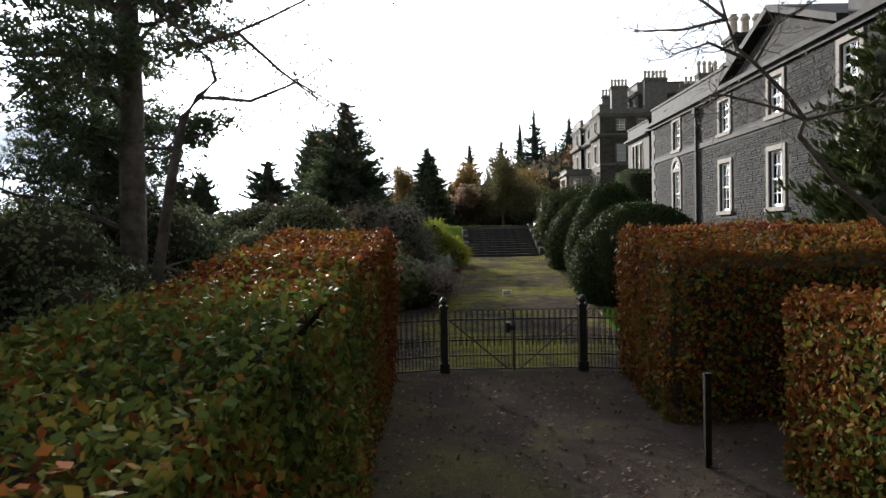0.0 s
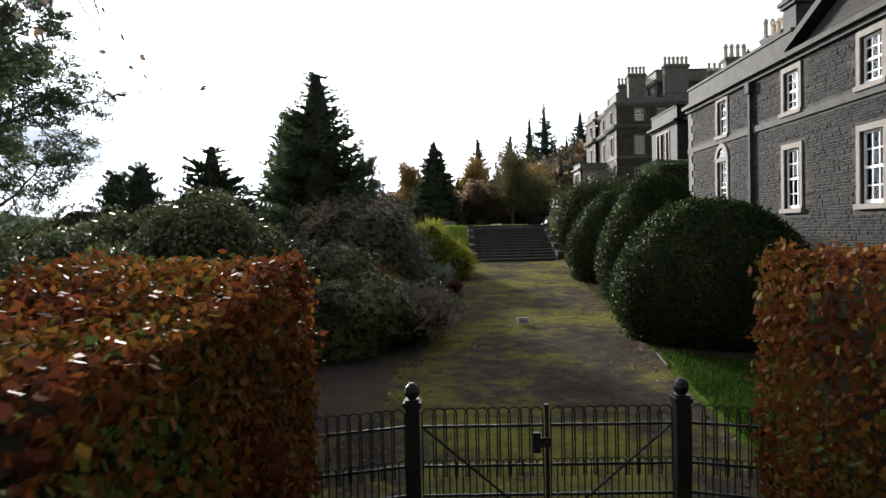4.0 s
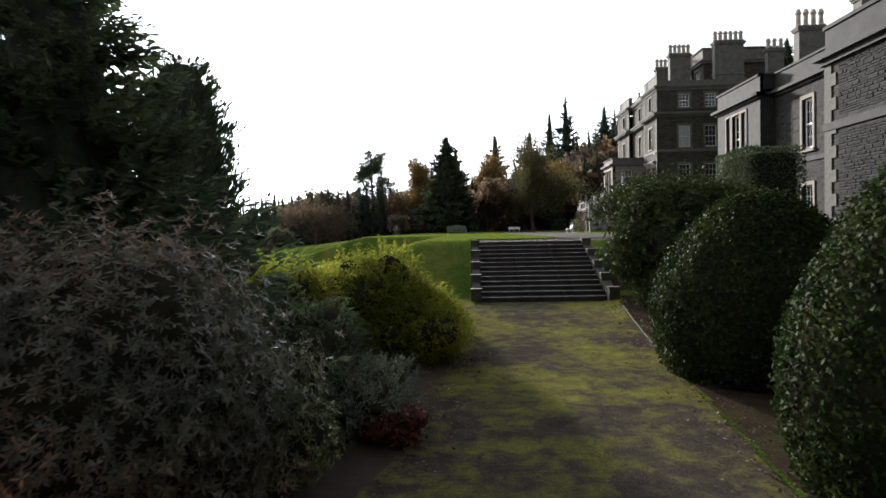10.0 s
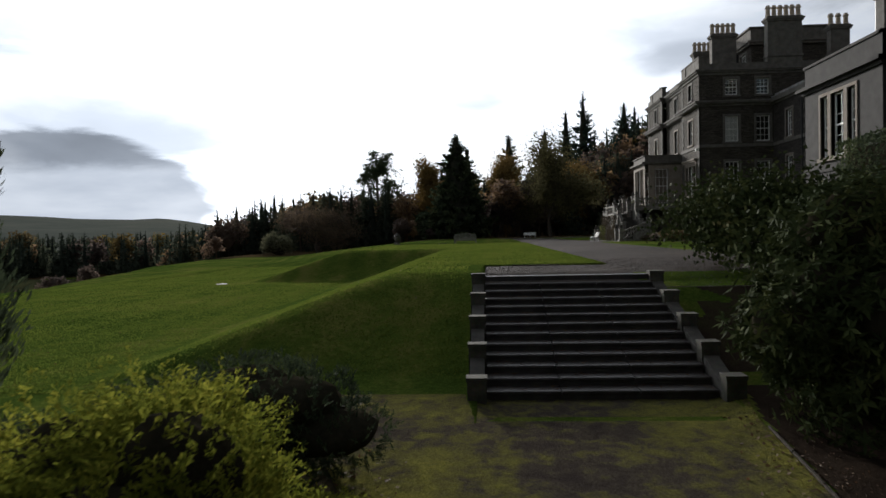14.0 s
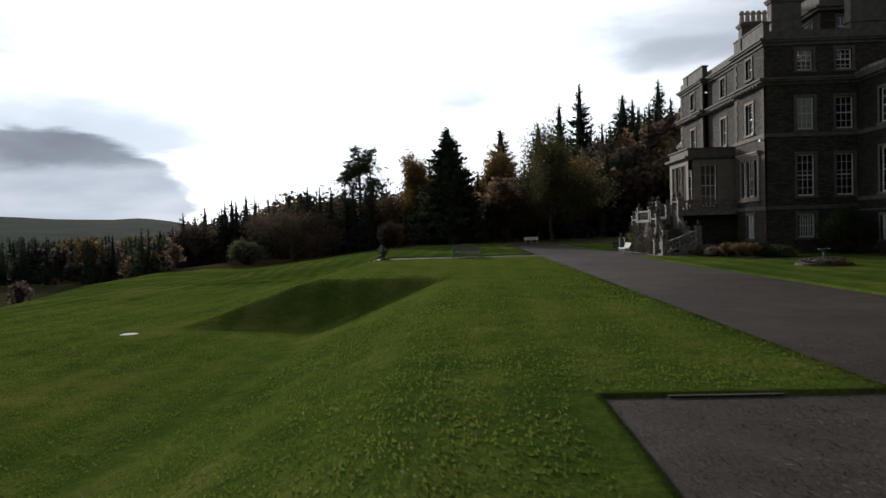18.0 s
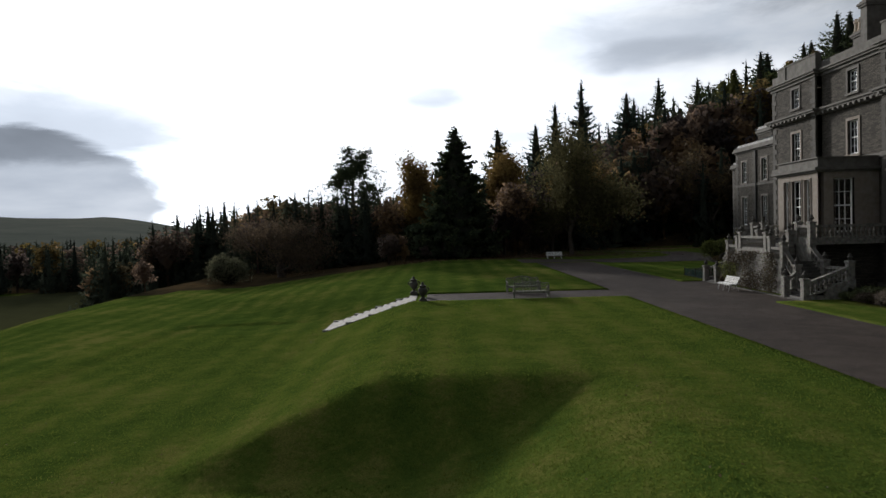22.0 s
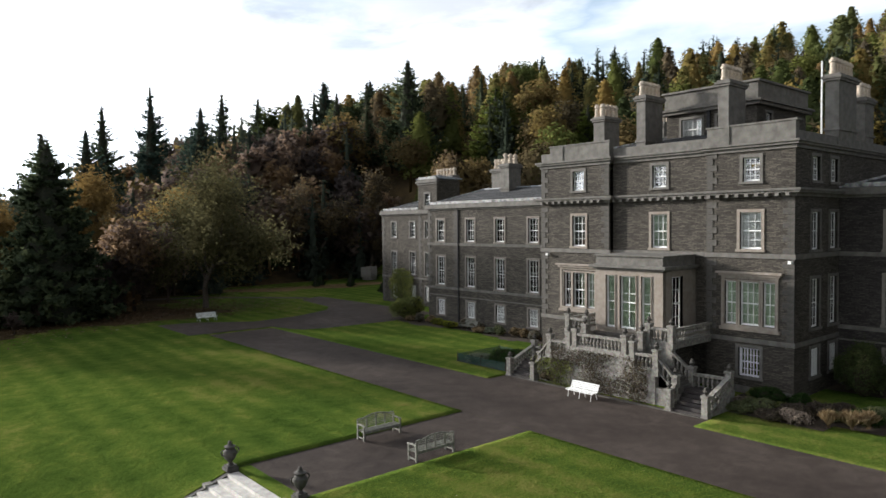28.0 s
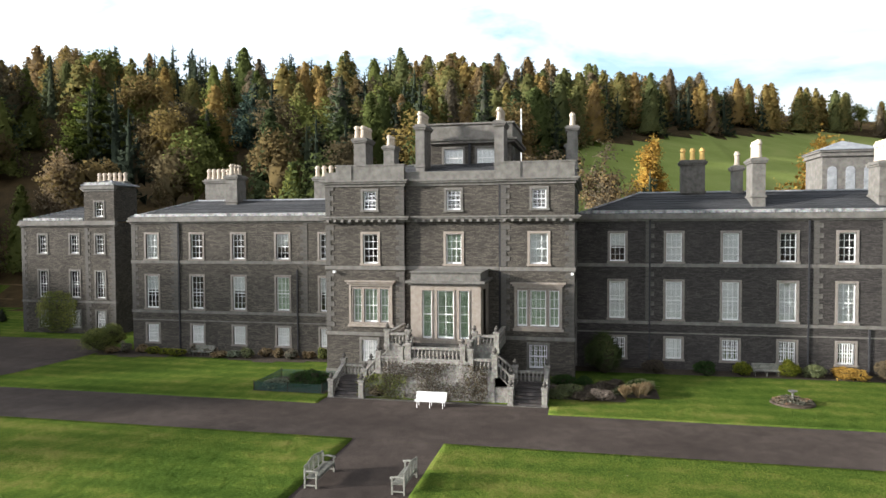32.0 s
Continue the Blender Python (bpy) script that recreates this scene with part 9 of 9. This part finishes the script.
# soil strip by the domes; farther out dark soil stands in for shaded grass
sheet("border_soil", lines((4.6, 12.1, 0.07)), lines((17, 49, 0.09)), M["border_soil"], 0.007, keep=under, label="dark leafy soil below the clipped domes and rhododendrons, also standing for shaded grass", category="flower bed")


# ---- fallen leaves ----
def litter(name, n, area, size, label, seed, mat="litter"):
    r = np.random.default_rng(seed)
    x, y = area(r, n)
    ok = ~((x > 2.45) & (x < ROAD_W) & (y > 48.75)) if mat == "chips" else x > -1e9
    x, y = x[ok], y[ok]
    P = np.stack([x, y, land(x, y) + (0.042 if mat == "chips" else 0.03)], -1)
    v, f = leaf_cloud(P, np.tile([0, 0, 1.0], (len(x), 1)), size, r, 0.35, 0.7, 0.0)
    tagged(mesh_np(name, v, f, M[mat]), label, "leaves", kind="stuff")


def turf(x, y, low, high, wide, mat, label, seed):
    """Upright blades of grass at the given places."""
    r = np.random.default_rng(seed)
    n = len(x)
    a, lean = r.uniform(0, 6.283, n), r.normal(size=(n, 2)) * high * 0.36
    h, w = r.uniform(low, high, n), r.uniform(wide * 0.5, wide, n)
    base = np.stack([x, y, land(x, y) - 0.004], -1)
    side = np.stack([np.cos(a) * w, np.sin(a) * w, np.zeros(n)], -1)
    top = base + np.stack([lean[:, 0], lean[:, 1], h], -1)
    v = np.stack([base - side, base + side, top], 1).reshape(-1, 3)
    tagged(mesh_np("lawn_blades", v, np.arange(3 * n).reshape(-1, 3), M[mat]), label, "grass", kind="stuff")


def terrace_turf():
    r = np.random.default_rng(21)
    n = 220000
    x, y = -24 + 30 * r.uniform(0, 1, n), 39.6 + 54 * r.uniform(0, 1, n) ** 1.25
    ok = ~((x > 2.0) & (x < 6.6) & (y < 49)) & ~((x > -11.8) & (y > 91.8)) & ~((x > -4) & (x < 2.2) & (y < 40.2)) & ~woody(x, y) & (x < ROAD_W - 0.05)
    turf(x[ok], y[ok], 0.024, 0.052, 0.026, "blade", "short green and straw grass blades of the lawn", 22)


def wing_turf():
    r = np.random.default_rng(23)
    n = 60000
    x, y = r.uniform(4.4, 12.0, n), r.uniform(12.4, 24.0, n)
    ok = (x > path_right(y) + 0.12) & ~under(x, y)
    turf(x[ok], y[ok], 0.06, 0.13, 0.02, "long_blade", "longer grass beside the wing, darkened in colour for the shade there", 24)


M["blade"] = material("grass_blades", (0, 0, 0), island=[(0.0, (0.075, 0.115, 0.02)), (0.5, (0.12, 0.16, 0.028)), (0.88, (0.15, 0.178, 0.034)), (1.0, (0.18, 0.185, 0.048))], scale=0.6, rough=0.8, spec=0.0, through_leaf=0.5)
# grass beside the wing: the dome's shade on it put into the colour
M["long_blade"] = material("shade_dark_grass_blades", (0, 0, 0), island=[(0.0, (0.022, 0.042, 0.009)), (0.6, (0.04, 0.075, 0.014)), (1.0, (0.075, 0.11, 0.025))], scale=0.6, rough=0.8, spec=0.0, through_leaf=0.3)
terrace_turf()
wing_turf()
pb = part("timber_board", boxes((3.25, 4.65, 48.72, 48.78, 2.2, 2.29)), M["post"])
tagged(pb, "weathered timber board holding the lawn edge", "board")
M["chips"] = material("gravel_chips", (0, 0, 0), island=[(0.0, (0.03, 0.026, 0.024)), (0.5, (0.085, 0.073, 0.068)), (1.0, (0.27, 0.245, 0.23))], scale=2.0, rough=0.9, spec=0.05, through_leaf=0.0)
litter("path_leaves", 2600, lambda r, n: (r.uniform(0.3, 4.6, n), 12.2 - 8.5 * r.uniform(0, 1, n)), 0.055, "scattered fallen leaves on the dark path", 1)
litter("border_leaves", 2400, lambda r, n: ((lambda y: (np.where(r.uniform(0, 1, n) < 0.4, path_right(y) - np.abs(r.normal(size=n)) * 0.35, path_left(y) + np.abs(r.normal(size=n)) * 0.4), y))(r.uniform(12.5, 39, n))), 0.055, "brown leaves along the path edges", 2)
litter("lawn_leaves", 500, lambda r, n: (r.uniform(-18, 6, n), r.uniform(42, 92, n)), 0.06, "few pale leaves scattered on the lawn", 3)
litter("dome_leaves", 1500, lambda r, n: ((lambda y: (path_right(y) + np.abs(r.normal(size=n)) * 0.4 - 0.1, y))(r.uniform(17, 37, n))), 0.036, "brown leaves below the domes", 4)
litter("step_leaves", 500, lambda r, n: (r.uniform(2.6, 6.1, n), r.uniform(44.1, 44.6, n)), 0.05, "wet brown leaves on the steps", 5)
litter("loose_gravel", 26000, lambda r, n: (r.uniform(2.5, 12.3, n), 44.15 + 9 * r.uniform(0, 1, n) ** 1.7), 0.024, "loose gravel chips on the landing", 6, "chips")
sheet("leafy_ground", lines((-4, 15, 0.6)), lines((141, 154, 0.6)), M["wood_floor"], 0.011, keep=lambda x, y: ((x - 5.5) / 9) ** 2 + ((y - 147.5) / 5.2) ** 2 < 1 + 0.25 * np.sin(x * 0.9 + y * 0.7), label="brown leafy ground under the trees by the lawn", category="ground")
M["leafy_lawn"] = ground_material("leaf_strewn_grass", [(0.38, (0.09, 0.075, 0.03)), (0.52, (0.15, 0.105, 0.055)), (0.64, (0.2, 0.135, 0.07)), (0.75, (0.12, 0.12, 0.04))], 0.9, 0.95, 0.8, 26, 0, 0.8)
sheet("leaf_strewn_lawn", lines((20, 66, 0.7)), lines((158, 188, 0.7)), M["leafy_lawn"], 0.013, keep=lambda x, y: ((x - 42) / 21) ** 2 + ((y - 173) / 12) ** 2 < 1 + 0.2 * np.sin(x * 0.7 + y * 0.5), label="tan leaf-strewn grass before the wood", category="ground")
litter("tree_leaves", 6000, lambda r, n: (12.5 + r.normal(size=n) * 6.0, 149.5 + r.normal(size=n) * 4.0), 0.16, "brown fallen leaves under the olive-leaved tree", 7)
litter("wood_edge_leaves", 5000, lambda r, n: ((lambda x: (x, np.interp(x, [-10, 8, 24, 50], [146, 152, 171, 176]) - np.abs(r.normal(size=n)) * 5))(r.uniform(-10, 50, n))), 0.18, "brown fallen leaves along the wood edge", 8)
